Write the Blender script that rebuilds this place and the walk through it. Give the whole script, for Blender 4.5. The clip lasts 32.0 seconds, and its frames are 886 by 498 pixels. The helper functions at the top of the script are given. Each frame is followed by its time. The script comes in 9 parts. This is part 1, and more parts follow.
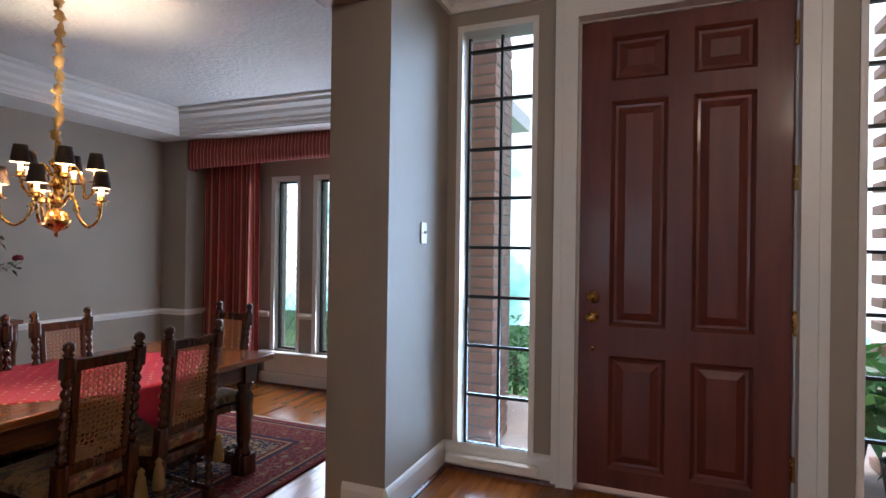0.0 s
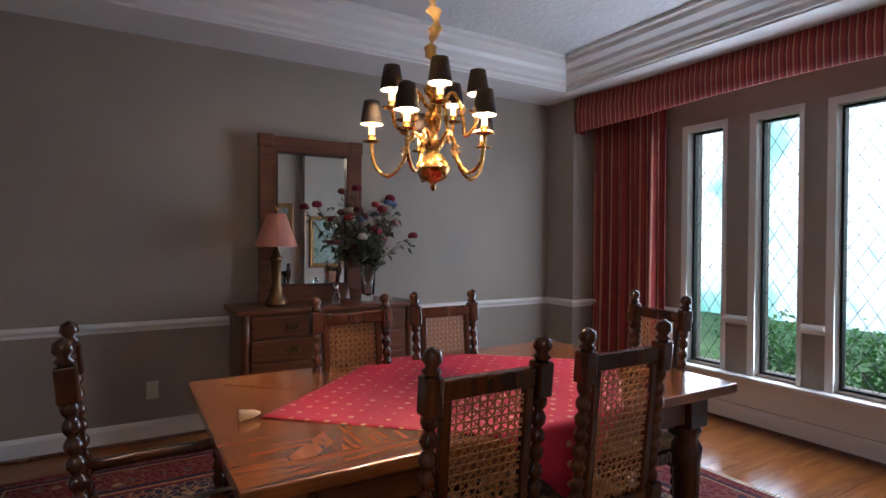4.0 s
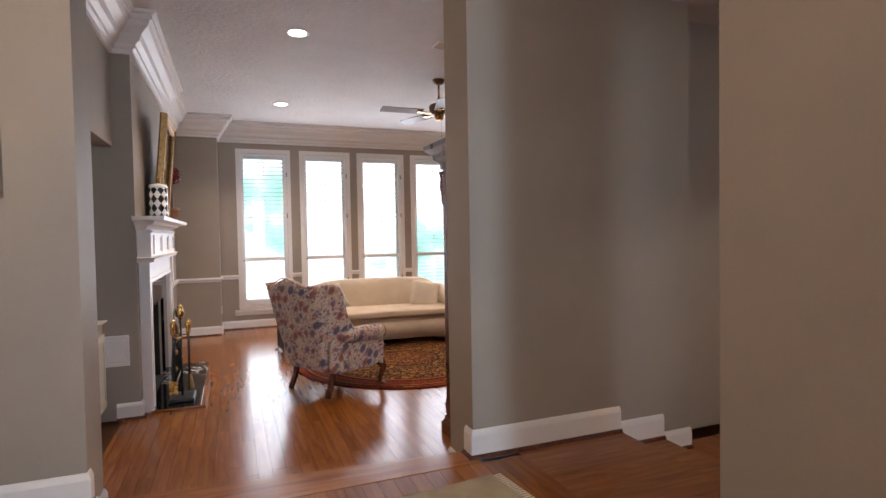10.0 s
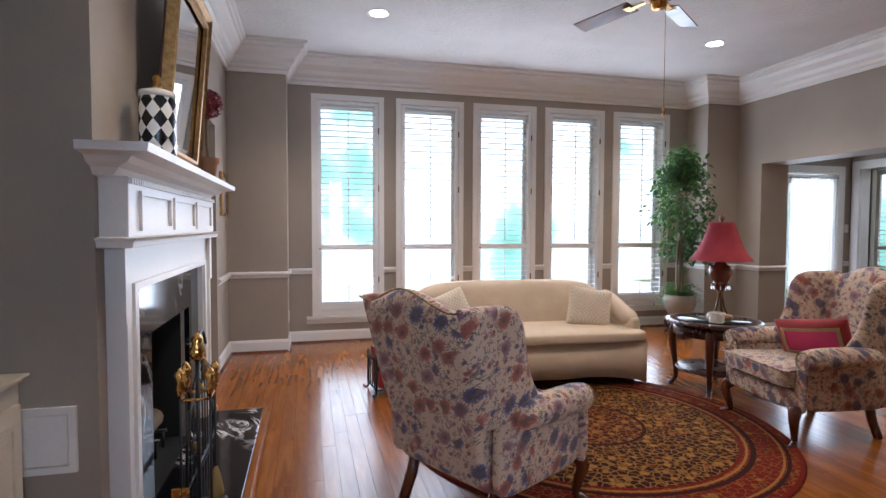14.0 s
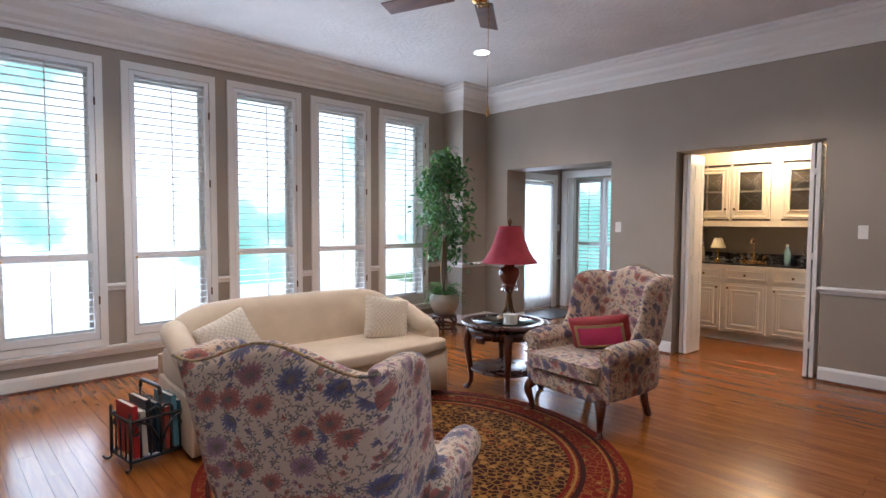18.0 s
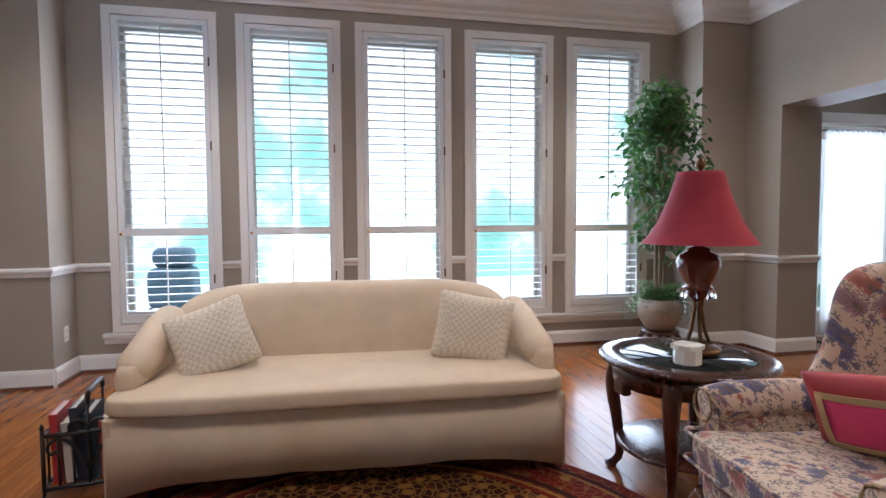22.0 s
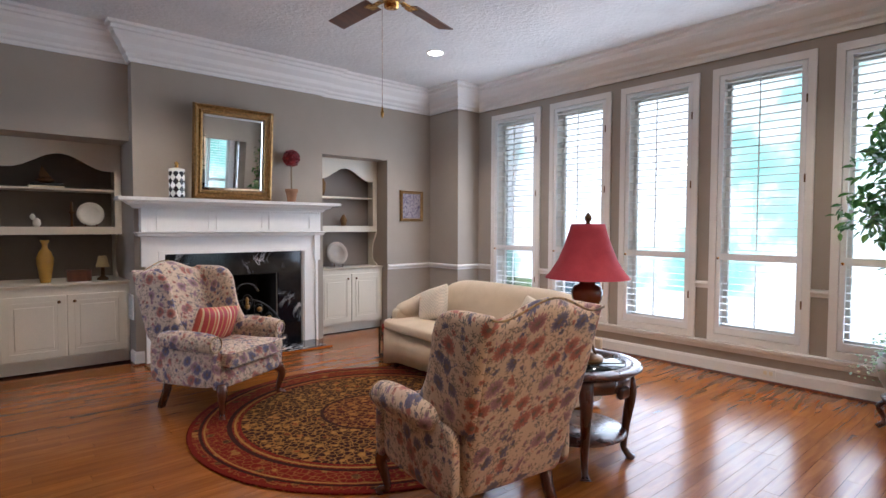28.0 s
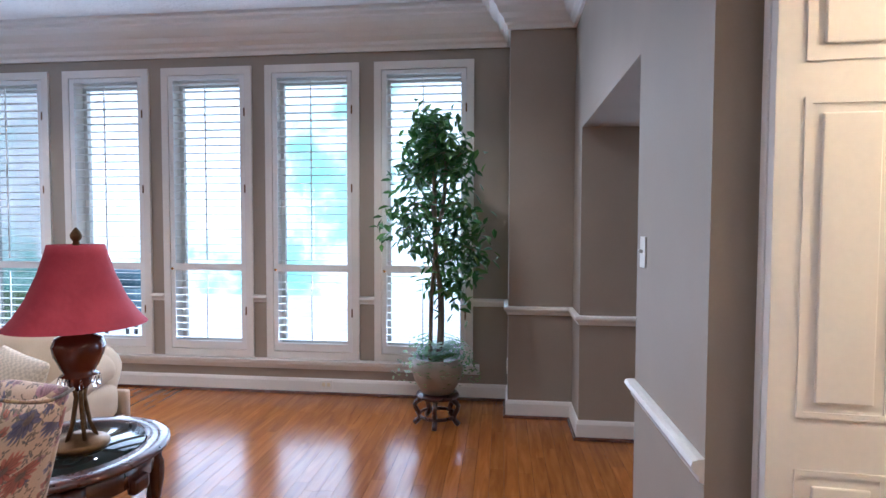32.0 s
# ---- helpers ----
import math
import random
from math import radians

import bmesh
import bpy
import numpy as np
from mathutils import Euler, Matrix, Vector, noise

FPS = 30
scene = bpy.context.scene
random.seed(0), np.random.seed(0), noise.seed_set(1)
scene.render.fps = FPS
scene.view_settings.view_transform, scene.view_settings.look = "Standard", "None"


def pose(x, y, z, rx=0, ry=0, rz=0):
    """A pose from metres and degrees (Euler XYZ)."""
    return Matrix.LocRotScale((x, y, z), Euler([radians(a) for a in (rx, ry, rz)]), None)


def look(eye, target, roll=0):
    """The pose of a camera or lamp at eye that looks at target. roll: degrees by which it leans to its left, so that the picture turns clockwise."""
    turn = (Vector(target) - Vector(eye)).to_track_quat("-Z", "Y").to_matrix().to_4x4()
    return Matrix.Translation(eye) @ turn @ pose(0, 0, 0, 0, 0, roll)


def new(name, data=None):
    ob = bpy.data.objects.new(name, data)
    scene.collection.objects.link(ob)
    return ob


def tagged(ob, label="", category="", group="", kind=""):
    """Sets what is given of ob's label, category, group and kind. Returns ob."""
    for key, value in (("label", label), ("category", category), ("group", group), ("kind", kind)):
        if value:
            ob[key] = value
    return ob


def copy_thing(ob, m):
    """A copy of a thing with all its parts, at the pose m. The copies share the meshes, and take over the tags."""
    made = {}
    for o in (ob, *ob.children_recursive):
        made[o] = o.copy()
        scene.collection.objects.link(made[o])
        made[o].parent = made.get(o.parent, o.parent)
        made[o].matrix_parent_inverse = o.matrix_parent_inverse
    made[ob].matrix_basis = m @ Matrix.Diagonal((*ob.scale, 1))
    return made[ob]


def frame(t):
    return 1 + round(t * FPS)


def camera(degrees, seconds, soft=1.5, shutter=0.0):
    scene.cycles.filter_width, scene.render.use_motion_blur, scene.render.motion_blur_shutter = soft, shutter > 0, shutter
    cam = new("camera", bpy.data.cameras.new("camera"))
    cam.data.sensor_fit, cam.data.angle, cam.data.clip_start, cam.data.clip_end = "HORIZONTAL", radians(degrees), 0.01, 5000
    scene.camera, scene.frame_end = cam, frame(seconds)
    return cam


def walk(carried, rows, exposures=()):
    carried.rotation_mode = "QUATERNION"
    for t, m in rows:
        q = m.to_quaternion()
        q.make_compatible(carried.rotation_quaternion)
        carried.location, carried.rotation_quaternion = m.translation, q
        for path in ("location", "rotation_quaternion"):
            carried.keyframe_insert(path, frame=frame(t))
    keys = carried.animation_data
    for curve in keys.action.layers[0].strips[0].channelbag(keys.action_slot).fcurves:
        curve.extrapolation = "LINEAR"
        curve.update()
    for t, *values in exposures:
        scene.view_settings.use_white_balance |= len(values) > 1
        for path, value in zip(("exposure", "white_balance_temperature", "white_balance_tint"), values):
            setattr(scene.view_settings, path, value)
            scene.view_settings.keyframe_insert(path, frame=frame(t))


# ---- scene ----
cam = camera(78.8, 32.0)
PATH = [
    (0, (0.468, -0.05, 1.467), (-0.282, 1.804, 1.473), 0.8),
    (0.5, (0.23, 0.176, 1.455), (-0.755, 1.916, 1.46), 0.8),
    (1, (0.01, 0.328, 1.438), (-1.148, 1.958, 1.447), 0.8),
    (1.5, (-0.213, 0.512, 1.426), (-1.541, 2.008, 1.434), 0.8),
    (2, (-0.404, 0.611, 1.393), (-1.869, 1.972, 1.399), 0.5),
    (2.5, (-0.563, 0.666, 1.361), (-2.109, 1.935, 1.365), 0.5),
    (3, (-0.626, 0.701, 1.323), (-2.238, 1.885, 1.322), 0.5),
    (3.5, (-0.7, 0.757, 1.309), (-2.371, 1.855, 1.296), 0.4),
    (5.5, (-0.427, 0.899, 1.364), (-2.286, 1.635, 1.313), 0.3),
    (6, (-0.204, 0.91, 1.406), (-2.12, 1.481, 1.353), 0.3),
    (6.5, (-0.003, 0.842, 1.436), (-1.98, 1.138, 1.381), 0.2),
    (7, (0.189, 0.807, 1.431), (-1.81, 0.764, 1.377), 0.1),
    (7.5, (0.293, 0.813, 1.443), (-1.651, 0.345, 1.378), -0.2),
    (8, (0.391, 0.866, 1.458), (-1.308, -0.187, 1.398), -0.7),
    (8.5, (0.454, 0.878, 1.472), (-0.98, -0.515, 1.409), -0.7),
    (9, (0.452, 0.852, 1.48), (-0.724, -0.765, 1.413), -0.9),
    (9.5, (0.456, 0.743, 1.452), (-0.505, -1.009, 1.386), -1.1),
    (10, (0.524, 0.595, 1.433), (-0.205, -1.267, 1.374), -1),
    (10.5, (0.572, 0.32, 1.44), (0.053, -1.61, 1.379), -0.7),
    (11, (0.514, -0.087, 1.410), (0.133, -2.049, 1.349), -0.39),
    (11.5, (0.441, -0.496, 1.408), (0.171, -2.477, 1.349), -0.12),
    (12, (0.459, -0.865, 1.404), (0.227, -2.850, 1.342), -0.09),
    (12.5, (0.491, -1.214, 1.371), (0.260, -3.200, 1.302), 0.08),
    (13, (0.499, -1.548, 1.356), (0.252, -3.531, 1.285), 0.09),
    (13.5, (0.518, -1.837, 1.328), (0.190, -3.809, 1.250), 0.16),
    (14, (0.486, -2.079, 1.325), (-0.001, -4.017, 1.238), 0.18),
    (14.5, (0.454, -2.317, 1.305), (-0.163, -4.218, 1.221), 0.06),
    (15, (0.422, -2.490, 1.272), (-0.349, -4.333, 1.184), 0.23),
    (15.5, (0.412, -2.631, 1.260), (-0.546, -4.385, 1.175), -0.13),
    (17.5, (0.678, -2.901, 1.333), (-0.682, -4.365, 1.232), 0.21),
    (18, (0.760, -2.902, 1.391), (-0.624, -4.342, 1.290), 0.27),
    (18.5, (0.769, -2.860, 1.419), (-0.611, -4.304, 1.316), 0.18),
    (19, (0.642, -2.851, 1.429), (-0.733, -4.299, 1.328), 0.15),
    (19.5, (0.399, -2.854, 1.429), (-0.896, -4.374, 1.322), -0.02),
    (20, (0.030, -2.975, 1.400), (-1.097, -4.623, 1.287), 0.01),
    (20.5, (-0.247, -3.119, 1.351), (-1.211, -4.868, 1.233), -0.06),
    (21, (-0.543, -3.309, 1.302), (-1.263, -5.171, 1.195), -0.43),
    (21.5, (-0.866, -3.496, 1.217), (-1.422, -5.415, 1.110), -0.30),
    (22, (-1.196, -3.718, 1.162), (-1.614, -5.671, 1.052), -0.32),
    (22.5, (-1.505, -3.851, 1.138), (-1.804, -5.825, 1.028), -0.43),
    (23, (-1.834, -3.842, 1.110), (-1.928, -5.838, 1.011), -0.58),
    (23.5, (-2.194, -3.831, 1.118), (-2.024, -5.822, 1.027), -0.63),
    (24, (-2.527, -3.749, 1.134), (-2.038, -5.686, 1.049), -0.47),
    (24.5, (-2.835, -3.613, 1.179), (-2.074, -5.461, 1.096), -0.36),
    (25, (-3.188, -3.485, 1.217), (-2.194, -5.219, 1.137), -0.24),
    (25.5, (-3.531, -3.347, 1.248), (-2.343, -4.954, 1.171), -0.02),
    (26, (-3.855, -3.182, 1.302), (-2.538, -4.685, 1.217), -0.01),
    (26.5, (-4.117, -3.125, 1.307), (-2.734, -4.568, 1.227), 0.15),
    (28.5, (-4.597, -3.169, 1.352), (-3.037, -4.418, 1.258), 0.3),
    (29, (-4.606, -3.269, 1.362), (-3.003, -4.461, 1.263), 0.4),
    (29.5, (-4.593, -3.413, 1.375), (-2.979, -4.591, 1.286), 0.3),
    (30, (-4.55, -3.545, 1.385), (-2.988, -4.79, 1.293), 0.4),
    (31, (-4.547, -3.782, 1.414), (-3.543, -5.509, 1.321), 0.6),
    (31.5, (-4.456, -3.868, 1.415), (-3.843, -5.77, 1.335), 0.4),
    (32, (-4.384, -3.884, 1.43), (-4.164, -5.87, 1.348), 0.2),
]
walk(cam, [(t, look(eye, target, roll)) for t, eye, target, roll in PATH], [(0, 1.0, 5600, 14), (1, 1.05, 5300, 13), (3.5, 1.05, 5450, 14), (6, 1.0, 5750, 15), (9, 1.05, 6350, 20), (12, 0.97, 6450, 19), (15, 0.95, 5450, 14), (20, 0.95, 5550, 14), (24, 0.95, 5450, 14), (29, 1.0, 5650, 14), (31, 1.0, 5350, 13), (32, 1.05, 4950, 13)])

# world, sun and exposure
world = bpy.data.worlds.new("sky")
scene.world = world
world.use_nodes = True
_wn = world.node_tree
sky = _wn.nodes.new("ShaderNodeTexSky")
sky.sky_type = "NISHITA"
sky.sun_disc = False
sky.sun_elevation = radians(70)
sky.sun_rotation = radians(348)
_bg = _wn.nodes["Background"]
_bg.inputs["Strength"].default_value = 0.12
_wn.links.new(sky.outputs["Color"], _bg.inputs["Color"])
# the last value is the added warm fill in the foyer
GARDEN, CAN_W, BAR_W, CHAND_W, KITCH_W, FOYER_FILL_W = 0.98, 56.0, 34.0, 5.6, 150.0, 22.0
REAR_W, DINE_W, SIDE_W = 10.5, 8.0, 9.0
sun = new("sun", bpy.data.lights.new("sun", "SUN"))
sun.data.energy, sun.data.angle, sun.data.color = 1.5, radians(12), (1.0, 0.95, 0.88)
sun.matrix_world = look((0, 0, 20), (1.5, -7.0, 0))


def window_light(name, m, w, h, energy, color=(0.84, 0.92, 1.0), spread=180):
    """Sky light that comes in through a window's opening."""
    d = bpy.data.lights.new(name, "AREA")
    d.shape, d.size, d.size_y, d.energy, d.color = "RECTANGLE", w, h, energy, color
    d.spread = radians(spread)
    ob = new(name, d)
    ob.matrix_world = m

# materials
def nodes_of(name):
    m = bpy.data.materials.new(name)
    m.use_nodes = True
    t = m.node_tree
    return m, t, t.nodes["Principled BSDF"]


def ramp(t, src, stops):
    r = t.nodes.new("ShaderNodeValToRGB")
    while len(r.color_ramp.elements) < len(stops):
        r.color_ramp.elements.new(0.5)
    for e, (p, c) in zip(r.color_ramp.elements, stops):
        e.position, e.color = p, (*c, 1)
    t.links.new(src, r.inputs["Fac"])
    return r.outputs["Color"]


def mix(t, a, b, fac, mode="MIX"):
    n = t.nodes.new("ShaderNodeMix")
    n.data_type, n.blend_type = "RGBA", mode
    for s, v in (("Factor", fac), (6, a), (7, b)):
        sock = n.inputs[0] if s == "Factor" else n.inputs[s]
        if isinstance(v, (tuple, list)):
            sock.default_value = (*v, 1) if len(v) == 3 else v
        elif isinstance(v, (int, float)):
            sock.default_value = v
        else:
            t.links.new(v, sock)
    return n.outputs[2]


def coords(t, scale=(1, 1, 1), kind="Object", rot=(0, 0, 0)):
    c = t.nodes.new("ShaderNodeTexCoord")
    m = t.nodes.new("ShaderNodeMapping")
    m.inputs["Scale"].default_value = scale
    m.inputs["Rotation"].default_value = rot
    t.links.new(c.outputs[kind], m.inputs["Vector"])
    return m.outputs["Vector"]


def noise_tex(t, vec, scale, detail=4, rough=0.55, dist=0.0):
    n = t.nodes.new("ShaderNodeTexNoise")
    n.inputs["Scale"].default_value, n.inputs["Detail"].default_value = scale, detail
    n.inputs["Roughness"].default_value, n.inputs["Distortion"].default_value = rough, dist
    if vec:
        t.links.new(vec, n.inputs["Vector"])
    return n.outputs["Fac"]


def math_node(t, op, a, b=0.0, c=None):
    n = t.nodes.new("ShaderNodeMath")
    n.operation = op
    for i, v in enumerate((a, b) if c is None else (a, b, c)):
        if isinstance(v, (int, float)):
            n.inputs[i].default_value = v
        else:
            t.links.new(v, n.inputs[i])
    return n.outputs[0]


def bump(t, b, h, strength=0.2, distance=0.01):
    n = t.nodes.new("ShaderNodeBump")
    n.inputs["Strength"].default_value, n.inputs["Distance"].default_value = strength, distance
    t.links.new(h, n.inputs["Height"])
    t.links.new(n.outputs["Normal"], b.inputs["Normal"])


def paint(name, color, rough=0.55, vary=0.06, grain=160, relief=0.12, spec=0.35):
    m, t, b = nodes_of(name)
    v = coords(t)
    lo = tuple(c * (1 - vary) for c in color)
    hi = tuple(min(1, c * (1 + vary)) for c in color)
    col = ramp(t, noise_tex(t, v, 1.7, 3), [(0.3, lo), (0.7, hi)])
    fine = noise_tex(t, v, grain, 3)
    col = mix(t, col, ramp(t, fine, [(0.3, (0.9,) * 3), (0.7, (1.0,) * 3)]), 0.35, "MULTIPLY")
    t.links.new(col, b.inputs["Base Color"])
    b.inputs["Roughness"].default_value = rough
    b.inputs["Specular IOR Level"].default_value = spec
    bump(t, b, fine, relief, 0.002)
    return m


def wood(name, dark, mid, light, axis="X", scale=1.0, rough=0.35, coat=0.0, per_object=0.25, island=False, spec=0.5):
    """Stained wood whose grain runs along one axis of the object."""
    m, t, b = nodes_of(name)
    s = {"X": (1.2, 14, 14), "Y": (14, 1.2, 14), "Z": (14, 14, 1.2)}[axis]
    v = coords(t, tuple(k * scale for k in s))
    if island:
        g = t.nodes.new("ShaderNodeNewGeometry")
        rnd = g.outputs["Random Per Island"]
    else:
        g = t.nodes.new("ShaderNodeObjectInfo")
        rnd = g.outputs["Random"]
    add = t.nodes.new("ShaderNodeVectorMath")
    add.operation = "ADD"
    t.links.new(v, add.inputs[0])
    comb = t.nodes.new("ShaderNodeCombineXYZ")
    k = math_node(t, "MULTIPLY", rnd, 37.0)
    for i in range(3):
        t.links.new(k, comb.inputs[i])
    t.links.new(comb.outputs[0], add.inputs[1])
    n = noise_tex(t, add.outputs[0], 1.6, 6, 0.6, 0.9)
    col = ramp(t, n, [(0.28, dark), (0.5, mid), (0.72, light)])
    shade = ramp(t, rnd, [(0.0, (1 - per_object,) * 3), (1.0, (1.0,) * 3)])
    col = mix(t, col, shade, 1.0, "MULTIPLY")
    t.links.new(col, b.inputs["Base Color"])
    r = math_node(t, "MULTIPLY_ADD", noise_tex(t, v, 0.8, 3), 0.16, rough - 0.08)
    t.links.new(r, b.inputs["Roughness"])
    b.inputs["Coat Weight"].default_value = coat
    b.inputs["Coat Roughness"].default_value = 0.12
    b.inputs["Specular IOR Level"].default_value = spec
    bump(t, b, n, 0.08, 0.004)
    return m


def metal(name, color, rough=0.3, vary=0.15):
    m, t, b = nodes_of(name)
    v = coords(t)
    n = noise_tex(t, v, 40, 4)
    col = ramp(t, n, [(0.3, tuple(c * (1 - vary) for c in color)), (0.7, color)])
    t.links.new(col, b.inputs["Base Color"])
    b.inputs["Metallic"].default_value = 1
    t.links.new(math_node(t, "MULTIPLY_ADD", n, 0.2, rough - 0.1), b.inputs["Roughness"])
    return m


def glow(name, color, strength):
    m, t, b = nodes_of(name)
    b.inputs["Base Color"].default_value = (*color, 1)
    b.inputs["Emission Color"].default_value = (*color, 1)
    b.inputs["Emission Strength"].default_value = strength
    return m


def glass(name, color=(1, 1, 1), rough=0.0, ior=1.45):
    m, t, b = nodes_of(name)
    b.inputs["Base Color"].default_value = (*color, 1)
    b.inputs["Transmission Weight"].default_value = 1
    b.inputs["Roughness"].default_value = rough
    b.inputs["IOR"].default_value = ior
    return m


def pane_material(name):
    """Thin window glass: clear, with a faint mirror-like sheen."""
    m = bpy.data.materials.new(name)
    m.use_nodes = True
    t = m.node_tree
    out = t.nodes["Material Output"]
    t.nodes.remove(t.nodes["Principled BSDF"])
    tr, gl = t.nodes.new("ShaderNodeBsdfTransparent"), t.nodes.new("ShaderNodeBsdfGlossy")
    gl.inputs["Roughness"].default_value = 0.02
    f = t.nodes.new("ShaderNodeFresnel")
    mx = t.nodes.new("ShaderNodeMixShader")
    t.links.new(math_node(t, "MULTIPLY", f.outputs[0], 0.8), mx.inputs[0])
    t.links.new(tr.outputs[0], mx.inputs[1])
    t.links.new(gl.outputs[0], mx.inputs[2])
    t.links.new(mx.outputs[0], out.inputs["Surface"])
    return m


M_WALL = paint("taupe_wall_paint", (0.335, 0.282, 0.226), 0.6, 0.05, 120, 0.15)
M_TRIM = paint("white_trim_paint", (0.76, 0.725, 0.675), 0.38, 0.03, 60, 0.05, 0.5)
M_CEIL = paint("textured_ceiling_paint", (0.66, 0.64, 0.61), 0.8, 0.06, 26, 0.8)
M_CEIL.node_tree.nodes["Bump"].inputs["Distance"].default_value = 0.014
M_SHUT = paint("white_shutter_paint", (0.78, 0.77, 0.75), 0.4, 0.02, 60, 0.04, 0.5)
M_DOOR = wood("red_brown_door_wood", (0.085, 0.013, 0.006), (0.12, 0.019, 0.009), (0.15, 0.028, 0.012), "Z", 0.6, 0.45, 0.12, 0.0)
M_OAK = wood("honey_oak_floor", (0.20, 0.058, 0.0095), (0.28, 0.088, 0.0145), (0.35, 0.126, 0.025), "Y", 1.0, 0.22, 0.15, 0.22, False, 0.32)
M_OAK_I = wood("honey_oak_floor_strips", (0.20, 0.058, 0.0095), (0.28, 0.088, 0.0145), (0.35, 0.126, 0.025), "Y", 1.0, 0.22, 0.15, 0.22, True, 0.32)
M_OAK_X = wood("honey_oak_step", (0.24, 0.074, 0.013), (0.34, 0.112, 0.02), (0.43, 0.16, 0.034), "X", 1.0, 0.22, 0.25, 0.2)
M_SEAM = paint("floor_seam", (0.1, 0.036, 0.01), 0.7)
M_DARK = wood("dark_walnut", (0.022, 0.005, 0.003), (0.05, 0.012, 0.006), (0.09, 0.022, 0.01), "Z", 1, 0.28, 0.4, 0.1)
M_BLACK = paint("black_iron", (0.012, 0.011, 0.01), 0.45, 0.2, 80, 0.3, 0.5)
M_BRASS = metal("polished_brass", (0.6, 0.34, 0.095), 0.26)
M_PANE = pane_material("window_glass")
M_PLATE = paint("white_plastic", (0.75, 0.72, 0.66), 0.4, 0.02, 50, 0.02, 0.5)
M_CANLIT = glow("lit_lamp_glass", (1.0, 0.93, 0.82), 14.0)
M_BRICK = paint("porch_brick", (0.62, 0.4, 0.31), 0.8, 0.3, 30, 0.5)


def floral(name, base, blooms, leaf, size=1.0):
    """Printed linen: large blooms with ray petals, small flowers and sprigs of leaves on a pale ground."""
    m, t, b = nodes_of(name)
    v = coords(t)
    w = t.nodes.new("ShaderNodeTexNoise")
    w.inputs["Scale"].default_value = 34 * size
    t.links.new(v, w.inputs["Vector"])
    n = t.nodes.new("ShaderNodeVectorMath")
    n.operation = "MULTIPLY_ADD"
    t.links.new(w.outputs["Color"], n.inputs[0])
    n.inputs[1].default_value = (0.012 / size,) * 3
    t.links.new(v, n.inputs[2])
    vec = n.outputs[0]

    def dot(a, direction):
        q = t.nodes.new("ShaderNodeVectorMath")
        q.operation = "DOT_PRODUCT"
        t.links.new(a, q.inputs[0])
        q.inputs[1].default_value = direction
        return q.outputs["Value"]

    def motif(scale, reach, rays, inner, keep):
        """One motif to a cell: its mask, the distance from its heart and its random colour."""
        c = t.nodes.new("ShaderNodeTexVoronoi")
        c.inputs["Scale"].default_value = scale * size
        t.links.new(vec, c.inputs["Vector"])
        d = t.nodes.new("ShaderNodeVectorMath")
        d.operation = "SUBTRACT"
        t.links.new(vec, d.inputs[0])
        t.links.new(c.outputs["Position"], d.inputs[1])
        p, q = dot(d.outputs[0], (0.8, 0.6, 0.1)), dot(d.outputs[0], (-0.35, 0.45, 0.82))
        sep = t.nodes.new("ShaderNodeSeparateColor")
        t.links.new(c.outputs["Color"], sep.inputs[0])
        ang = math_node(t, "MULTIPLY_ADD", sep.outputs[1], 6.28, math_node(t, "ARCTAN2", q, p))
        r = math_node(t, "SQRT", math_node(t, "ADD", math_node(t, "MULTIPLY", p, p), math_node(t, "MULTIPLY", q, q)))
        r = math_node(t, "MULTIPLY", r, scale * size / reach)
        ray = math_node(t, "ABSOLUTE", math_node(t, "COSINE", math_node(t, "MULTIPLY", ang, rays / 2)))
        ray = math_node(t, "POWER", ray, 2.2) if inner < 0.1 else ray
        edge = math_node(t, "MULTIPLY_ADD", ray, 1 - inner, inner)
        rel = math_node(t, "DIVIDE", r, edge)
        mask = ramp(t, rel, [(0.86, (1, 1, 1)), (0.98, (0, 0, 0))])
        mask = math_node(t, "MULTIPLY", mask, math_node(t, "GREATER_THAN", sep.outputs[2], 1 - keep))
        return mask, r, ray, sep.outputs[0]

    col = ramp(t, noise_tex(t, v, 3, 3), [(0.3, tuple(c * 0.9 for c in base)), (0.7, base)])
    for scale, reach, rays, keep in ((34, 0.5, 3, 0.55), (20, 0.46, 5, 0.6)):
        mask, r, ray, rnd = motif(scale, reach, rays, 0.02, keep)
        lcol = ramp(t, rnd, [(0.0, leaf[0]), (0.4, leaf[1]), (0.6, leaf[2]), (1.0, leaf[0])])
        col = mix(t, col, lcol, math_node(t, "MULTIPLY", mask, 0.85))
    for scale, reach, rays, inner, keep in ((17, 0.32, 6, 0.5, 0.45), (7.5, 0.40, 15, 0.66, 0.68)):
        mask, r, ray, rnd = motif(scale, reach, rays, inner, keep)
        fcol = ramp(t, rnd, [(0.0, blooms[0]), (0.36, blooms[0]), (0.4, blooms[1]), (0.7, blooms[1]), (0.74, blooms[2]), (1.0, blooms[2])])
        fcol = mix(t, fcol, ramp(t, ray, [(0.15, (0.5,) * 3), (0.8, (1.25,) * 3)]), 0.8, "MULTIPLY")
        fcol = mix(t, fcol, ramp(t, r, [(0.25, (0.6,) * 3), (0.9, (1.3,) * 3)]), 0.7, "MULTIPLY")
        heart = ramp(t, r, [(0.2, (1, 1, 1)), (0.28, (0, 0, 0))])
        fcol = mix(t, fcol, (0.12, 0.08, 0.07), heart)
        col = mix(t, col, fcol, math_node(t, "MULTIPLY", mask, 0.9))
    thread = noise_tex(t, v, 420, 2)
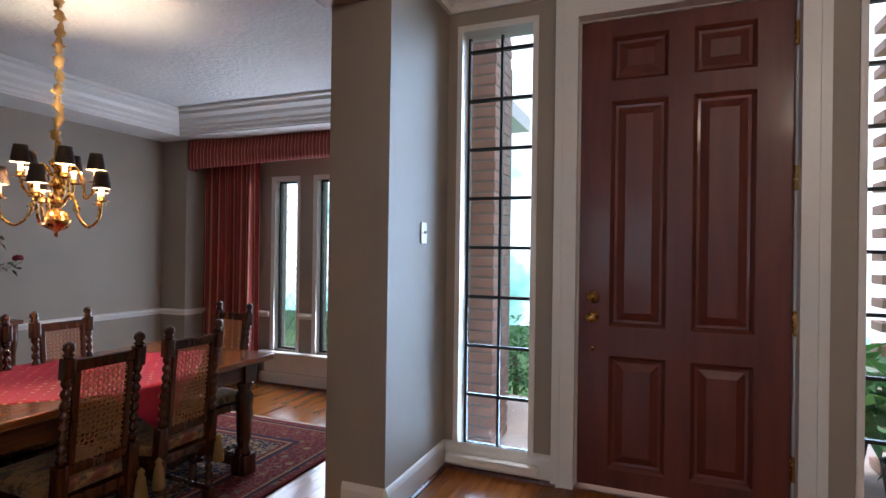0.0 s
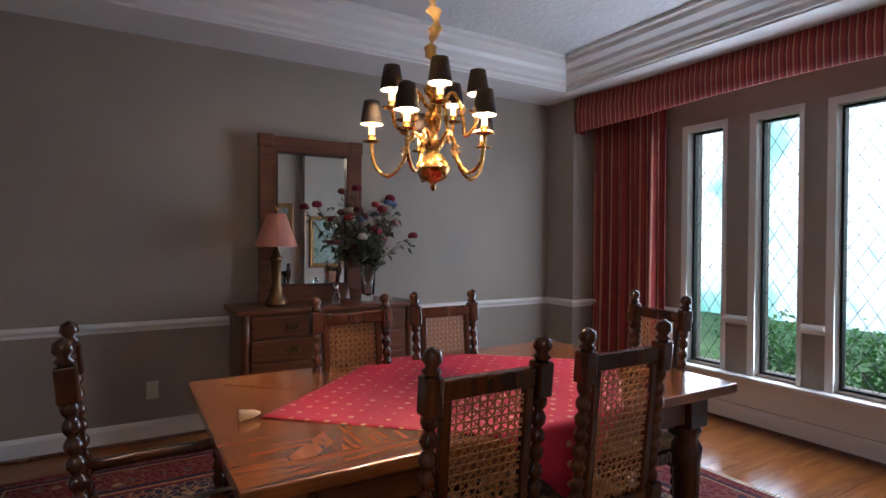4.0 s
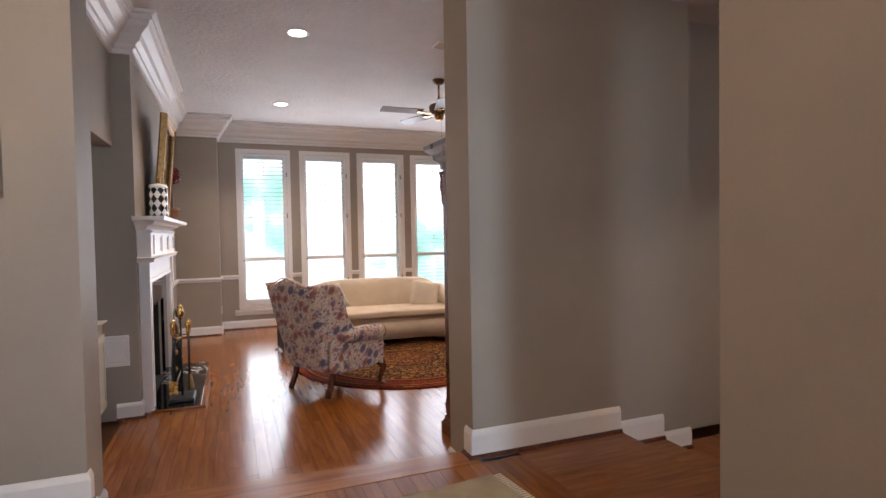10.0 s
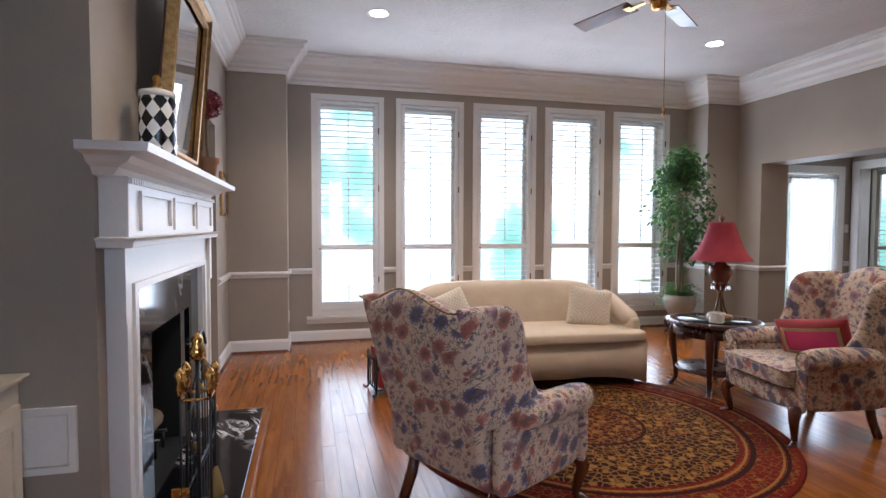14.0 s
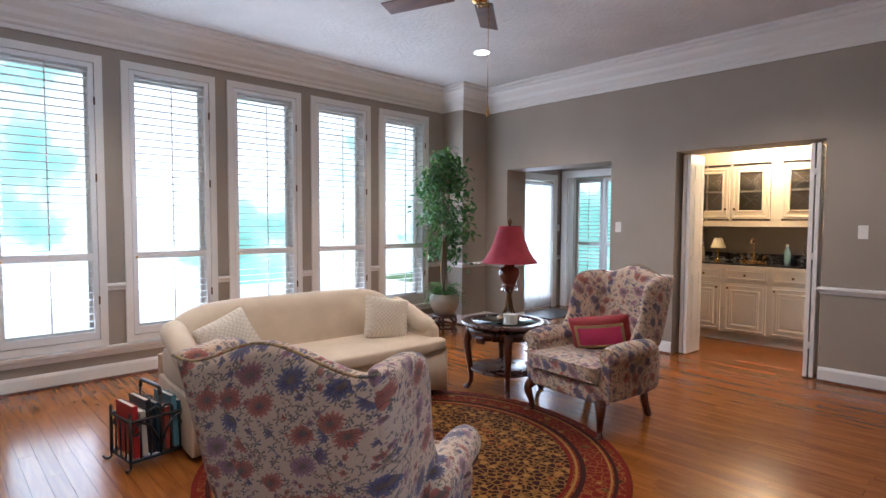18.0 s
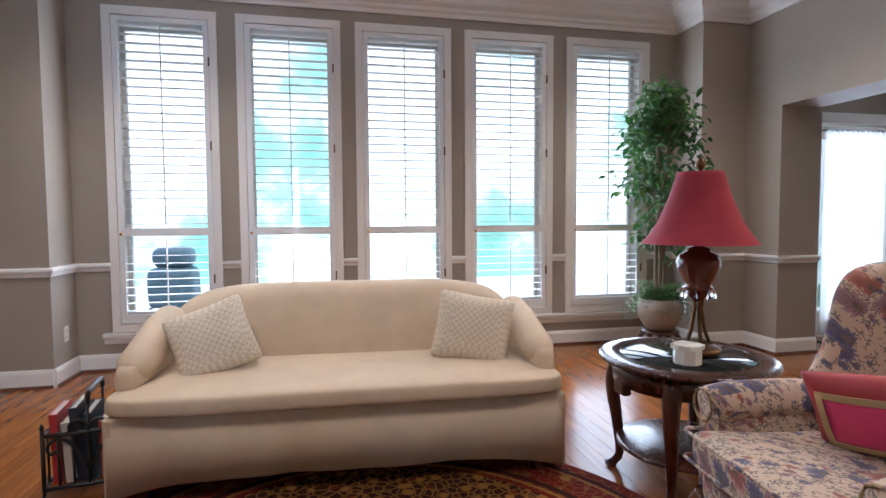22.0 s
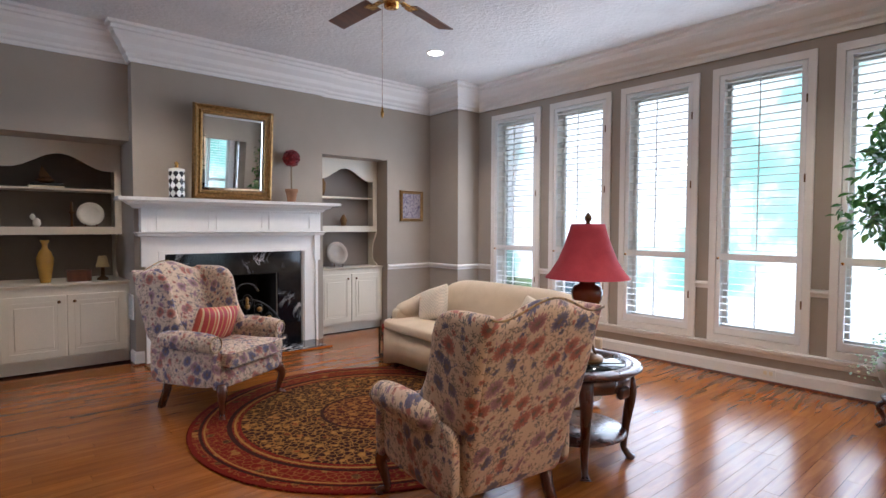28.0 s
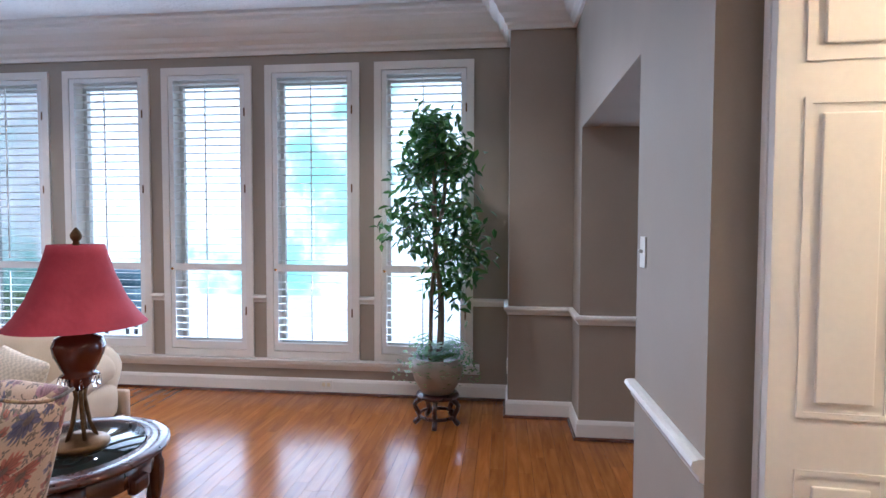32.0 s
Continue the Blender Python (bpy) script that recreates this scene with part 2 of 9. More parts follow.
    col = mix(t, col, ramp(t, thread, [(0.3, (0.82,) * 3), (0.7, (1.0,) * 3)]), 1.0, "MULTIPLY")
    t.links.new(col, b.inputs["Base Color"])
    b.inputs["Roughness"].default_value = 0.85
    b.inputs["Sheen Weight"].default_value = 0.15
    bump(t, b, thread, 0.25, 0.001)
    return m


def weave(name, color, dark, scale=300, rough=0.9, big=None, spec=0.2, check=0.2):
    m, t, b = nodes_of(name)
    v = coords(t)
    ch = t.nodes.new("ShaderNodeTexChecker")
    ch.inputs["Scale"].default_value = scale
    t.links.new(v, ch.inputs["Vector"])
    n = noise_tex(t, v, 6, 4)
    col = ramp(t, n, [(0.25, dark), (0.75, color)])
    col = mix(t, col, (0.75, 0.75, 0.75), math_node(t, "MULTIPLY", ch.outputs["Fac"], check), "MULTIPLY")
    t.links.new(col, b.inputs["Base Color"])
    b.inputs["Roughness"].default_value = rough
    b.inputs["Specular IOR Level"].default_value = spec
    h = noise_tex(t, v, 14 if big is None else big, 3)
    bump(t, b, mix(t, h, ch.outputs["Fac"], 0.15), 0.35, 0.006)
    return m


def stripes(name, cols, axis, pitch, rough=0.8):
    """Vertical or woven stripes along one object axis; cols: (position 0..1, colour)."""
    m, t, b = nodes_of(name)
    c = t.nodes.new("ShaderNodeTexCoord")
    s = t.nodes.new("ShaderNodeSeparateXYZ")
    t.links.new(c.outputs["Object"], s.inputs[0])
    fr = math_node(t, "FRACT", math_node(t, "MULTIPLY", s.outputs["XYZ".index(axis)], 1 / pitch))
    col = ramp(t, fr, cols)
    t.nodes[-1].color_ramp.interpolation = "CONSTANT"
    n = noise_tex(t, c.outputs["Object"], 9, 3)
    col = mix(t, col, ramp(t, n, [(0.3, (0.8,) * 3), (0.7, (1.0,) * 3)]), 1.0, "MULTIPLY")
    t.links.new(col, b.inputs["Base Color"])
    b.inputs["Roughness"].default_value = rough
    bump(t, b, noise_tex(t, c.outputs["Object"], 300, 2), 0.2, 0.001)
    return m


def rug_material(name, size, round_rug):
    """Woven oriental rug: rings of border round a dense field. Object axes x, y in metres; size: half width and half length."""
    m, t, b = nodes_of(name)
    c = t.nodes.new("ShaderNodeTexCoord")
    s = t.nodes.new("ShaderNodeSeparateXYZ")
    t.links.new(c.outputs["Object"], s.inputs[0])
    if round_rug:
        ln = t.nodes.new("ShaderNodeVectorMath")
        ln.operation = "LENGTH"
        t.links.new(c.outputs["Object"], ln.inputs[0])
        edge = math_node(t, "SUBTRACT", size[0], ln.outputs["Value"])
    else:
        ex = math_node(t, "SUBTRACT", size[0], math_node(t, "ABSOLUTE", s.outputs[0]))
        ey = math_node(t, "SUBTRACT", size[1], math_node(t, "ABSOLUTE", s.outputs[1]))
        edge = math_node(t, "MINIMUM", ex, ey)
    v = c.outputs["Object"]

    def vor(scale, feature="F1"):
        n = t.nodes.new("ShaderNodeTexVoronoi")
        n.inputs["Scale"].default_value = scale
        n.feature = feature
        t.links.new(v, n.inputs["Vector"])
        return n
    red, gold, navy, rust = (0.17, 0.014, 0.008), (0.34, 0.16, 0.035), (0.04, 0.012, 0.009), (0.25, 0.05, 0.014)
    if not round_rug:
        red, gold, navy, rust = (0.16, 0.02, 0.028), (0.36, 0.22, 0.11), (0.03, 0.027, 0.055), (0.22, 0.05, 0.045)
    a = vor(15)
    sa = t.nodes.new("ShaderNodeSeparateColor")
    t.links.new(a.outputs["Color"], sa.inputs[0])
    motif = ramp(t, sa.outputs[0], [(0.0, gold), (0.4, gold), (0.45, rust), (0.7, navy), (0.9, gold)])
    motif = mix(t, motif, navy, ramp(t, a.outputs["Distance"], [(0.3, (0, 0, 0)), (0.42, (1, 1, 1))]))
    vine = vor(24, "DISTANCE_TO_EDGE")
    motif = mix(t, motif, gold, math_node(t, "MULTIPLY", ramp(t, vine.outputs["Distance"], [(0.05, (1, 1, 1)), (0.11, (0, 0, 0))]), 0.75))
    a2 = vor(11)
    s2 = t.nodes.new("ShaderNodeSeparateColor")
    t.links.new(a2.outputs["Color"], s2.inputs[0])
    bord = mix(t, red, ramp(t, s2.outputs[1], [(0.0, navy), (0.35, gold), (0.6, navy), (0.8, rust)]), ramp(t, a2.outputs["Distance"], [(0.25, (1, 1, 1)), (0.33, (0, 0, 0))]))
    bord = mix(t, bord, gold, math_node(t, "MULTIPLY", ramp(t, vine.outputs["Distance"], [(0.03, (1, 1, 1)), (0.07, (0, 0, 0))]), 0.5))
    w = 0.30 if round_rug else 0.42
    fac = math_node(t, "GREATER_THAN", edge, w)
    col = mix(t, bord, motif, fac)
    for pos, width, cc in ((0.012, 0.028, red), (0.075, 0.02, navy), (0.10, 0.012, gold), (w - 0.05, 0.03, navy), (w - 0.015, 0.015, gold), (w + 0.012, 0.02, red)):
        k = math_node(t, "LESS_THAN", math_node(t, "ABSOLUTE", math_node(t, "SUBTRACT", edge, pos)), width / 2)
        col = mix(t, col, cc, k)
    if round_rug:
        inner = math_node(t, "GREATER_THAN", edge, size[0] - 0.36)
        col = mix(t, col, mix(t, red, motif, 0.78), inner)
        k = math_node(t, "LESS_THAN", math_node(t, "ABSOLUTE", math_node(t, "SUBTRACT", edge, size[0] - 0.36)), 0.012)
        col = mix(t, col, navy, k)
    pile = noise_tex(t, v, 240, 3)
    col = mix(t, col, ramp(t, pile, [(0.3, (0.6,) * 3), (0.7, (1.1,) * 3)]), 1.0, "MULTIPLY")
    t.links.new(col, b.inputs["Base Color"])
    b.inputs["Roughness"].default_value = 0.95
    b.inputs["Specular IOR Level"].default_value = 0.1
    bump(t, b, pile, 0.5, 0.004)
    return m


def marble(name):
    m, t, b = nodes_of(name)
    v = coords(t)
    n = noise_tex(t, v, 2.2, 8, 0.62, 1.6)
    vein = ramp(t, math_node(t, "ABSOLUTE", math_node(t, "SUBTRACT", n, 0.5)), [(0.0, (0.8, 0.78, 0.75)), (0.014, (0.32, 0.31, 0.3)), (0.03, (0.012, 0.012, 0.015)), (0.07, (0.006, 0.006, 0.007))])
    cloud = noise_tex(t, v, 1.3, 2)
    col = mix(t, (0.006, 0.006, 0.008), vein, ramp(t, cloud, [(0.48, (0, 0, 0)), (0.62, (1, 1, 1))]))
    t.links.new(col, b.inputs["Base Color"])
    b.inputs["Roughness"].default_value = 0.09
    return m


def leaf_material(name, cols):
    m, t, b = nodes_of(name)
    g = t.nodes.new("ShaderNodeNewGeometry")
    col = ramp(t, g.outputs["Random Per Island"], [(i / (len(cols) - 1), c) for i, c in enumerate(cols)])
    t.links.new(col, b.inputs["Base Color"])
    b.inputs["Roughness"].default_value = 0.42
    tl, mx = t.nodes.new("ShaderNodeBsdfTranslucent"), t.nodes.new("ShaderNodeMixShader")
    t.links.new(mix(t, col, (2.0, 2.2, 1.2), 1.0, "MULTIPLY"), tl.inputs["Color"])
    mx.inputs[0].default_value = 0.16
    t.links.new(b.outputs[0], mx.inputs[1])
    t.links.new(tl.outputs[0], mx.inputs[2])
    t.links.new(mx.outputs[0], t.nodes["Material Output"].inputs["Surface"])
    return m


M_FLORAL = floral("floral_upholstery", (0.64, 0.48, 0.35), [(0.085, 0.085, 0.17), (0.34, 0.10, 0.075), (0.28, 0.15, 0.19)], [(0.12, 0.12, 0.10), (0.10, 0.11, 0.135), (0.2, 0.14, 0.10)], 1.45)
M_FLORAL_GOLD = floral("gold_floral_upholstery", (0.4, 0.27, 0.12), [(0.1, 0.09, 0.09), (0.25, 0.09, 0.04), (0.22, 0.12, 0.06)], [(0.15, 0.11, 0.04), (0.2, 0.1, 0.04), (0.14, 0.11, 0.08)])
M_SOFA = weave("cream_slipcover", (0.7, 0.57, 0.415), (0.6, 0.475, 0.34), 500, 0.9, 5)
M_KNIT = weave("cream_knit", (0.74, 0.64, 0.5), (0.66, 0.56, 0.43), 62, 0.95, 60, 0.2, 0.75)
M_TASSEL = weave("gold_tassel", (0.36, 0.25, 0.1), (0.22, 0.14, 0.05), 260)
M_DAMASK = weave("red_damask_shade", (0.38, 0.045, 0.062), (0.25, 0.022, 0.036), 180, 0.7, 40)
M_PINK = weave("pink_silk", (0.72, 0.06, 0.2), (0.58, 0.04, 0.14), 350, 0.45, 8, 0.5)
M_REDSILK = weave("red_silk", (0.38, 0.03, 0.035), (0.3, 0.02, 0.025), 350, 0.5, 8, 0.5)
M_GOLDTRIM = weave("gold_braid", (0.5, 0.38, 0.2), (0.35, 0.24, 0.11), 220, 0.6)
M_STRIPE = stripes("striped_silk", [(0.0, (0.42, 0.035, 0.04)), (0.3, (0.55, 0.36, 0.16)), (0.4, (0.5, 0.08, 0.05)), (0.55, (0.68, 0.52, 0.3)), (0.65, (0.42, 0.035, 0.04)), (0.9, (0.55, 0.28, 0.1))], "X", 0.13, 0.5)
M_CURTAIN = stripes("red_striped_curtain", [(0.0, (0.32, 0.035, 0.03)), (0.28, (0.18, 0.018, 0.018)), (0.45, (0.55, 0.28, 0.17)), (0.53, (0.32, 0.035, 0.03)), (0.78, (0.2, 0.03, 0.025)), (0.9, (0.55, 0.26, 0.15))], "X", 0.085)
M_MIRROR, _t, _b = nodes_of("mirror_glass")
_b.inputs["Base Color"].default_value, _b.inputs["Metallic"].default_value, _b.inputs["Roughness"].default_value = (0.86, 0.88, 0.87, 1), 1, 0.02
M_MARBLE = marble("black_marble")
M_GILT = metal("antique_gilt", (0.42, 0.24, 0.09), 0.45, 0.5)
# cabinet backs: taupe at about 0.6 of the wall's value
M_HUTCH = paint("hutch_back_dark", (0.2, 0.165, 0.135), 0.6)
M_SOOT = paint("firebox_soot", (0.012, 0.011, 0.01), 0.9, 0.3, 30, 0.5)
M_CREAM = paint("cream_cabinet_paint", (0.66, 0.6, 0.48), 0.42, 0.03, 60, 0.05, 0.5)
M_CANE = paint("woven_cane", (0.3, 0.14, 0.048), 0.55, 0.2, 200, 0.3)
M_CHERRY = wood("cherry_wood", (0.05, 0.014, 0.006), (0.1, 0.028, 0.012), (0.16, 0.05, 0.02), "Z", 1, 0.25, 0.5, 0.1)
M_TABLE = wood("oak_table_wood", (0.14, 0.04, 0.012), (0.25, 0.08, 0.022), (0.36, 0.13, 0.038), "Y", 1, 0.2, 0.6, 0.15)
M_CHAIRWOOD = wood("dark_oak", (0.03, 0.009, 0.004), (0.06, 0.018, 0.007), (0.1, 0.03, 0.012), "Z", 1, 0.25, 0.4, 0.1)
M_OAKDARK = wood("brown_oak", (0.06, 0.018, 0.006), (0.12, 0.036, 0.012), (0.18, 0.06, 0.02), "Y", 1, 0.35, 0.2, 0.1)
M_TABLE_P = wood("parquet_inlay", (0.16, 0.048, 0.014), (0.27, 0.09, 0.025), (0.38, 0.145, 0.042), "X", 1, 0.2, 0.6, 0.4)
M_BLIND_GLASS = glass("clear_glass")
M_LEAF = leaf_material("ficus_leaves", [(0.018, 0.06, 0.016), (0.03, 0.1, 0.024), (0.05, 0.13, 0.03), (0.1, 0.17, 0.05)])
M_FERN = leaf_material("fern_leaves", [(0.035, 0.11, 0.02), (0.06, 0.16, 0.035), (0.1, 0.21, 0.05)])
M_SHRUB = leaf_material("garden_leaves", [(0.05, 0.14, 0.05), (0.09, 0.22, 0.08), (0.16, 0.3, 0.13)])
M_BARK = paint("pale_bark", (0.2, 0.15, 0.1), 0.85, 0.3, 90, 0.6)
M_POT = paint("mottled_ceramic", (0.3, 0.25, 0.2), 0.4, 0.4, 24, 0.3, 0.5)
M_TERRA = paint("terracotta", (0.3, 0.15, 0.08), 0.8, 0.25, 40, 0.4)
M_WHITE = paint("white_ceramic", (0.75, 0.72, 0.65), 0.2, 0.03, 30, 0.02, 0.5)
M_PAPER = paint("aged_paper", (0.5, 0.45, 0.36), 0.8)
M_AMBER = paint("amber_glaze", (0.12, 0.025, 0.012), 0.15, 0.4, 30, 0.05, 0.6)
M_BRONZE = metal("dark_bronze", (0.2, 0.11, 0.05), 0.4, 0.4)
M_SHADE_BLACK = paint("black_lamp_shade", (0.03, 0.017, 0.011), 0.7, 0.1, 90, 0.1)
M_SHADE_IN = paint("shade_lining", (0.75, 0.65, 0.45), 0.8)
M_CANDLE = glow("candle_tube", (1.0, 0.62, 0.24), 3.0)
M_BULB = glow("warm_bulb", (1.0, 0.72, 0.36), 24.0)
M_SLEEVE = weave("gold_fabric_sleeve", (0.5, 0.33, 0.14), (0.33, 0.2, 0.08), 260, 0.6, 20)
M_SHADE_PINK = weave("pink_pleated_shade", (0.62, 0.27, 0.2), (0.5, 0.2, 0.14), 300, 0.8, 20)
M_REDCLOTH, _t, _b = nodes_of("red_dotted_cloth")
_c = _t.nodes.new("ShaderNodeTexCoord")
_v = _t.nodes.new("ShaderNodeTexVoronoi")
_v.inputs["Scale"].default_value, _v.inputs["Randomness"].default_value = 17, 0.12
_m = _t.nodes.new("ShaderNodeMapping")
_m.inputs["Rotation"].default_value = (0, 0, 0.78)
_t.links.new(_c.outputs["Object"], _m.inputs["Vector"])
_t.links.new(_m.outputs["Vector"], _v.inputs["Vector"])
_col = mix(_t, (0.4, 0.012, 0.05), (0.55, 0.33, 0.2), ramp(_t, _v.outputs["Distance"], [(0.16, (1, 1, 1)), (0.2, (0, 0, 0))]))
_t.links.new(_col, _b.inputs["Base Color"])
_b.inputs["Roughness"].default_value = 0.6
bump(_t, _b, noise_tex(_t, _c.outputs["Object"], 9, 3), 0.4, 0.01)

# geometry helpers
def box(bm, x0, x1, y0, y1, z0, z1):
    vs = [bm.verts.new((x, y, z)) for x in (x0, x1) for y in (y0, y1) for z in (z0, z1)]
    for q in ((0, 1, 3, 2), (4, 6, 7, 5), (0, 4, 5, 1), (2, 3, 7, 6), (0, 2, 6, 4), (1, 5, 7, 3)):
        bm.faces.new([vs[i] for i in q])
    return vs


def bbox(x0, x1, y0, y1, z0, z1, bev=0.0, seg=2):
    """One box, its edges rounded by bev."""
    bm = bmesh.new()
    box(bm, min(x0, x1), max(x0, x1), min(y0, y1), max(y0, y1), min(z0, z1), max(z0, z1))
    bmesh.ops.recalc_face_normals(bm, faces=bm.faces)
    if bev:
        bmesh.ops.bevel(bm, geom=list(bm.edges), offset=bev, segments=seg, profile=0.5, affect="EDGES")
    return bm


def boxes(rows):
    bm = bmesh.new()
    for r in rows:
        box(bm, *r)
    bmesh.ops.recalc_face_normals(bm, faces=bm.faces)
    return bm


def lathe(profile, seg=20, cap=True):
    """A turned shape from (radius, height) pairs, bottom to top."""
    bm = bmesh.new()
    rings = []
    for r, z in profile:
        rings.append([bm.verts.new((max(r, 1e-4) * math.cos(2 * math.pi * i / seg), max(r, 1e-4) * math.sin(2 * math.pi * i / seg), z)) for i in range(seg)])
    for a, b in zip(rings, rings[1:]):
        for i in range(seg):
            j = (i + 1) % seg
            bm.faces.new((a[i], a[j], b[j], b[i]))
    if cap:
        bm.faces.new(list(reversed(rings[0])))
        bm.faces.new(rings[-1])
    for f in bm.faces:
        f.smooth = True
    return bm


def tube(points, radius, seg=8, closed=False, radii=None):
    """A round bar along a line of points."""
    bm = bmesh.new()
    pts = [Vector(p) for p in points]
    n = len(pts)
    rings = []
    up = Vector((0.12, 0.31, 0.94)).normalized()
    for i, p in enumerate(pts):
        a = pts[(i - 1) % n] if (closed or i > 0) else p
        c = pts[(i + 1) % n] if (closed or i < n - 1) else p
        d = (c - a).normalized()
        u = d.cross(up)
        if u.length < 1e-3:
            u = d.cross(Vector((1, 0, 0)))
        u.normalize()
        w = d.cross(u).normalized()
        r = radii[i] if radii else radius
        rings.append([bm.verts.new(p + r * (math.cos(2 * math.pi * k / seg) * u + math.sin(2 * math.pi * k / seg) * w)) for k in range(seg)])
    pairs = list(zip(rings, rings[1:])) + ([(rings[-1], rings[0])] if closed else [])
    for a, b in pairs:
        for k in range(seg):
            j = (k + 1) % seg
            bm.faces.new((a[k], a[j], b[j], b[k]))
    if not closed:
        bm.faces.new(list(reversed(rings[0])))
        bm.faces.new(rings[-1])
    bmesh.ops.recalc_face_normals(bm, faces=bm.faces)
    for f in bm.faces:
        f.smooth = True
    return bm


def curve_pts(ctrl, n=8):
    """A smooth line through control points (Catmull-Rom)."""
    c = [Vector(p) for p in ctrl]
    c = [2 * c[0] - c[1]] + c + [2 * c[-1] - c[-2]]
    out = []
    for i in range(1, len(c) - 2):
        p0, p1, p2, p3 = c[i - 1:i + 3]
        for k in range(n):
            s = k / n
            out.append(0.5 * ((2 * p1) + (p2 - p0) * s + (2 * p0 - 5 * p1 + 4 * p2 - p3) * s * s + (3 * p1 - p0 - 3 * p2 + p3) * s ** 3))
    out.append(c[-2])
    return out


def sweep(profile, path, closed=False):
    """A moulding: (out, up) profile along a level path of (x, y); out is to the left of the way."""
    bm = bmesh.new()
    pts = [Vector((x, y)) for x, y in path]
    n = len(pts)
    rings = []
    for i, p in enumerate(pts):
        d0 = (p - pts[i - 1]).normalized() if (closed or i) else None
        d1 = (pts[(i + 1) % n] - p).normalized() if (closed or i < n - 1) else None
        d0, d1 = d0 or d1, d1 or d0
        n0, n1 = Vector((-d0.y, d0.x)), Vector((-d1.y, d1.x))
        m = (n0 + n1) / max(0.15, 1 + n0.dot(n1))
        rings.append([bm.verts.new((p.x + m.x * o, p.y + m.y * o, u)) for o, u in profile])
    k = len(profile)
    pairs = list(zip(rings, rings[1:])) + ([(rings[-1], rings[0])] if closed else [])
    for a, b in pairs:
        for i in range(k):
            j = (i + 1) % k
            bm.faces.new((a[i], a[j], b[j], b[i]))
    if not closed:
        bm.faces.new(rings[0])
        bm.faces.new(list(reversed(rings[-1])))
    bmesh.ops.recalc_face_normals(bm, faces=bm.faces)
    return bm


def extrude_outline(pts, depth, axis="Y"):
    """A flat outline of (a, z) points given thickness depth along an axis, centred."""
    bm = bmesh.new()
    lo, hi = [], []
    for a, z in pts:
        for lst, d in ((lo, -depth / 2), (hi, depth / 2)):
            lst.append(bm.verts.new((a, d, z) if axis == "Y" else (d, a, z) if axis == "X" else (a, z, d)))
    bm.faces.new(lo)
    bm.faces.new(list(reversed(hi)))
    n = len(pts)
    for i in range(n):
        j = (i + 1) % n
        bm.faces.new((lo[i], hi[i], hi[j], lo[j]))
    bmesh.ops.recalc_face_normals(bm, faces=bm.faces)
    return bm


def join(bms):
    out = bmesh.new()
    for b in bms:
        me = bpy.data.meshes.new("tmp")
        b.to_mesh(me)
        b.free()
        out.from_mesh(me)
        bpy.data.meshes.remove(me)
    return out


def moved(bm, m):
    bmesh.ops.transform(bm, matrix=m, verts=bm.verts)
    return bm


def mesh_of(name, bm, material, smooth=False):
    me = bpy.data.meshes.new(name)
    bm.to_mesh(me)
    bm.free()
    if smooth:
        for p in me.polygons:
            p.use_smooth = True
    for mt in (material if isinstance(material, (list, tuple)) else (material,)):
        me.materials.append(mt)
    return me


def part(name, bm, material, parent=None, label="", smooth=False):
    ob = new(name, mesh_of(name, bm, material, smooth))
    if parent:
        ob.parent = parent
    if label:
        ob["label"] = label
    return ob


def part_at(name, data, m, parent, label=""):
    """A part that shares mesh data, at pose m under its parent."""
    ob = new(name, data)
    ob.parent = parent
    ob.matrix_local = m
    if label:
        ob["label"] = label
    return ob


def thing(name, label, category, m=None, group="", kind=""):
    ob = new(name)
    ob.empty_display_size = 0.1
    if m:
        ob.matrix_world = m
    return tagged(ob, label, category, group, kind)


def structure(name, bm, material, label="", category=""):
    return tagged(part(name, bm, material), label, category, kind="structure")


def wall_boxes(axis, a0, a1, s0, s1, z0, z1, openings=()):
    """A wall a0..a1 thick on one axis, s0..s1 long on the other, with openings (s0, s1, z0, z1) through it."""
    cuts = sorted({s0, s1, *[v for o in openings for v in o[:2]]})
    rows = []
    for u, v in zip(cuts, cuts[1:]):
        zs = [(z0, z1)]
        for o in openings:
            if o[0] <= u + 1e-6 and v <= o[1] + 1e-6:
                zs = [(lo, min(hi, o[2])) for lo, hi in zs if lo < o[2]] + [(max(lo, o[3]), hi) for lo, hi in zs if hi > o[3]]
        for lo, hi in zs:
            if hi - lo > 1e-4:
                rows.append((a0, a1, u, v, lo, hi) if axis == "x" else (u, v, a0, a1, lo, hi))
    return rows

# the setting: living room and dining room floors at z = 0, foyer one step up
FOY = 0.19
CEIL = 3.17
WIN_Y = -8.31
WINX = [(0.438, -0.373), (-0.514, -1.325), (-1.443, -2.255), (-2.376, -3.19), (-3.319, -4.144)]
LW, BR, RW2, RW = 1.37, 1.23, 1.27, -4.90
SHOULDER = -7.93
FY = 2.94
DX0, DX1 = 0.05, 1.06
DWX, DWY = -4.70, 4.68
N2A, N2B = -6.25, -7.21
BY0, BY1 = -6.25, -4.27

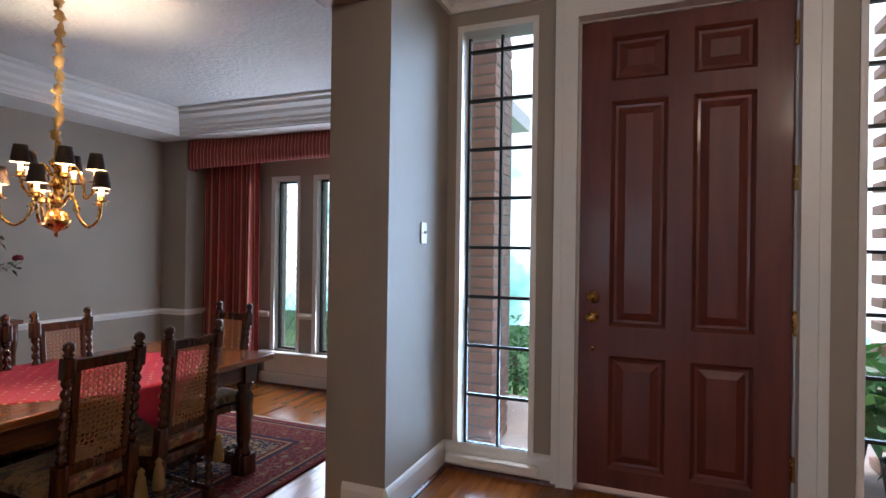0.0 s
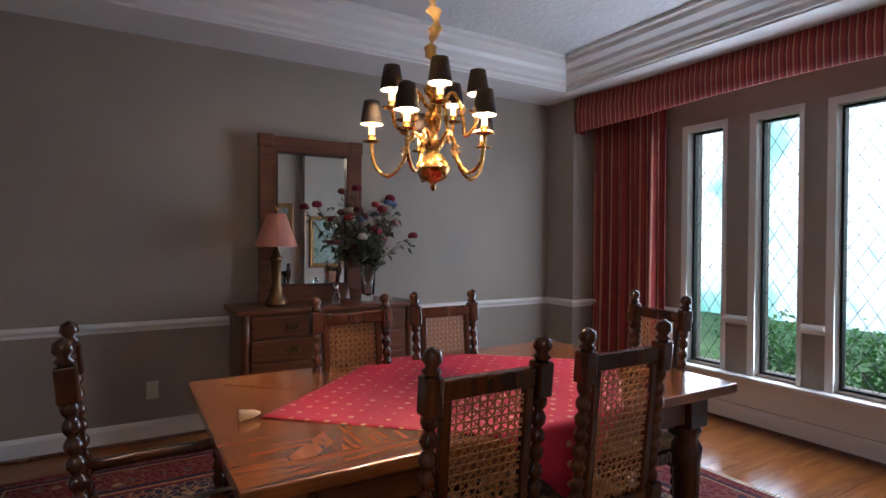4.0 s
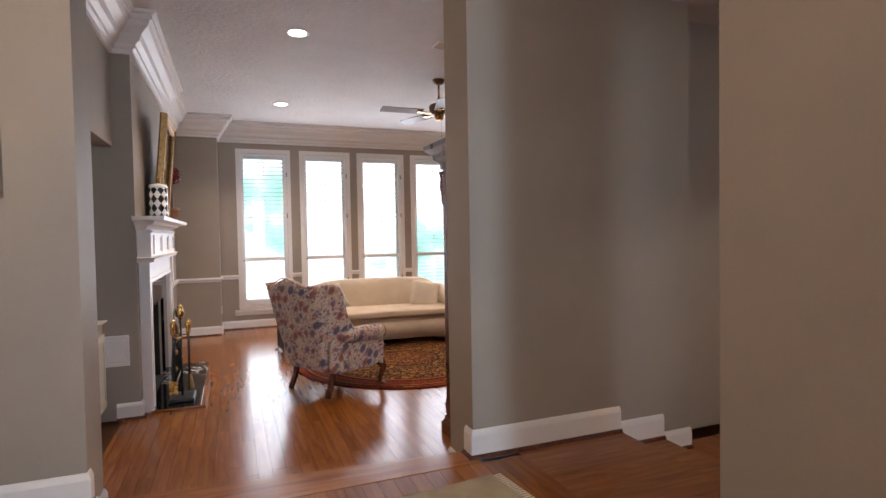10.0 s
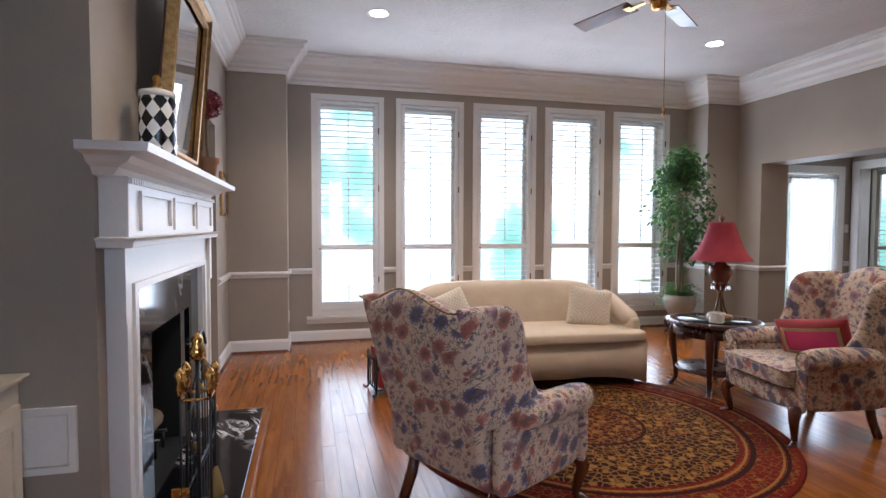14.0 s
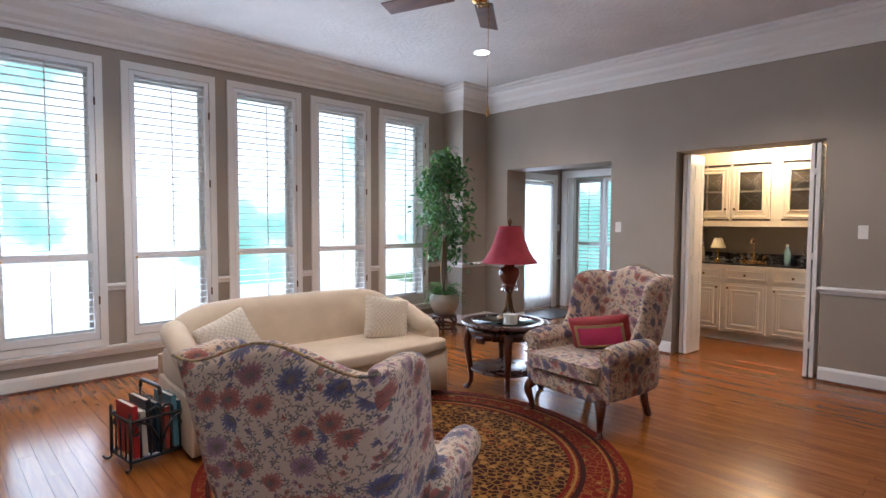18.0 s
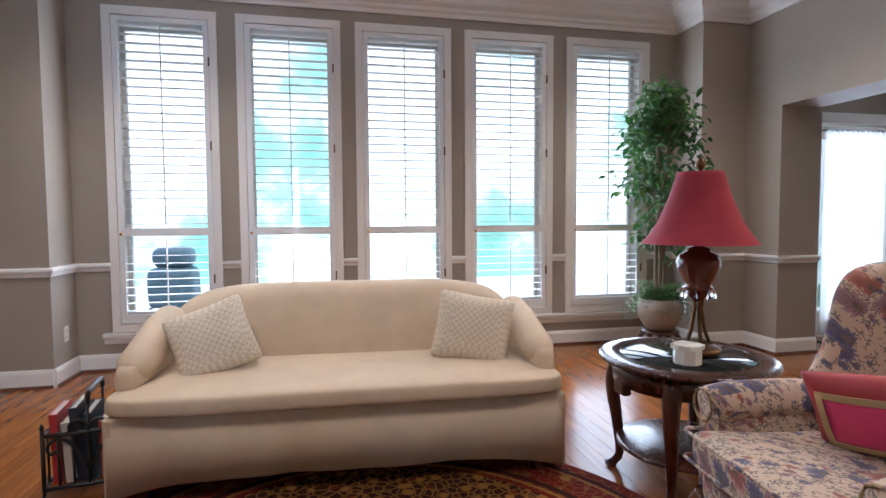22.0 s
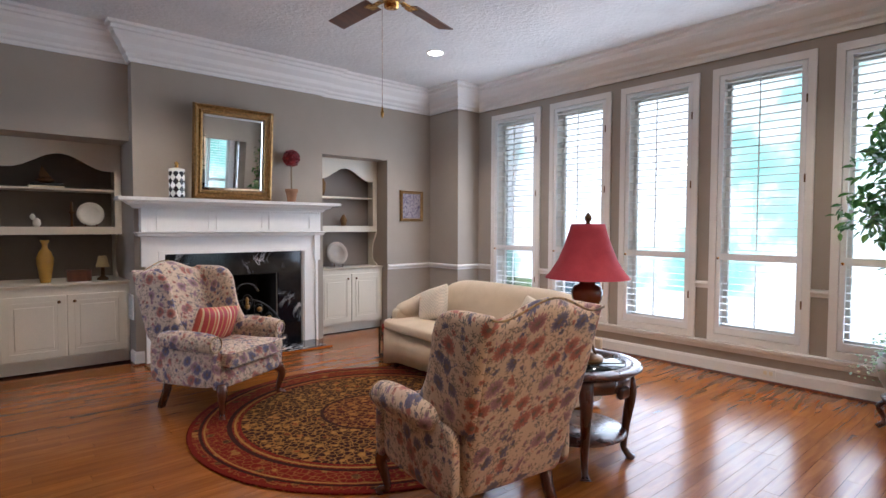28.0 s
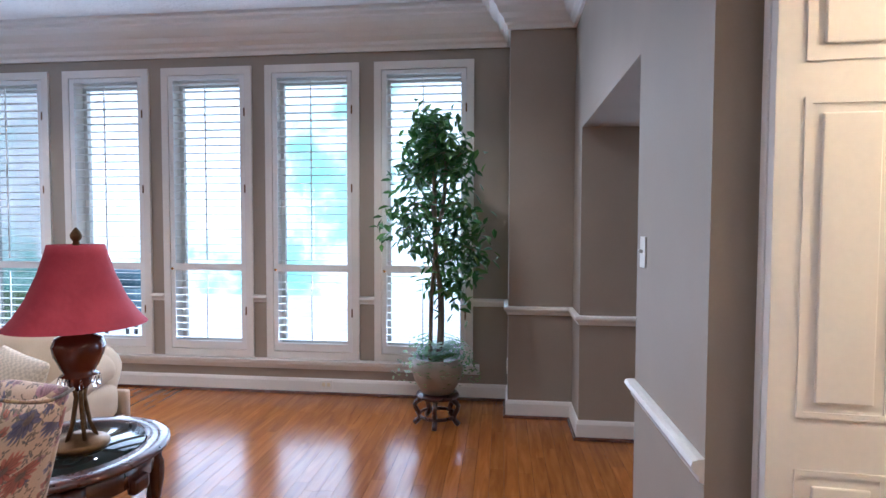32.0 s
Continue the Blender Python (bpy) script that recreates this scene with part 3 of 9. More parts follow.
win_open = [(min(a, b) + 0.06, max(a, b) - 0.06, 0.36, 2.72) for a, b in WINX]
structure("wall_south", boxes(wall_boxes("y", WIN_Y - 0.22, WIN_Y, -4.43, 0.69, 0, CEIL, win_open)), M_WALL, "taupe painted wall with five tall windows", "wall")
structure("wall_south_east", boxes([(0.69, 1.9, WIN_Y - 0.22, SHOULDER, 0, CEIL)]), M_WALL, "taupe painted wall return beside the windows", "wall")
structure("wall_south_west", boxes([(-5.2, -4.43, WIN_Y - 0.22, SHOULDER, 0, CEIL)]), M_WALL, "taupe painted wall pier beside the windows", "wall")
structure("wall_east_north", boxes([(LW, 2.4, -3.24, -2.60, 0, CEIL), (LW, 2.4, BY1, -3.24, 2.15, CEIL), (2.22, 2.4, BY1, -3.24, 0, 2.15)]), M_WALL, "taupe painted wall above a recessed cabinet niche", "wall")
structure("chimney_breast", boxes(wall_boxes("x", BR, 2.4, BY0, BY1, 0, CEIL, [(-5.68, -4.85, 0.0, 0.82)]) + [(1.8, 2.1, -5.68, -4.85, 0.0, 0.82)]), M_WALL, "taupe painted chimney breast", "wall")
structure("wall_east_south", boxes([(RW2, 2.1, SHOULDER, N2B, 0, CEIL), (RW2, 2.1, N2B, N2A, 2.2, CEIL), (1.72, 2.1, N2B, N2A, 0, 2.2)]), M_WALL, "taupe painted wall around a shelved niche", "wall")
structure("wall_west", boxes(wall_boxes("x", RW - 0.4, RW, SHOULDER, -2.48, 0, CEIL, [(-7.555, -6.03, 0, 2.09), (-5.30, -4.0, 0, 2.13)])), M_WALL, "taupe painted wall with two openings", "wall")
structure("wall_north", boxes([(-2.25, -0.685, -2.42, -2.09, 0, CEIL), (1.18, 3.0, -2.64, -2.33, 0, CEIL), (-5.3, -2.25, -2.42, -2.32, 0, CEIL)]), M_WALL, "taupe painted wall with a wide opening", "wall")
structure("ceiling_living", boxes([(-5.3, 2.1, -8.53, -2.25, CEIL, CEIL + 0.15)]), M_CEIL, "white textured ceiling", "ceiling")
structure("ceiling_foyer", boxes([(-0.78, 3.0, -2.25, 3.1, CEIL, CEIL + 0.15), (-7.5, -0.78, -2.32, -0.16, 2.88, 3.1)]), M_CEIL, "white textured foyer and hall ceiling", "ceiling")
structure("wall_front", boxes(wall_boxes("y", FY, FY + 0.24, -1.17, 3.0, 0, CEIL, [(-0.66, -0.18, 0.27, 2.79), (DX0 - 0.03, DX1 + 0.03, 0.0, 2.75), (1.30, 1.78, 0.27, 2.79)])), M_WALL, "taupe painted front wall", "wall")
structure("wall_foyer_east", boxes([(2.6, 3.0, -2.33, 2.94, 0, CEIL)]), M_WALL, "taupe painted foyer wall", "wall")
structure("pier", boxes([(-1.05, -0.72, 2.20, FY, 0, CEIL)]), M_WALL, "taupe painted pier beside the front window", "pier")
structure("column", boxes([(-1.09, -0.75, -0.53, 0.257, 0, CEIL)]), M_WALL, "square taupe painted column", "column")
structure("header", boxes([(-1.09, -0.75, 0.257, 2.20, 2.66, CEIL)]), M_WALL, "taupe painted header over the dining opening", "beam")
structure("hall_beam", boxes([(-3.86, -1.09, -0.46, -0.25, 2.61, CEIL)]), M_TRIM, "white painted beam between dining room and hall", "beam")
structure("wall_dining_west", boxes([(DWX - 0.2, DWX, -0.16, 4.9, 0, CEIL)]), M_WALL, "taupe painted dining room wall", "wall")
structure("wall_dining_pier", boxes([(-4.9, -3.86, -0.49, -0.16, 0, CEIL)]), M_WALL, "taupe painted wall end with a wall sconce", "wall")
DWINX = [(-3.45, -3.08), (-2.91, -2.55), (-2.41, -2.03)]
structure("wall_dining_north", boxes(wall_boxes("y", DWY, DWY + 0.22, -4.35, -1.1, 0, CEIL, [(a + 0.02, b - 0.02, 0.38, 2.2) for a, b in DWINX])), M_WALL, "taupe painted wall with three narrow windows", "wall")
structure("wall_dining_return", boxes([(-4.9, -4.35, 4.36, 4.9, 0, CEIL), (-1.1, -0.85, 3.18, 4.9, 0, CEIL)]), M_WALL, "taupe painted wall returns beside the curtains", "wall")
# unseen overhang, added to stop sun from reaching the dining floor
structure("sun_block_overhang", boxes([(-4.9, -0.85, 4.9, 5.65, 2.75, 2.9)]), M_TRIM, "unseen white slab added to keep the sun out of the dining windows", "roof")
structure("ceiling_dining", boxes([(-4.9, -1.09, -0.25, 4.9, 2.87, 3.05), (-1.09, -0.85, 2.2, 4.9, 2.87, 3.05)]), M_CEIL, "white dining room ceiling", "ceiling")
structure("ground_under_house", boxes([(-9.5, 3.0, -8.5, 4.9, -0.2, -0.03)]), M_SEAM, "dark floor base under the boards", "floor")
structure("foyer_base", boxes([(-0.95, 3.0, -2.10, 3.1, -0.03, FOY - 0.03)]), M_SEAM, "raised foyer floor base", "floor")

# mouldings
BASE = [(0, 0), (0.016, 0), (0.016, 0.105), (0.010, 0.122), (0.004, 0.132), (0, 0.132)]
QUARTER = [(0.016, 0), (0.034, 0), (0.031, 0.012), (0.024, 0.018), (0.016, 0.02)]
RAIL = [(0, 0), (0.012, 0.004), (0.014, 0.022), (0.026, 0.030), (0.034, 0.044), (0.030, 0.058), (0.016, 0.064), (0, 0.066)]
CROWN = [(0, 0), (0.022, 0.0), (0.026, 0.03), (0.045, 0.045), (0.05, 0.07), (0.085, 0.10), (0.10, 0.14), (0.15, 0.19), (0.165, 0.225), (0.185, 0.232), (0.185, 0.262), (0.215, 0.272), (0.215, 0.298), (0, 0.298)]
DCROWN = [(0, 0), (0.02, 0), (0.024, 0.04), (0.05, 0.06), (0.055, 0.09), (0.10, 0.13), (0.12, 0.17), (0.17, 0.21), (0.175, 0.25), (0.21, 0.262), (0.21, 0.30), (0, 0.30)]


def lifted(profile, z):
    return [(o, u + z) for o, u in profile]


def moulding(name, profile, z, path, label, closed=False, mat=None):
    return structure(name, sweep(lifted(profile, z), path, closed), mat or M_TRIM, label, "moulding")


def base_run(path, z=0.0):
    tall = [(o, u * (1.18 if z > 0 else 1)) for o, u in BASE]
    moulding("baseboard", tall, z, path, "white painted baseboard")
    moulding("quarter_round", QUARTER, z, path, "stained oak shoe moulding", mat=M_CHERRY)


# the way of each run keeps the room on its left
base_run([(0.69, SHOULDER), (0.69, WIN_Y), (-4.43, WIN_Y), (-4.43, SHOULDER), (RW, SHOULDER), (RW, -7.555), (RW - 0.4, -7.555)][::-1])
base_run([(RW2, N2B), (RW2, SHOULDER), (0.69, SHOULDER)][::-1])
base_run([(LW, -2.64), (LW, -3.22)][::-1])
base_run([(1.40, BY1), (BR, BY1), (BR, BY1 - 0.07)][::-1])
base_run([(RW, -4.0), (RW, -2.48)][::-1])
base_run([(RW, -6.03), (RW, -5.30)][::-1])
base_run([(-1.68, -2.09), (-0.685, -2.09), (-0.685, -2.18)], FOY)
base_run([(1.18, -2.38), (1.18, -2.33), (2.6, -2.33)], FOY)
base_run([(LW, -2.64), (1.18, -2.64), (1.18, -2.40)])
base_run([(-0.685, -2.20), (-0.685, -2.42), (-0.89, -2.42)])
base_run([(-2.25, -2.09), (-2.02, -2.09)], 0.0)
base_run([(-2.02, -2.09), (-1.68, -2.09)], 0.095)
base_run([(-0.72, 2.20), (-0.72, FY), (-0.05, FY)][::-1], FOY)
base_run([(-0.95, 2.20), (-0.72, 2.20)][::-1], FOY)
base_run([(-0.95, -0.53), (-0.75, -0.53), (-0.75, 0.257), (-0.95, 0.257)][::-1], FOY)
base_run([(-3.86, -0.49), (-3.86, -0.16), (DWX, -0.16), (DWX, 4.36), (-4.35, 4.36), (-4.35, DWY), (-1.1, DWY), (-1.1, 3.2)][::-1])
moulding("chair_rail", RAIL, 0.775, [(0.438, WIN_Y), (0.69, WIN_Y), (0.69, SHOULDER), (RW2, SHOULDER), (RW2, N2B)], "white painted chair rail")
moulding("chair_rail", RAIL, 0.775, [(RW - 0.4, -7.555), (RW, -7.555), (RW, SHOULDER), (-4.43, SHOULDER), (-4.43, WIN_Y), (-4.144, WIN_Y)], "white painted chair rail")
for (a, b), (c, d) in zip(WINX, WINX[1:]):
    moulding("chair_rail", RAIL, 0.775, [(c, WIN_Y), (b, WIN_Y)], "short white chair rail between windows")
moulding("chair_rail", RAIL, 0.775, [(LW, -2.64), (LW, -3.23)][::-1], "white painted chair rail")
moulding("chair_rail", RAIL, 0.775, [(RW, -5.30), (RW, -6.03), (RW - 0.3, -6.03)], "white painted chair rail")
moulding("chair_rail", RAIL, 0.775, [(RW, -2.48), (RW, -4.0), (RW - 0.06, -4.0)], "white painted chair rail")
moulding("chair_rail", RAIL, 0.72, [(-3.88, -0.16), (DWX, -0.16), (DWX, 4.36), (-4.35, 4.36), (-4.35, DWY), (-3.47, DWY)][::-1], "white painted chair rail")
for (a, b), (c, d) in zip(DWINX, DWINX[1:]):
    moulding("chair_rail", RAIL, 0.72, [(c, DWY), (b, DWY)], "short white chair rail between windows")
moulding("chair_rail", RAIL, 0.72, [(-1.1, DWY), (-2.01, DWY)], "white painted chair rail")
moulding("chair_rail", RAIL, 0.775 + FOY - 0.1, [(-1.09, 0.24), (-1.09, -0.5)], "white painted chair rail on the column")
moulding("crown_moulding", CROWN, CEIL - 0.298, [(1.18, -2.64), (LW, -2.64), (LW, BY1), (BR, BY1), (BR, BY0), (RW2, BY0), (RW2, SHOULDER), (0.69, SHOULDER), (0.69, WIN_Y), (-4.43, WIN_Y), (-4.43, SHOULDER), (RW, SHOULDER), (RW, -2.42), (-0.70, -2.42)][::-1], "white painted crown moulding")
moulding("crown_moulding", CROWN, CEIL - 0.298, [(1.18, -2.33), (2.6, -2.33), (2.6, FY), (-0.72, FY), (-0.72, 2.20), (-0.75, 2.20), (-0.75, -0.53)], "white painted crown moulding")
moulding("crown_moulding", CROWN, 2.88 - 0.298, [(-1.09, -0.46), (-3.86, -0.46)], "white hall crown moulding on the beam")
moulding("crown_moulding", CROWN, 2.88 - 0.298, [(-5.1, -1.6), (-5.1, -2.36)], "hall crown moulding")
# dining soffit and its deep crown
structure("dining_soffit", boxes([(DWX, -4.25, -0.16, 4.36, 2.635, 2.87), (-4.25, -4.20, 4.17, 4.36, 2.635, 2.87), (-4.20, -1.1, 4.17, 4.36, 2.635, 2.87), (-4.35, -1.1, 4.36, DWY, 2.635, 2.87)]), M_TRIM, "white soffit round the dining room ceiling", "soffit")
moulding("dining_crown", [(o, u * 0.73) for o, u in DCROWN], 2.65, [(-1.1, 4.17), (-4.25, 4.17), (-4.25, -0.155), (-3.855, -0.155), (-3.855, -0.25), (-1.09, -0.25)], "deep white dining room crown moulding")

# the step down to the living room, hall steps
_st = bmesh.new()
_pl = [(-0.70, -2.19), (1.18, -2.36), (1.18, -2.02), (-0.70, -2.02)]
_lo, _hi = [_st.verts.new((x, y, FOY - 0.028)) for x, y in _pl], [_st.verts.new((x, y, FOY + 0.003)) for x, y in _pl]
_st.faces.new(_lo[::-1]), _st.faces.new(_hi)
for _i in range(4):
    _st.faces.new((_lo[_i], _lo[(_i + 1) % 4], _hi[(_i + 1) % 4], _hi[_i]))
structure("step", _st, M_OAK_X, "oak nosing at the foyer step", "step")
structure("step_riser", boxes([(-0.70, 1.18, -2.165, -2.14, 0, FOY - 0.028)]), M_OAK_X, "oak step riser", "step")
structure("hall_step", boxes([(-2.02, -1.68, -2.09, -0.5, -0.02, 0.095), (-1.68, -0.95, -2.09, -0.5, -0.02, FOY)]), M_OAK_X, "oak steps from foyer to hall", "step")
structure("dining_step", boxes([(-1.17, -0.93, 0.257, 2.20, -0.02, FOY)]), M_OAK_X, "oak step down to the dining room", "step")
# kitchen beyond the hall
structure("wall_kitchen", boxes(wall_boxes("x", -5.25, -5.1, -2.36, -0.49, 0, 2.9, [(-1.40, -0.52, 0, 2.03)])), M_WALL, "taupe painted hall wall with a doorway", "wall")
structure("door_trim", boxes([(-5.1, -5.08, -1.5, -1.40, 0, 2.13), (-5.1, -5.08, -1.40, -0.5, 2.03, 2.13)]), M_CREAM, "cream painted doorway casing", "trim")
structure("kitchen_shell", boxes([(-9.4, -9.3, -4.0, 1.5, 0, 2.6), (-9.3, -5.25, -4.0, -3.9, 0, 2.6), (-9.3, -5.25, 1.4, 1.5, 0, 2.6), (-9.4, -5.25, -4.0, 1.5, 2.6, 2.7)]), M_CREAM, "cream kitchen walls", "wall")
# bar alcove and rear hall
structure("bar_alcove", boxes([(-6.75, -6.62, -5.75, -3.6, 0, 2.45), (-6.62, -5.3, -5.75, -5.62, 0, 2.45), (-6.62, -5.3, -3.73, -3.6, 0, 2.45)]), M_WALL, "taupe painted bar alcove walls", "wall")
structure("bar_ceiling", boxes([(-6.75, -5.3, -5.75, -3.6, 2.45, 2.55)]), M_CREAM, "cream bar ceiling", "ceiling")
structure("wall_rear_hall", boxes(wall_boxes("y", -8.2, -8.05, -6.95, -5.2, 0, 2.4, [(-6.67, -5.74, 0, 2.06)]) + [(-7.7, -5.3, -5.85, -5.75, 0, 2.4)]), M_WALL, "taupe painted rear hall wall round the door", "wall")
structure("wall_rear_hall_west", boxes(wall_boxes("x", -7.07, -6.92, -8.05, -5.85, 0, 2.4, [(-7.92, -6.6, 0, 2.12)])), M_WALL, "taupe painted wall with a cased opening", "wall")
structure("wall_rear_nook", boxes(wall_boxes("x", -7.50, -7.36, -8.3, -5.85, 0, 2.4, [(-8.10, -7.0, 0.28, 2.14)]) + [(-7.36, -7.07, -8.3, -8.14, 0, 2.4)]), M_WALL, "taupe painted nook wall with a shuttered window", "wall")
structure("ceiling_rear_hall", boxes([(-7.7, -5.3, -8.3, -5.75, 2.4, 2.5)]), M_CEIL, "white rear hall ceiling", "ceiling")
structure("rear_door_trim", boxes([(-6.78, -6.67, -8.05, -8.028, 0, 2.16), (-5.74, -5.63, -8.05, -8.028, 0, 2.16), (-6.67, -5.74, -8.05, -8.028, 2.06, 2.16)]), M_TRIM, "white rear door casing", "trim")
structure("nook_trim", boxes([(-6.92, -6.898, -8.03, -7.92, 0, 2.23), (-6.92, -6.898, -7.92, -6.6, 2.12, 2.23), (-6.92, -6.898, -6.6, -6.49, 0, 2.23), (-7.07, -6.92, -7.92, -7.905, 0, 2.12)]), M_TRIM, "white casing of the nook opening", "trim")
moulding("chair_rail", RAIL, 0.775, [(-6.80, -8.05), (-6.92, -8.05), (-6.92, -8.035)][::-1], "white painted chair rail")

# living room windows with shutters
def shutter_window(x1, x0, parent_label):
    """A tall window with casing and a two-part louvred shutter; x0 < x1 are its outer edges."""
    w = x1 - x0
    y = WIN_Y
    th = thing("window_1", parent_label, "window", pose((x0 + x1) / 2, y, 0), "living room windows", "structure")
    h = w / 2
    z0, z1 = 0.30, 2.785
    part("casing", boxes([(-h, -h + 0.06, -0.03, 0.022, z0, z1), (h - 0.06, h, -0.03, 0.022, z0, z1), (-h + 0.06, h - 0.06, -0.03, 0.022, z1 - 0.065, z1), (-h + 0.06, h - 0.06, -0.03, 0.022, z0, z0 + 0.06)]), M_TRIM, th)
    part("jamb", boxes([(-h + 0.06, -h + 0.075, -0.22, -0.03, 0.36, 2.72), (h - 0.075, h - 0.06, -0.22, -0.03, 0.36, 2.72), (-h + 0.075, h - 0.075, -0.22, -0.03, 2.70, 2.72), (-h + 0.075, h - 0.075, -0.22, -0.03, 0.36, 0.38)]), M_TRIM, th)
    s = h - 0.064
    zb, zm0, zm1, zt = 0.37, 1.045, 1.105, 2.68
    sh = part("shutter_frame", boxes([(-s, -s + 0.04, -0.012, 0.016, 0.365, 2.715), (s - 0.04, s, -0.012, 0.016, 0.365, 2.715), (-s + 0.04, s - 0.04, -0.012, 0.016, zm0, zm1), (-s + 0.04, s - 0.04, -0.012, 0.016, zt, 2.715), (-s + 0.04, s - 0.04, -0.012, 0.016, 0.365, zb + 0.06)]), M_SHUT, th)
    sl = bmesh.new()
    L = s - 0.043
    pr = [(-0.030, 0.0), (-0.018, 0.0024), (0.0, 0.003), (0.018, 0.0024), (0.030, 0.0), (0.018, -0.0024), (0.0, -0.003), (-0.018, -0.0024)]
    a = [sl.verts.new((-L, p, q)) for p, q in pr]
    b = [sl.verts.new((L, p, q)) for p, q in pr]
    for i in range(8):
        sl.faces.new((a[i], a[(i + 1) % 8], b[(i + 1) % 8], b[i]))
    sl.faces.new(a[::-1])
    sl.faces.new(b)
    bmesh.ops.recalc_face_normals(sl, faces=sl.faces)
    slat = mesh_of("slat", sl, M_SHUT)
    for lo, hi in ((zb + 0.06, zm0), (zm1, zt)):
        n = round((hi - lo) / 0.0645)
        for k in range(n):
            part_at("slat", slat, pose(0, -0.002, lo + (k + 0.5) * (hi - lo) / n, random.uniform(1, 4)), sh)
        part_at("tilt_rod", mesh_of("tilt_rod", bbox(-0.005, 0.005, 0.026, 0.036, lo + 0.03, hi - 0.03, 0.002), M_SHUT), Matrix(), sh)
    kn = part("knob", moved(lathe([(0.004, 0), (0.004, 0.012), (0.011, 0.018), (0.012, 0.024), (0.006, 0.03)], 10), pose(s - 0.025, 0.016, 1.06, -90)), M_BRASS, sh)
    for z in (0.7, 1.75, 2.4):
        part("hinge", bbox(-s - 0.008, -s + 0.004, 0.014, 0.026, z - 0.035, z + 0.035, 0.002), M_BRONZE, sh)
    sash = part("sash", boxes([(-s, -s + 0.045, -0.17, -0.13, 0.38, 2.70), (s - 0.045, s, -0.17, -0.13, 0.38, 2.70), (-s + 0.045, s - 0.045, -0.17, -0.13, 2.65, 2.70), (-s + 0.045, s - 0.045, -0.17, -0.13, 0.38, 0.43), (-s + 0.045, s - 0.045, -0.17, -0.13, 1.05, 1.09)]), M_TRIM, th)
    for lo, hi in ((0.43, 1.05), (1.09, 2.65)):
        p = part("pane", boxes([(-s + 0.045, s - 0.045, -0.153, -0.149, lo, hi)]), M_PANE, th)
        p.visible_shadow = False
    return th


for k, (a, b) in enumerate(WINX):
    shutter_window(a, b, "tall window with white louvred shutters")
    window_light("window_light", look(((a + b) / 2, WIN_Y + 0.05, 1.55), ((a + b) / 2, 0, 1.2)), 0.62, 2.2, REAR_W)
structure("window_stool", sweep([(0, 0.212), (0.02, 0.212), (0.022, 0.25), (0.05, 0.262), (0.055, 0.29), (0, 0.296)], [(-4.20, WIN_Y), (0.50, WIN_Y)]), M_TRIM, "long white window sill moulding", "sill")
structure("window_apron", boxes([(-4.19, 0.49, WIN_Y, WIN_Y + 0.006, 0.138, 0.212)]), M_WALL, "taupe apron under the window sill", "trim")

# dining room windows
M_LEAD = metal("lead_came_metal", (0.3, 0.3, 0.3), 0.5)
for k, (a, b) in enumerate(DWINX):
    window_light("window_light", look(((a + b) / 2, DWY - 0.02, 1.3), ((a + b) / 2, 0, 1.2)), 0.28, 1.75, DINE_W)
    th = thing("window_2", "narrow window with leaded diamond panes", "window", pose((a + b) / 2, DWY, 0), "dining room windows", "structure")
    h = (b - a) / 2
    part("window_frame", boxes([(-h, -h + 0.05, -0.015, 0.1, 0.36, 2.24), (h - 0.03, h, -0.015, 0.1, 0.36, 2.24), (-h + 0.05, h - 0.03, -0.015, 0.1, 2.19, 2.24)]), M_TRIM, th)
    part("sash", boxes([(-h + 0.05, -h + 0.066, 0.06, 0.1, 0.38, 2.19), (h - 0.046, h - 0.03, 0.06, 0.1, 0.38, 2.19), (-h + 0.066, h - 0.046, 0.06, 0.1, 2.175, 2.19), (-h + 0.066, h - 0.046, 0.06, 0.1, 0.38, 0.395)]), M_BLACK, th)
    p = part("pane", boxes([(-h + 0.066, h - 0.046, 0.078, 0.082, 0.395, 2.175)]), M_PANE, th)
    p.visible_shadow = False
    lead = bmesh.new()
    xa, xb, za, zb = -h + 0.066, h - 0.046, 0.395, 2.175
    for sgn in (1, -1):
        c = -3.0
        while c < 4:
            # lines z = c + sgn * 1.6 * x inside the pane
            pts = []
            for x in (xa, xb):
                z = c + sgn * 1.6 * x
                if za <= z <= zb:
                    pts.append((x, z))
            for z in (za, zb):
                x = (z - c) / (sgn * 1.6)
                if xa < x < xb:
                    pts.append((x, z))
            if len(pts) >= 2:
                (u0, v0), (u1, v1) = pts[:2]
                d = Vector((u1 - u0, 0, v1 - v0))
                L = d.length
                if L > 0.02:
                    ang = math.degrees(math.atan2(v1 - v0, u1 - u0))
                    lead2 = bbox(0, L, -0.002, 0.002, -0.0017, 0.0017)
                    moved(lead2, pose(u0, 0.08, v0, 0, -ang, 0))
                    me = bpy.data.meshes.new("t")
                    lead2.to_mesh(me)
                    lead.from_mesh(me)
                    bpy.data.meshes.remove(me)
            c += 0.165
    part("lead_came", lead, M_LEAD, th)
structure("dining_window_sill", bbox(-3.55, -1.95, 4.60, 4.70, 0.335, 0.365, 0.008), M_TRIM, "white window sill", "sill")
structure("dining_window_apron", boxes([(-3.52, -1.98, DWY - 0.012, DWY, 0.14, 0.335)]), M_TRIM, "white panel under the window sill", "trim")

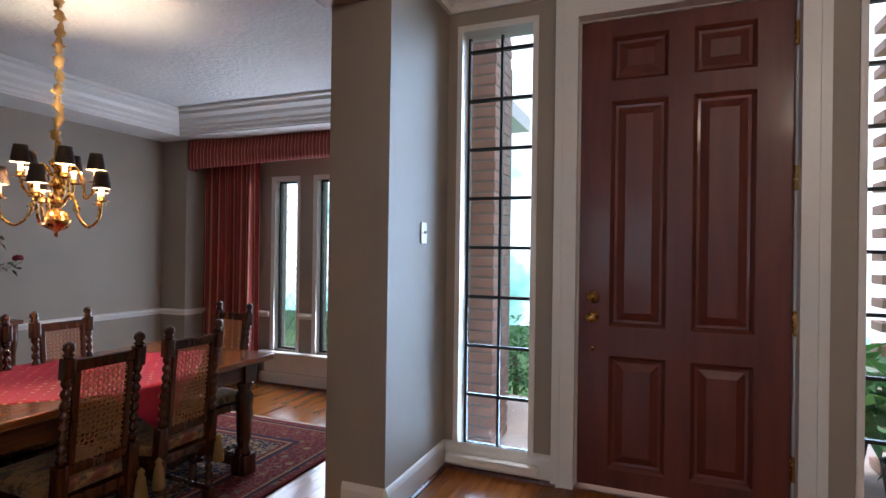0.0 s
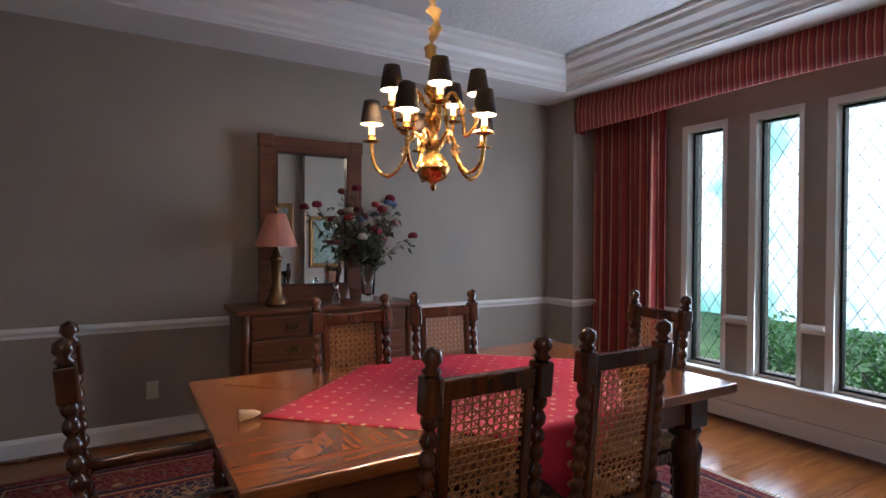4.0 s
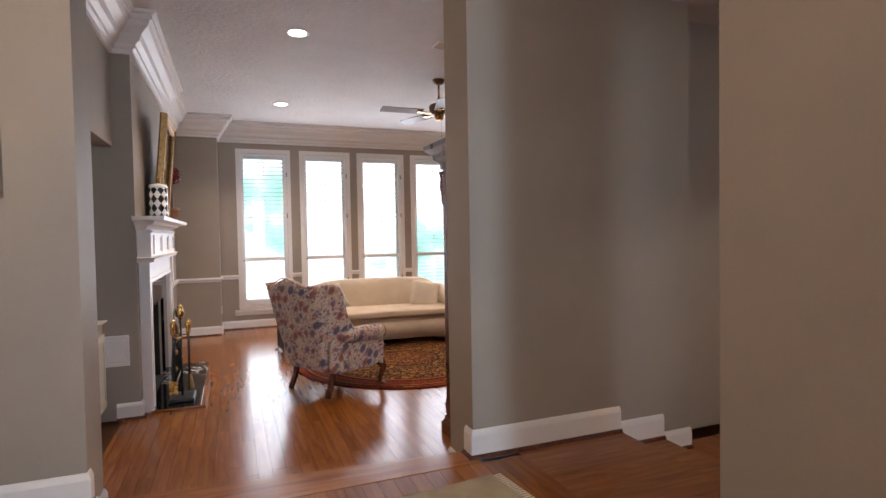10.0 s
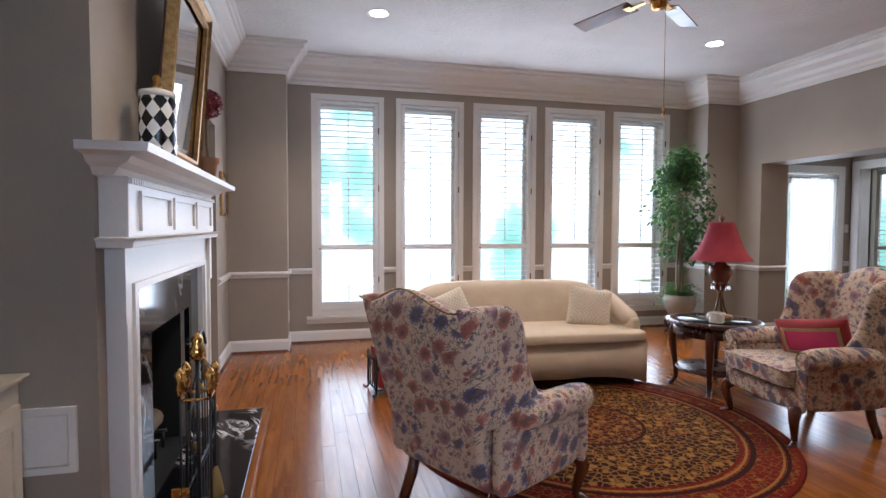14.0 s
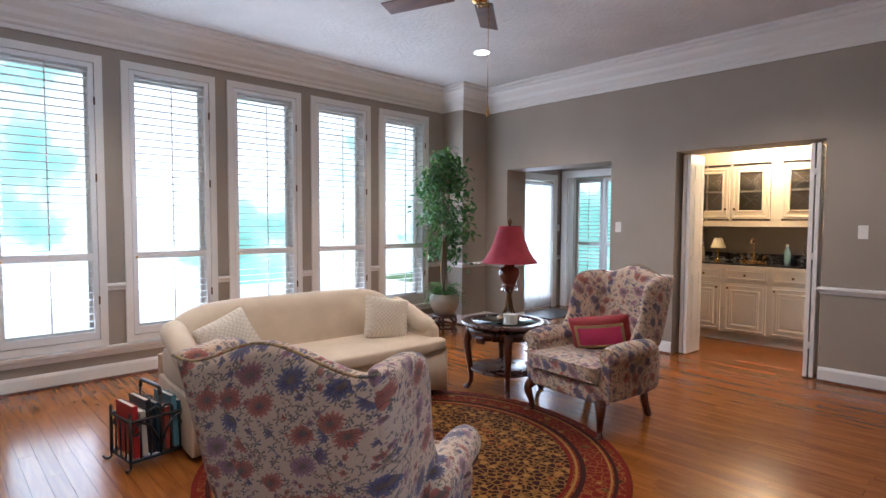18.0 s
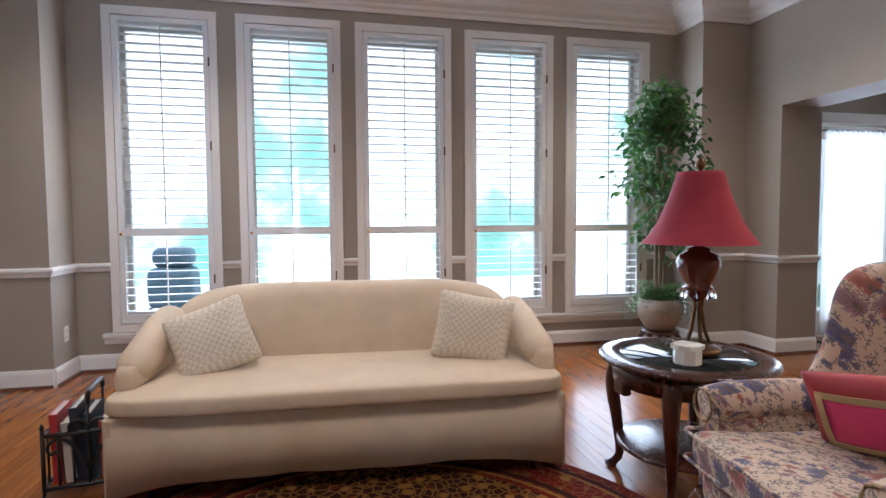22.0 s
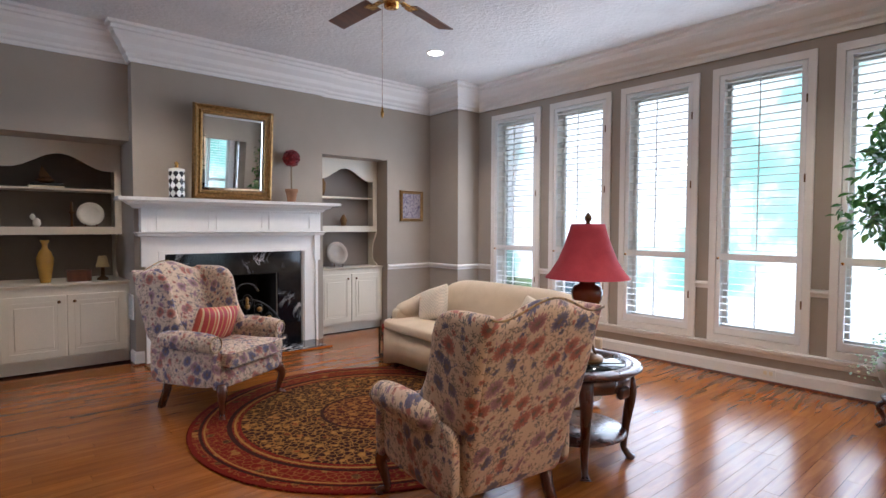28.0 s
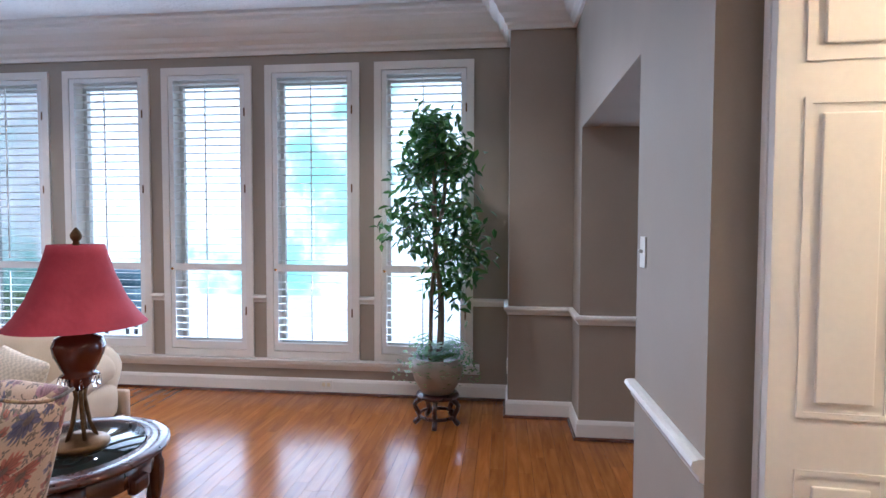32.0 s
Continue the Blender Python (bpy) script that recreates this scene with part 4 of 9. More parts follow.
# sidelights by the front door
def sidelight(x0, x1):
    th = thing("window_3", "tall sidelight with black muntins and twenty panes", "window", pose((x0 + x1) / 2, FY, 0), "front sidelights", "structure")
    h = (x1 - x0) / 2
    part("window_frame", boxes([(-h, -h + 0.03, -0.012, 0.16, 0.27, 2.79), (h - 0.03, h, -0.012, 0.16, 0.27, 2.79), (-h + 0.03, h - 0.03, -0.012, 0.16, 2.755, 2.79)]), M_TRIM, th)
    part("window_sill", bbox(-h - 0.03, h + 0.03, -0.07, 0.16, 0.235, 0.285, 0.01), M_TRIM, th)
    za, zb = 0.285, 2.755
    part("muntin", boxes([(-h + 0.03, -h + 0.045, 0.10, 0.13, za, zb), (h - 0.045, h - 0.03, 0.10, 0.13, za, zb), (-0.008, 0.008, 0.10, 0.13, za, zb)] + [(-h + 0.045, h - 0.045, 0.101, 0.129, za + k * (zb - za) / 8.35 - 0.009 + 0.02, za + k * (zb - za) / 8.35 + 0.009 + 0.02) for k in range(0, 9)]), M_BLACK, th)
    p = part("pane", boxes([(-h + 0.03, h - 0.03, 0.113, 0.117, za, zb)]), M_PANE, th)
    p.visible_shadow = False


sidelight(-0.66, -0.18)
window_light("window_light", look((-0.42, FY + 0.09, 1.5), (-0.42, 0, 1.4)), 0.40, 2.4, SIDE_W, (0.6, 0.8, 1.0), 75)
sidelight(1.30, 1.78)
window_light("window_light", look((1.54, FY + 0.09, 1.5), (1.54, 0, 1.4)), 0.40, 2.4, SIDE_W * 0.5, (0.6, 0.8, 1.0), 75)

# front door
dr = thing("door_1", "closed red-brown six-panel wooden front door", "door", pose((DX0 + DX1) / 2, FY, FOY), "", "structure")
dw, dh = DX1 - DX0, 2.54
hw = dw / 2
cols = [(-hw + 0.16, -0.06), (0.06, hw - 0.16)]
rows_z = [(0.11, 0.72), (0.88, 2.10), (2.21, 2.45)]
frame_rows = [(-hw, -hw + 0.16, 0.06, 0.105, 0.01, dh), (hw - 0.16, hw, 0.06, 0.105, 0.01, dh), (-0.06, 0.06, 0.06, 0.105, 0.01, dh)]
for a, b in cols:
    for lo, hi in ((0.01, 0.11), (0.72, 0.88), (2.10, 2.21), (2.45, dh)):
        frame_rows.append((a, b, 0.06, 0.105, lo, hi))
part("door_frame", boxes(frame_rows), M_DOOR, dr)
for a, b in cols:
    for lo, hi in rows_z:
        bm = bmesh.new()
        ring = []
        for inset, y in ((0, 0.062), (0.012, 0.072), (0.02, 0.084), (0.035, 0.086), (0.075, 0.068)):
            ring.append([bm.verts.new(q) for q in ((a + inset, y, lo + inset), (b - inset, y, lo + inset), (b - inset, y, hi - inset), (a + inset, y, hi - inset))])
        for r0, r1 in zip(ring, ring[1:]):
            for i in range(4):
                bm.faces.new((r0[i], r0[(i + 1) % 4], r1[(i + 1) % 4], r1[i]))
        bm.faces.new(ring[-1])
        back = [bm.verts.new((v.co.x, 0.1, v.co.z)) for v in ring[0]]
        for i in range(4):
            bm.faces.new((ring[0][i], back[i], back[(i + 1) % 4], ring[0][(i + 1) % 4]))
        bm.faces.new(back[::-1])
        bmesh.ops.recalc_face_normals(bm, faces=bm.faces)
        part("panel", bm, M_DOOR, dr)
knob_prof = [(0.03, 0), (0.033, 0.004), (0.03, 0.008), (0.012, 0.012), (0.012, 0.03), (0.026, 0.04), (0.031, 0.052), (0.026, 0.064), (0.012, 0.07)]
part("knob", moved(lathe(knob_prof, 20), pose(-hw + 0.075, 0.06, 0.93, 90)), M_BRASS, dr, "round brass door knob")
part("deadbolt", moved(lathe([(0.034, 0), (0.036, 0.005), (0.03, 0.016), (0.018, 0.02), (0.018, 0.026), (0.008, 0.028)], 20), pose(-hw + 0.075, 0.06, 1.035, 90)), M_BRASS, dr, "brass deadbolt")
part("viewer", moved(lathe([(0.014, 0), (0.014, 0.006), (0.008, 0.01)], 12), pose(-hw + 0.075, 0.06, 0.755, 90)), M_BRASS, dr, "small brass lock")
for z in (0.25, 0.95, 1.65, 2.35):
    part("hinge", bbox(hw - 0.004, hw + 0.016, 0.035, 0.062, z - 0.06, z + 0.06, 0.004), M_BRASS, dr, "brass hinge")
structure("door_trim", boxes([(DX0 - 0.13, DX0 - 0.01, FY - 0.03, FY + 0.05, FOY, 2.86), (DX1 + 0.012, DX1 + 0.13, FY - 0.03, FY + 0.05, FOY, 2.86), (DX0 - 0.01, DX1 + 0.012, FY - 0.03, FY + 0.05, 2.74, 2.86), (DX0 - 0.10, DX0 - 0.085, FY - 0.038, FY - 0.03, FOY, 2.86), (DX1 + 0.085, DX1 + 0.10, FY - 0.038, FY - 0.03, FOY, 2.86)]), M_TRIM, "white painted front door casing", "trim")
structure("door_jamb", boxes([(DX0 - 0.03, DX0 - 0.003, FY + 0.05, FY + 0.24, FOY, 2.75), (DX1 + 0.003, DX1 + 0.03, FY + 0.05, FY + 0.24, FOY, 2.75), (DX0 - 0.003, DX1 + 0.003, FY + 0.05, FY + 0.24, 2.733, 2.75)]), M_TRIM, "white painted front door jamb", "trim")

# switches and outlets
def wall_plate(m, toggles=1, outlet=False):
    th = thing("outlet" if outlet else "light_switch", "white electrical outlet plate on the wall" if outlet else "white light switch plate on the wall", "outlet" if outlet else "light switch", m)
    w = 0.07 + 0.046 * (toggles - 1)
    part("plate", bbox(-w / 2, w / 2, -0.007, 0, -0.057, 0.057, 0.003), M_PLATE, th)
    for k in range(toggles):
        x = (k - (toggles - 1) / 2) * 0.046
        if outlet:
            for dz in (-0.022, 0.022):
                part("socket", bbox(x - 0.016, x + 0.016, -0.010, -0.006, dz - 0.014, dz + 0.014, 0.002), M_SHADE_IN, th)
        else:
            part("toggle", moved(bbox(x - 0.005, x + 0.005, -0.022, -0.006, -0.006, 0.008, 0.002), pose(0, 0, 0, -12)), M_PLATE, th)


wall_plate(pose(-0.72, 2.60, 1.56, 0, 0, 90))
wall_plate(pose(LW, -3.03, 1.24, 0, 0, -90), 2)
wall_plate(pose(RW, -5.93, 1.34, 0, 0, 90))
wall_plate(pose(RW, -3.72, 1.32, 0, 0, 90))
wall_plate(pose(-4.28, -0.16, 1.25, 0, 0, 180))
wall_plate(pose(-6.85, -8.05, 1.3, 0, 0, 180))
wall_plate(pose(DWX, 0.97, 0.33, 0, 0, 90), 1, True)
wall_plate(pose(0.69, -8.12, 0.34, 0, 0, -90), 1, True)
wall_plate(pose(LW, -3.1, 0.33, 0, 0, -90), 1, True)
wall_plate(pose(-4.43, -8.12, 0.34, 0, 0, 90), 1, True)
wall_plate(pose(-2.9, WIN_Y + 0.016, 0.085, 0, 90, 180), 1, True)
acc = thing("access_panel", "square white access panel on the chimney wall", "panel", pose(1.40, BY1, 0.55))
part("frame", boxes([(-0.1, -0.075, 0, 0.014, -0.12, 0.12), (0.075, 0.1, 0, 0.014, -0.12, 0.12), (-0.075, 0.075, 0, 0.014, 0.095, 0.12), (-0.075, 0.075, 0, 0.014, -0.12, -0.095)]), M_TRIM, acc)
part("lid", bbox(-0.072, 0.072, 0.0, 0.01, -0.092, 0.092, 0.003), M_TRIM, acc)
part("pull", bbox(0.045, 0.055, 0.01, 0.018, -0.02, 0.02, 0.002), M_TRIM, acc)

# outside: ground, glowing backdrop, shrubs, porch
M_GRASS = paint("lawn", (0.09, 0.17, 0.05), 0.95, 0.35, 20, 0.8)
structure("ground", boxes([(-120, 120, -120, 120, -0.6, -0.35)]), M_GRASS, "green lawn round the house", "ground")
# backdrop glows by itself: outdoor daylight is put into its emission
m, t, b = nodes_of("glowing_garden_backdrop")
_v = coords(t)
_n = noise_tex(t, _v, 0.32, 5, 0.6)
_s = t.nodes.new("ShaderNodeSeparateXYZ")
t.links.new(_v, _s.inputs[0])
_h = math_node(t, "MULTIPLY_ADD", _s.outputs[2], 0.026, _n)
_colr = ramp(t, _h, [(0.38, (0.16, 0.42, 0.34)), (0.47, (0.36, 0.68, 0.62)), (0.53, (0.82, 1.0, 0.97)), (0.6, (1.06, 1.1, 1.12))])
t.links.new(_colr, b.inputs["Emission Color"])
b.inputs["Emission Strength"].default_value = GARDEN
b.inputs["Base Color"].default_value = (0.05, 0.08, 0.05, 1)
M_GARDEN_GLOW = m
structure("patio", boxes([(-9, 4.5, -16.9, -8.54, -0.36, -0.30)]), paint("patio_stone", (0.62, 0.62, 0.6), 0.8, 0.12, 12, 0.3), "pale stone patio behind the house", "patio")
structure("backdrop", boxes([(-30, 26, -17.1, -17.0, -0.35, 13)]), M_GARDEN_GLOW, "glowing sheet painted as pale garden and sky beyond the rear windows", "backdrop")
structure("backdrop_front", boxes([(-16, 12, 13.0, 13.1, -0.35, 10)]), M_GARDEN_GLOW, "glowing sheet painted as pale garden and sky beyond the front windows", "backdrop")


def leaf_cloud(n, size, radius, squash=(1, 1, 1), seed=1):
    """Many small bent leaves, scattered in an uneven clump."""
    rng = np.random.RandomState(seed)
    vs, fs = [], []
    for i in range(n):
        d = rng.normal(size=3)
        d /= np.linalg.norm(d)
        r = radius * (0.45 + 0.6 * rng.rand()) * (0.75 + 0.35 * math.sin(5 * d[0] + seed) * math.cos(4 * d[1]))
        p = Vector(d * r * np.array(squash))
        q = Euler((rng.uniform(-1.0, 1.0), rng.uniform(-1.0, 1.0), rng.uniform(0, 6.28))).to_matrix()
        s = size * rng.uniform(0.7, 1.25)
        k = len(vs)
        for x, y, z in ((0, 0, 0), (0.45 * s, 0.26 * s, 0.05 * s), (s, 0, -0.12 * s), (0.45 * s, -0.26 * s, 0.05 * s)):
            vs.append(p + q @ Vector((x, y, z)))
        fs += [(k, k + 1, k + 2), (k, k + 2, k + 3)]
    me = bpy.data.meshes.new("leaves")
    me.from_pydata(vs, [], fs)
    return me


def shrub(x, y, z, r, seed, squash=(1, 1, 0.9), leaf=0.09, n=500):
    th = thing("shrub", "leafy green garden shrub outside the window", "shrub", pose(x, y, z), "garden shrubs")
    me = leaf_cloud(n, leaf, r, squash, seed)
    me.materials.append(M_SHRUB)
    c = new("crown", me)
    c.parent = th
    c.location = (0, 0, r * squash[2] * 0.9)
    part("stem", tube([(0, 0, 0), (0.02, 0.01, r * 0.5), (0, 0, r)], 0.03, 6), M_BARK, th)


for k, (x, y, r) in enumerate(((-3.6, 6.2, 0.62), (-2.7, 6.0, 0.62), (-1.9, 6.3, 0.65), (-1.1, 6.1, 0.6))):
    shrub(x, y, -0.35, r, 30 + k, (1, 0.7, 1.0), 0.08, 900)
# porch
structure("porch_slab", bbox(-1.6, 3.0, 3.2, 5.0, -0.35, 0.10, 0.02), paint("porch_stone", (0.5, 0.42, 0.36), 0.8, 0.15, 20, 0.4), "pale stone porch floor", "porch")
pw = thing("porch_pier", "red brick porch pier", "pier", pose(-0.80, 3.72, 0.10), "", "structure")
part("mortar", bbox(-0.195, 0.195, -0.195, 0.195, 0, 3.0), paint("mortar", (0.5, 0.45, 0.4), 0.9), pw)
brick = mesh_of("brick", bbox(-0.098, 0.098, -0.205, 0.205, -0.03, 0.03, 0.004, 1), M_BRICK)
brick2 = mesh_of("brick", bbox(-0.205, 0.205, -0.098, 0.098, -0.03, 0.03, 0.004, 1), M_BRICK)
for k in range(40):
    for sgn in (-1, 1):
        part_at("brick", brick if k % 2 else brick2, pose(sgn * 0.103 if k % 2 else 0, 0 if k % 2 else sgn * 0.103, 0.037 + k * 0.074), pw)
pe = thing("porch_wall", "pale red brick porch wall", "wall", pose(2.1, 4.2, 0.10), "", "structure")
part("mortar", bbox(-0.25, 0.4, -0.09, 0.09, 0, 3.0), bpy.data.materials["mortar"], pe)
for k in range(40):
    for j in range(3):
        part_at("brick", brick2, pose(-0.15 + j * 0.22 + (0.1 if k % 2 else 0), -0.02, 0.037 + k * 0.074), pe)
for k, (x, y) in enumerate(((-0.05, 4.1), (1.75, 3.6), (0.1, 4.6), (1.5, 4.0))):
    pl = thing("potted_plant", "broad-leaved green plant in a dark pot", "plant", pose(x, y, 0.10), "porch plants")
    part("pot", lathe([(0.09, 0), (0.12, 0.02), (0.15, 0.22), (0.155, 0.24), (0.135, 0.24), (0.13, 0.2)], 16), M_BLACK, pl)
    me = leaf_cloud(90, 0.26, 0.26, (1, 1, 1.2), 50 + k)
    me.materials.append(M_SHRUB)
    c = new("foliage", me)
    c.parent = pl
    c.location = (0, 0, 0.52)

# living room things
def smooth_box(x0, x1, y0, y1, z0, z1, r, cuts=3, puff=0.0, wob=0.0, seed=0):
    """A padded box: rounded edges, puffed faces."""
    bm = bbox(x0, x1, y0, y1, z0, z1)
    bmesh.ops.subdivide_edges(bm, edges=bm.edges, cuts=cuts, use_grid_fill=True)
    c = Vector(((x0 + x1) / 2, (y0 + y1) / 2, (z0 + z1) / 2))
    h = Vector((abs(x1 - x0) / 2, abs(y1 - y0) / 2, abs(z1 - z0) / 2))
    for v in bm.verts:
        d = v.co - c
        u = [d[i] / h[i] for i in range(3)]
        for i in range(3):
            o = [u[j] for j in range(3) if j != i]
            d[i] += puff * u[i] * (1 - o[0] ** 2) * (1 - o[1] ** 2)
        inner = Vector([max(-h[i] + r, min(h[i] - r, d[i])) for i in range(3)])
        e = d - inner
        if e.length > r:
            e *= r / e.length
        v.co = c + inner + e
        if wob:
            v.co += wob * noise.noise_vector(v.co * 4 + Vector((seed, seed, 0)))
    return bm


def soft(name, bm, mat, parent, label="", levels=1):
    ob = part(name, bm, mat, parent, label, True)
    md = ob.modifiers.new("soft", "SUBSURF")
    md.levels = md.render_levels = levels
    return ob


def rolled(p0, p1, r, flat=0.85, seg=12, rings=6):
    """A rolled arm: a padded bar from p0 to p1."""
    pts = [Vector(p0).lerp(Vector(p1), k / rings) for k in range(rings + 1)]
    rad = [r * (0.8 if k in (0, rings) else 1.0) for k in range(rings + 1)]
    return tube(pts, r, seg, False, rad)


def cabriole(x, y, h, out, r=0.028):
    """A curved leg: knee outwards, ankle in, pad foot."""
    dx, dy = out
    pts = curve_pts([(x, y, h), (x + dx * 0.035, y + dy * 0.035, h * 0.75), (x + dx * 0.012, y + dy * 0.012, h * 0.4), (x + dx * 0.0, y + dy * 0.0, h * 0.14), (x + dx * 0.03, y + dy * 0.03, 0.018), (x + dx * 0.042, y + dy * 0.042, 0.0)], 4)
    n = len(pts)
    rad = [r * (1.25 - 0.75 * math.sin(min(1, k / (n * 0.72)) * 1.57)) if k < n * 0.72 else r * (0.5 + 0.5 * (k / n - 0.72) / 0.28) for k in range(n)]
    return tube(pts, r, 10, False, rad)


def closed_grid(bm, g):
    """Faces between two facing grids of points, closed round the rim."""
    a, b = g
    n, m = len(a), len(a[0])
    for side in g:
        for j in range(n - 1):
            for k in range(m - 1):
                bm.faces.new((side[j][k], side[j][k + 1], side[j + 1][k + 1], side[j + 1][k]))
    for k in range(m - 1):
        for j in (0, n - 1):
            bm.faces.new((a[j][k], a[j][k + 1], b[j][k + 1], b[j][k]))
    for j in range(n - 1):
        for k in (0, m - 1):
            bm.faces.new((a[j][k], a[j + 1][k], b[j + 1][k], b[j][k]))
    bmesh.ops.recalc_face_normals(bm, faces=bm.faces)
    return bm


def wing_chair(m, label):
    """Wing chair; faces local +x, floor at z = 0."""
    th = thing("wing_chair", label, "armchair", m, "pair of wing chairs")
    soft("seat_frame", smooth_box(-0.33, 0.315, -0.345, 0.345, 0.205, 0.345, 0.03, 4, 0, 0.003, 2), M_FLORAL, th)
    # the cushion spreads in front of the arms
    bm = smooth_box(-0.22, 0.36, -0.275, 0.275, 0.35, 0.475, 0.04, 5, 0.022, 0.004, 3)
    for v in bm.verts:
        v.co.y *= 1 + 0.18 * min(1.0, max(0.0, (v.co.x - 0.20) / 0.08))
    cu = soft("seat_cushion", bm, M_FLORAL, th)
    for z in (0.372, 0.462):
        part("piping", tube([(0.285, -0.32, z), (0.345, -0.32, z), (0.358, -0.305, z), (0.358, 0.305, z), (0.345, 0.32, z), (0.285, 0.32, z)], 0.006, 6), M_FLORAL, cu)

    def back_x(z):
        return -0.335 - 0.225 * (z - 0.22) / 0.86

    def crest(y):
        u = abs(y) / 0.37
        return 1.075 - 0.075 * (0.5 - 0.5 * math.cos(math.pi * min(1.0, u / 0.86))) + 0.015 * max(0.0, u - 0.86) / 0.14
    # back: slightly tapered to the floor, camel top, padded in front
    N, NZ = 14, 10
    bm = bmesh.new()
    g = [[], []]
    for side in (0, 1):
        for j in range(NZ + 1):
            row = []
            for k in range(N + 1):
                v = -1 + 2 * k / N
                half = 0.285 + 0.043 * j / NZ
                y = v * half
                z = 0.21 + (crest(v * 0.37) - 0.21) * j / NZ
                x = back_x(z)
                if side:
                    x += 0.10 + 0.05 * (1 - v * v) * math.sin(min(1.0, j / NZ * 1.1) * 3.0)
                if j == NZ:
                    x += -0.035 if side else 0.012
                row.append(bm.verts.new((x, y, z)))
            g[side].append(row)
    bk = soft("backrest", closed_grid(bm, g), M_FLORAL, th)
    part("piping", tube([(back_x(crest(y * 1.13)) + 0.004, y, crest(y * 1.13) - 0.004) for y in [-0.325 + 0.65 * k / 20 for k in range(21)]], 0.005, 6), M_FLORAL_GOLD, bk)
    fronts = [(0.50, 0.00), (0.58, -0.02), (0.65, -0.085), (0.73, -0.125), (0.82, -0.145), (0.90, -0.16), (0.96, -0.185), (1.0, -0.235), (1.02, -0.32)]
    for sgn in (-1, 1):
        bm = bmesh.new()
        g = [[], []]
        for side in (0, 1):
            for j, (z, xf) in enumerate(fronts):
                xb = back_x(z) + 0.004
                row = []
                for k in range(7):
                    u = k / 6
                    t2 = (0.042 if 0 < k < 6 and j < len(fronts) - 1 else 0.02) * (1 if side else -1)
                    row.append(bm.verts.new((xb + (xf - xb) * u, sgn * (0.295 + 0.012 * min(1, (z - 0.5) / 0.4) + 0.016 * u * u) + t2, z)))
                g[side].append(row)
        soft("wing", closed_grid(bm, g), M_FLORAL, th)
        soft("arm_panel", smooth_box(-0.34, 0.255, sgn * 0.328 - 0.032, sgn * 0.328 + 0.032, 0.21, 0.544, 0.025, 3), M_FLORAL, th)
        soft("arm", moved(tube([(-0.24, 0, 0), (-0.1, 0, 0.004), (0.05, 0, 0.006), (0.18, 0, 0.0), (0.25, 0, -0.008), (0.268, 0, -0.012)], 0.07, 14, False, [0.062, 0.068, 0.072, 0.072, 0.07, 0.052]), pose(0, sgn * 0.355, 0.536)), M_FLORAL, th)
        soft("arm_front", smooth_box(0.235, 0.272, sgn * 0.335 - 0.045, sgn * 0.335 + 0.045, 0.21, 0.544, 0.03, 3), M_FLORAL, th)
        part("arm_piping", moved(tube([(0, 0.055 * math.cos(q * 0.48), 0.055 * math.sin(q * 0.48)) for q in range(13)], 0.005, 5, True), pose(0.272, sgn * 0.355, 0.529)), M_FLORAL_GOLD, th)
        part("leg", cabriole(0.275, sgn * 0.31, 0.23, (0.7, 0.7 * sgn), 0.034), M_CHERRY, th, "carved cabriole leg")
        part("leg", tube([(-0.25, sgn * 0.265, 0.235), (-0.275, sgn * 0.267, 0.12), (-0.325, sgn * 0.27, 0.0)], 0.026, 4, False, [0.036, 0.03, 0.026]), M_CHERRY, th)
    return th


def at(x, y, z=0.0, deg=0.0):
    return pose(x, y, z, 0, 0, deg)


def pad(u, v, d):
    """Half thickness of a soft cushion, u and v from -1 to 1."""
    return d / 2 * max(0.0, (1 - u * u) * (1 - v * v)) ** 0.45


def patch(x0, x1, z0, z1, w, h, d, sy, lift):
    """A strip of cloth that follows a cushion's face."""
    bm = bmesh.new()
    n = 10
    g = [[bm.verts.new((x, sy * (pad(2 * x / w, 2 * z / h, d) + lift), z)) for z in [z0 + (z1 - z0) * j / n for j in range(n + 1)]] for x in [x0 + (x1 - x0) * i / n for i in range(n + 1)]]
    for i in range(n):
        for j in range(n):
            bm.faces.new((g[i][j], g[i][j + 1], g[i + 1][j + 1], g[i + 1][j]))
    bmesh.ops.recalc_face_normals(bm, faces=bm.faces)
    bmesh.ops.solidify(bm, geom=bm.faces[:], thickness=0.003)
    return bm


def cushion(name, m, w, h, d, mat, label, group=""):
    th = thing(name, label, "pillow", m, group)
    bm = bmesh.new()
    n = 8
    top = [[None] * (n + 1) for _ in range(n + 1)]
    bot = [[None] * (n + 1) for _ in range(n + 1)]
    for i in range(n + 1):
        for j in range(n + 1):
            u, v = -1 + 2 * i / n, -1 + 2 * j / n
            t2 = pad(u, v, d)
            x, z = u * w / 2 * (1 - 0.05 * (1 - abs(v)) * abs(u)), v * h / 2 * (1 - 0.05 * (1 - abs(u)) * abs(v))
            wob = 0.006 * noise.noise(Vector((x * 9, z * 9, w * 10)))
            top[i][j] = bm.verts.new((x, t2 + wob, z))
            bot[i][j] = top[i][j] if (i in (0, n) or j in (0, n)) else bm.verts.new((x, -t2 + wob, z))
    for i in range(n):
        for j in range(n):
            bm.faces.new((top[i][j], top[i][j + 1], top[i + 1][j + 1], top[i + 1][j]))
            q = [bot[i][j], bot[i + 1][j], bot[i + 1][j + 1], bot[i][j + 1]]
            if len(set(q)) == 4:
                try:
                    bm.faces.new(q)
                except ValueError:
                    pass
    bmesh.ops.recalc_face_normals(bm, faces=bm.faces)
    soft("cover", bm, mat, th)
    return th


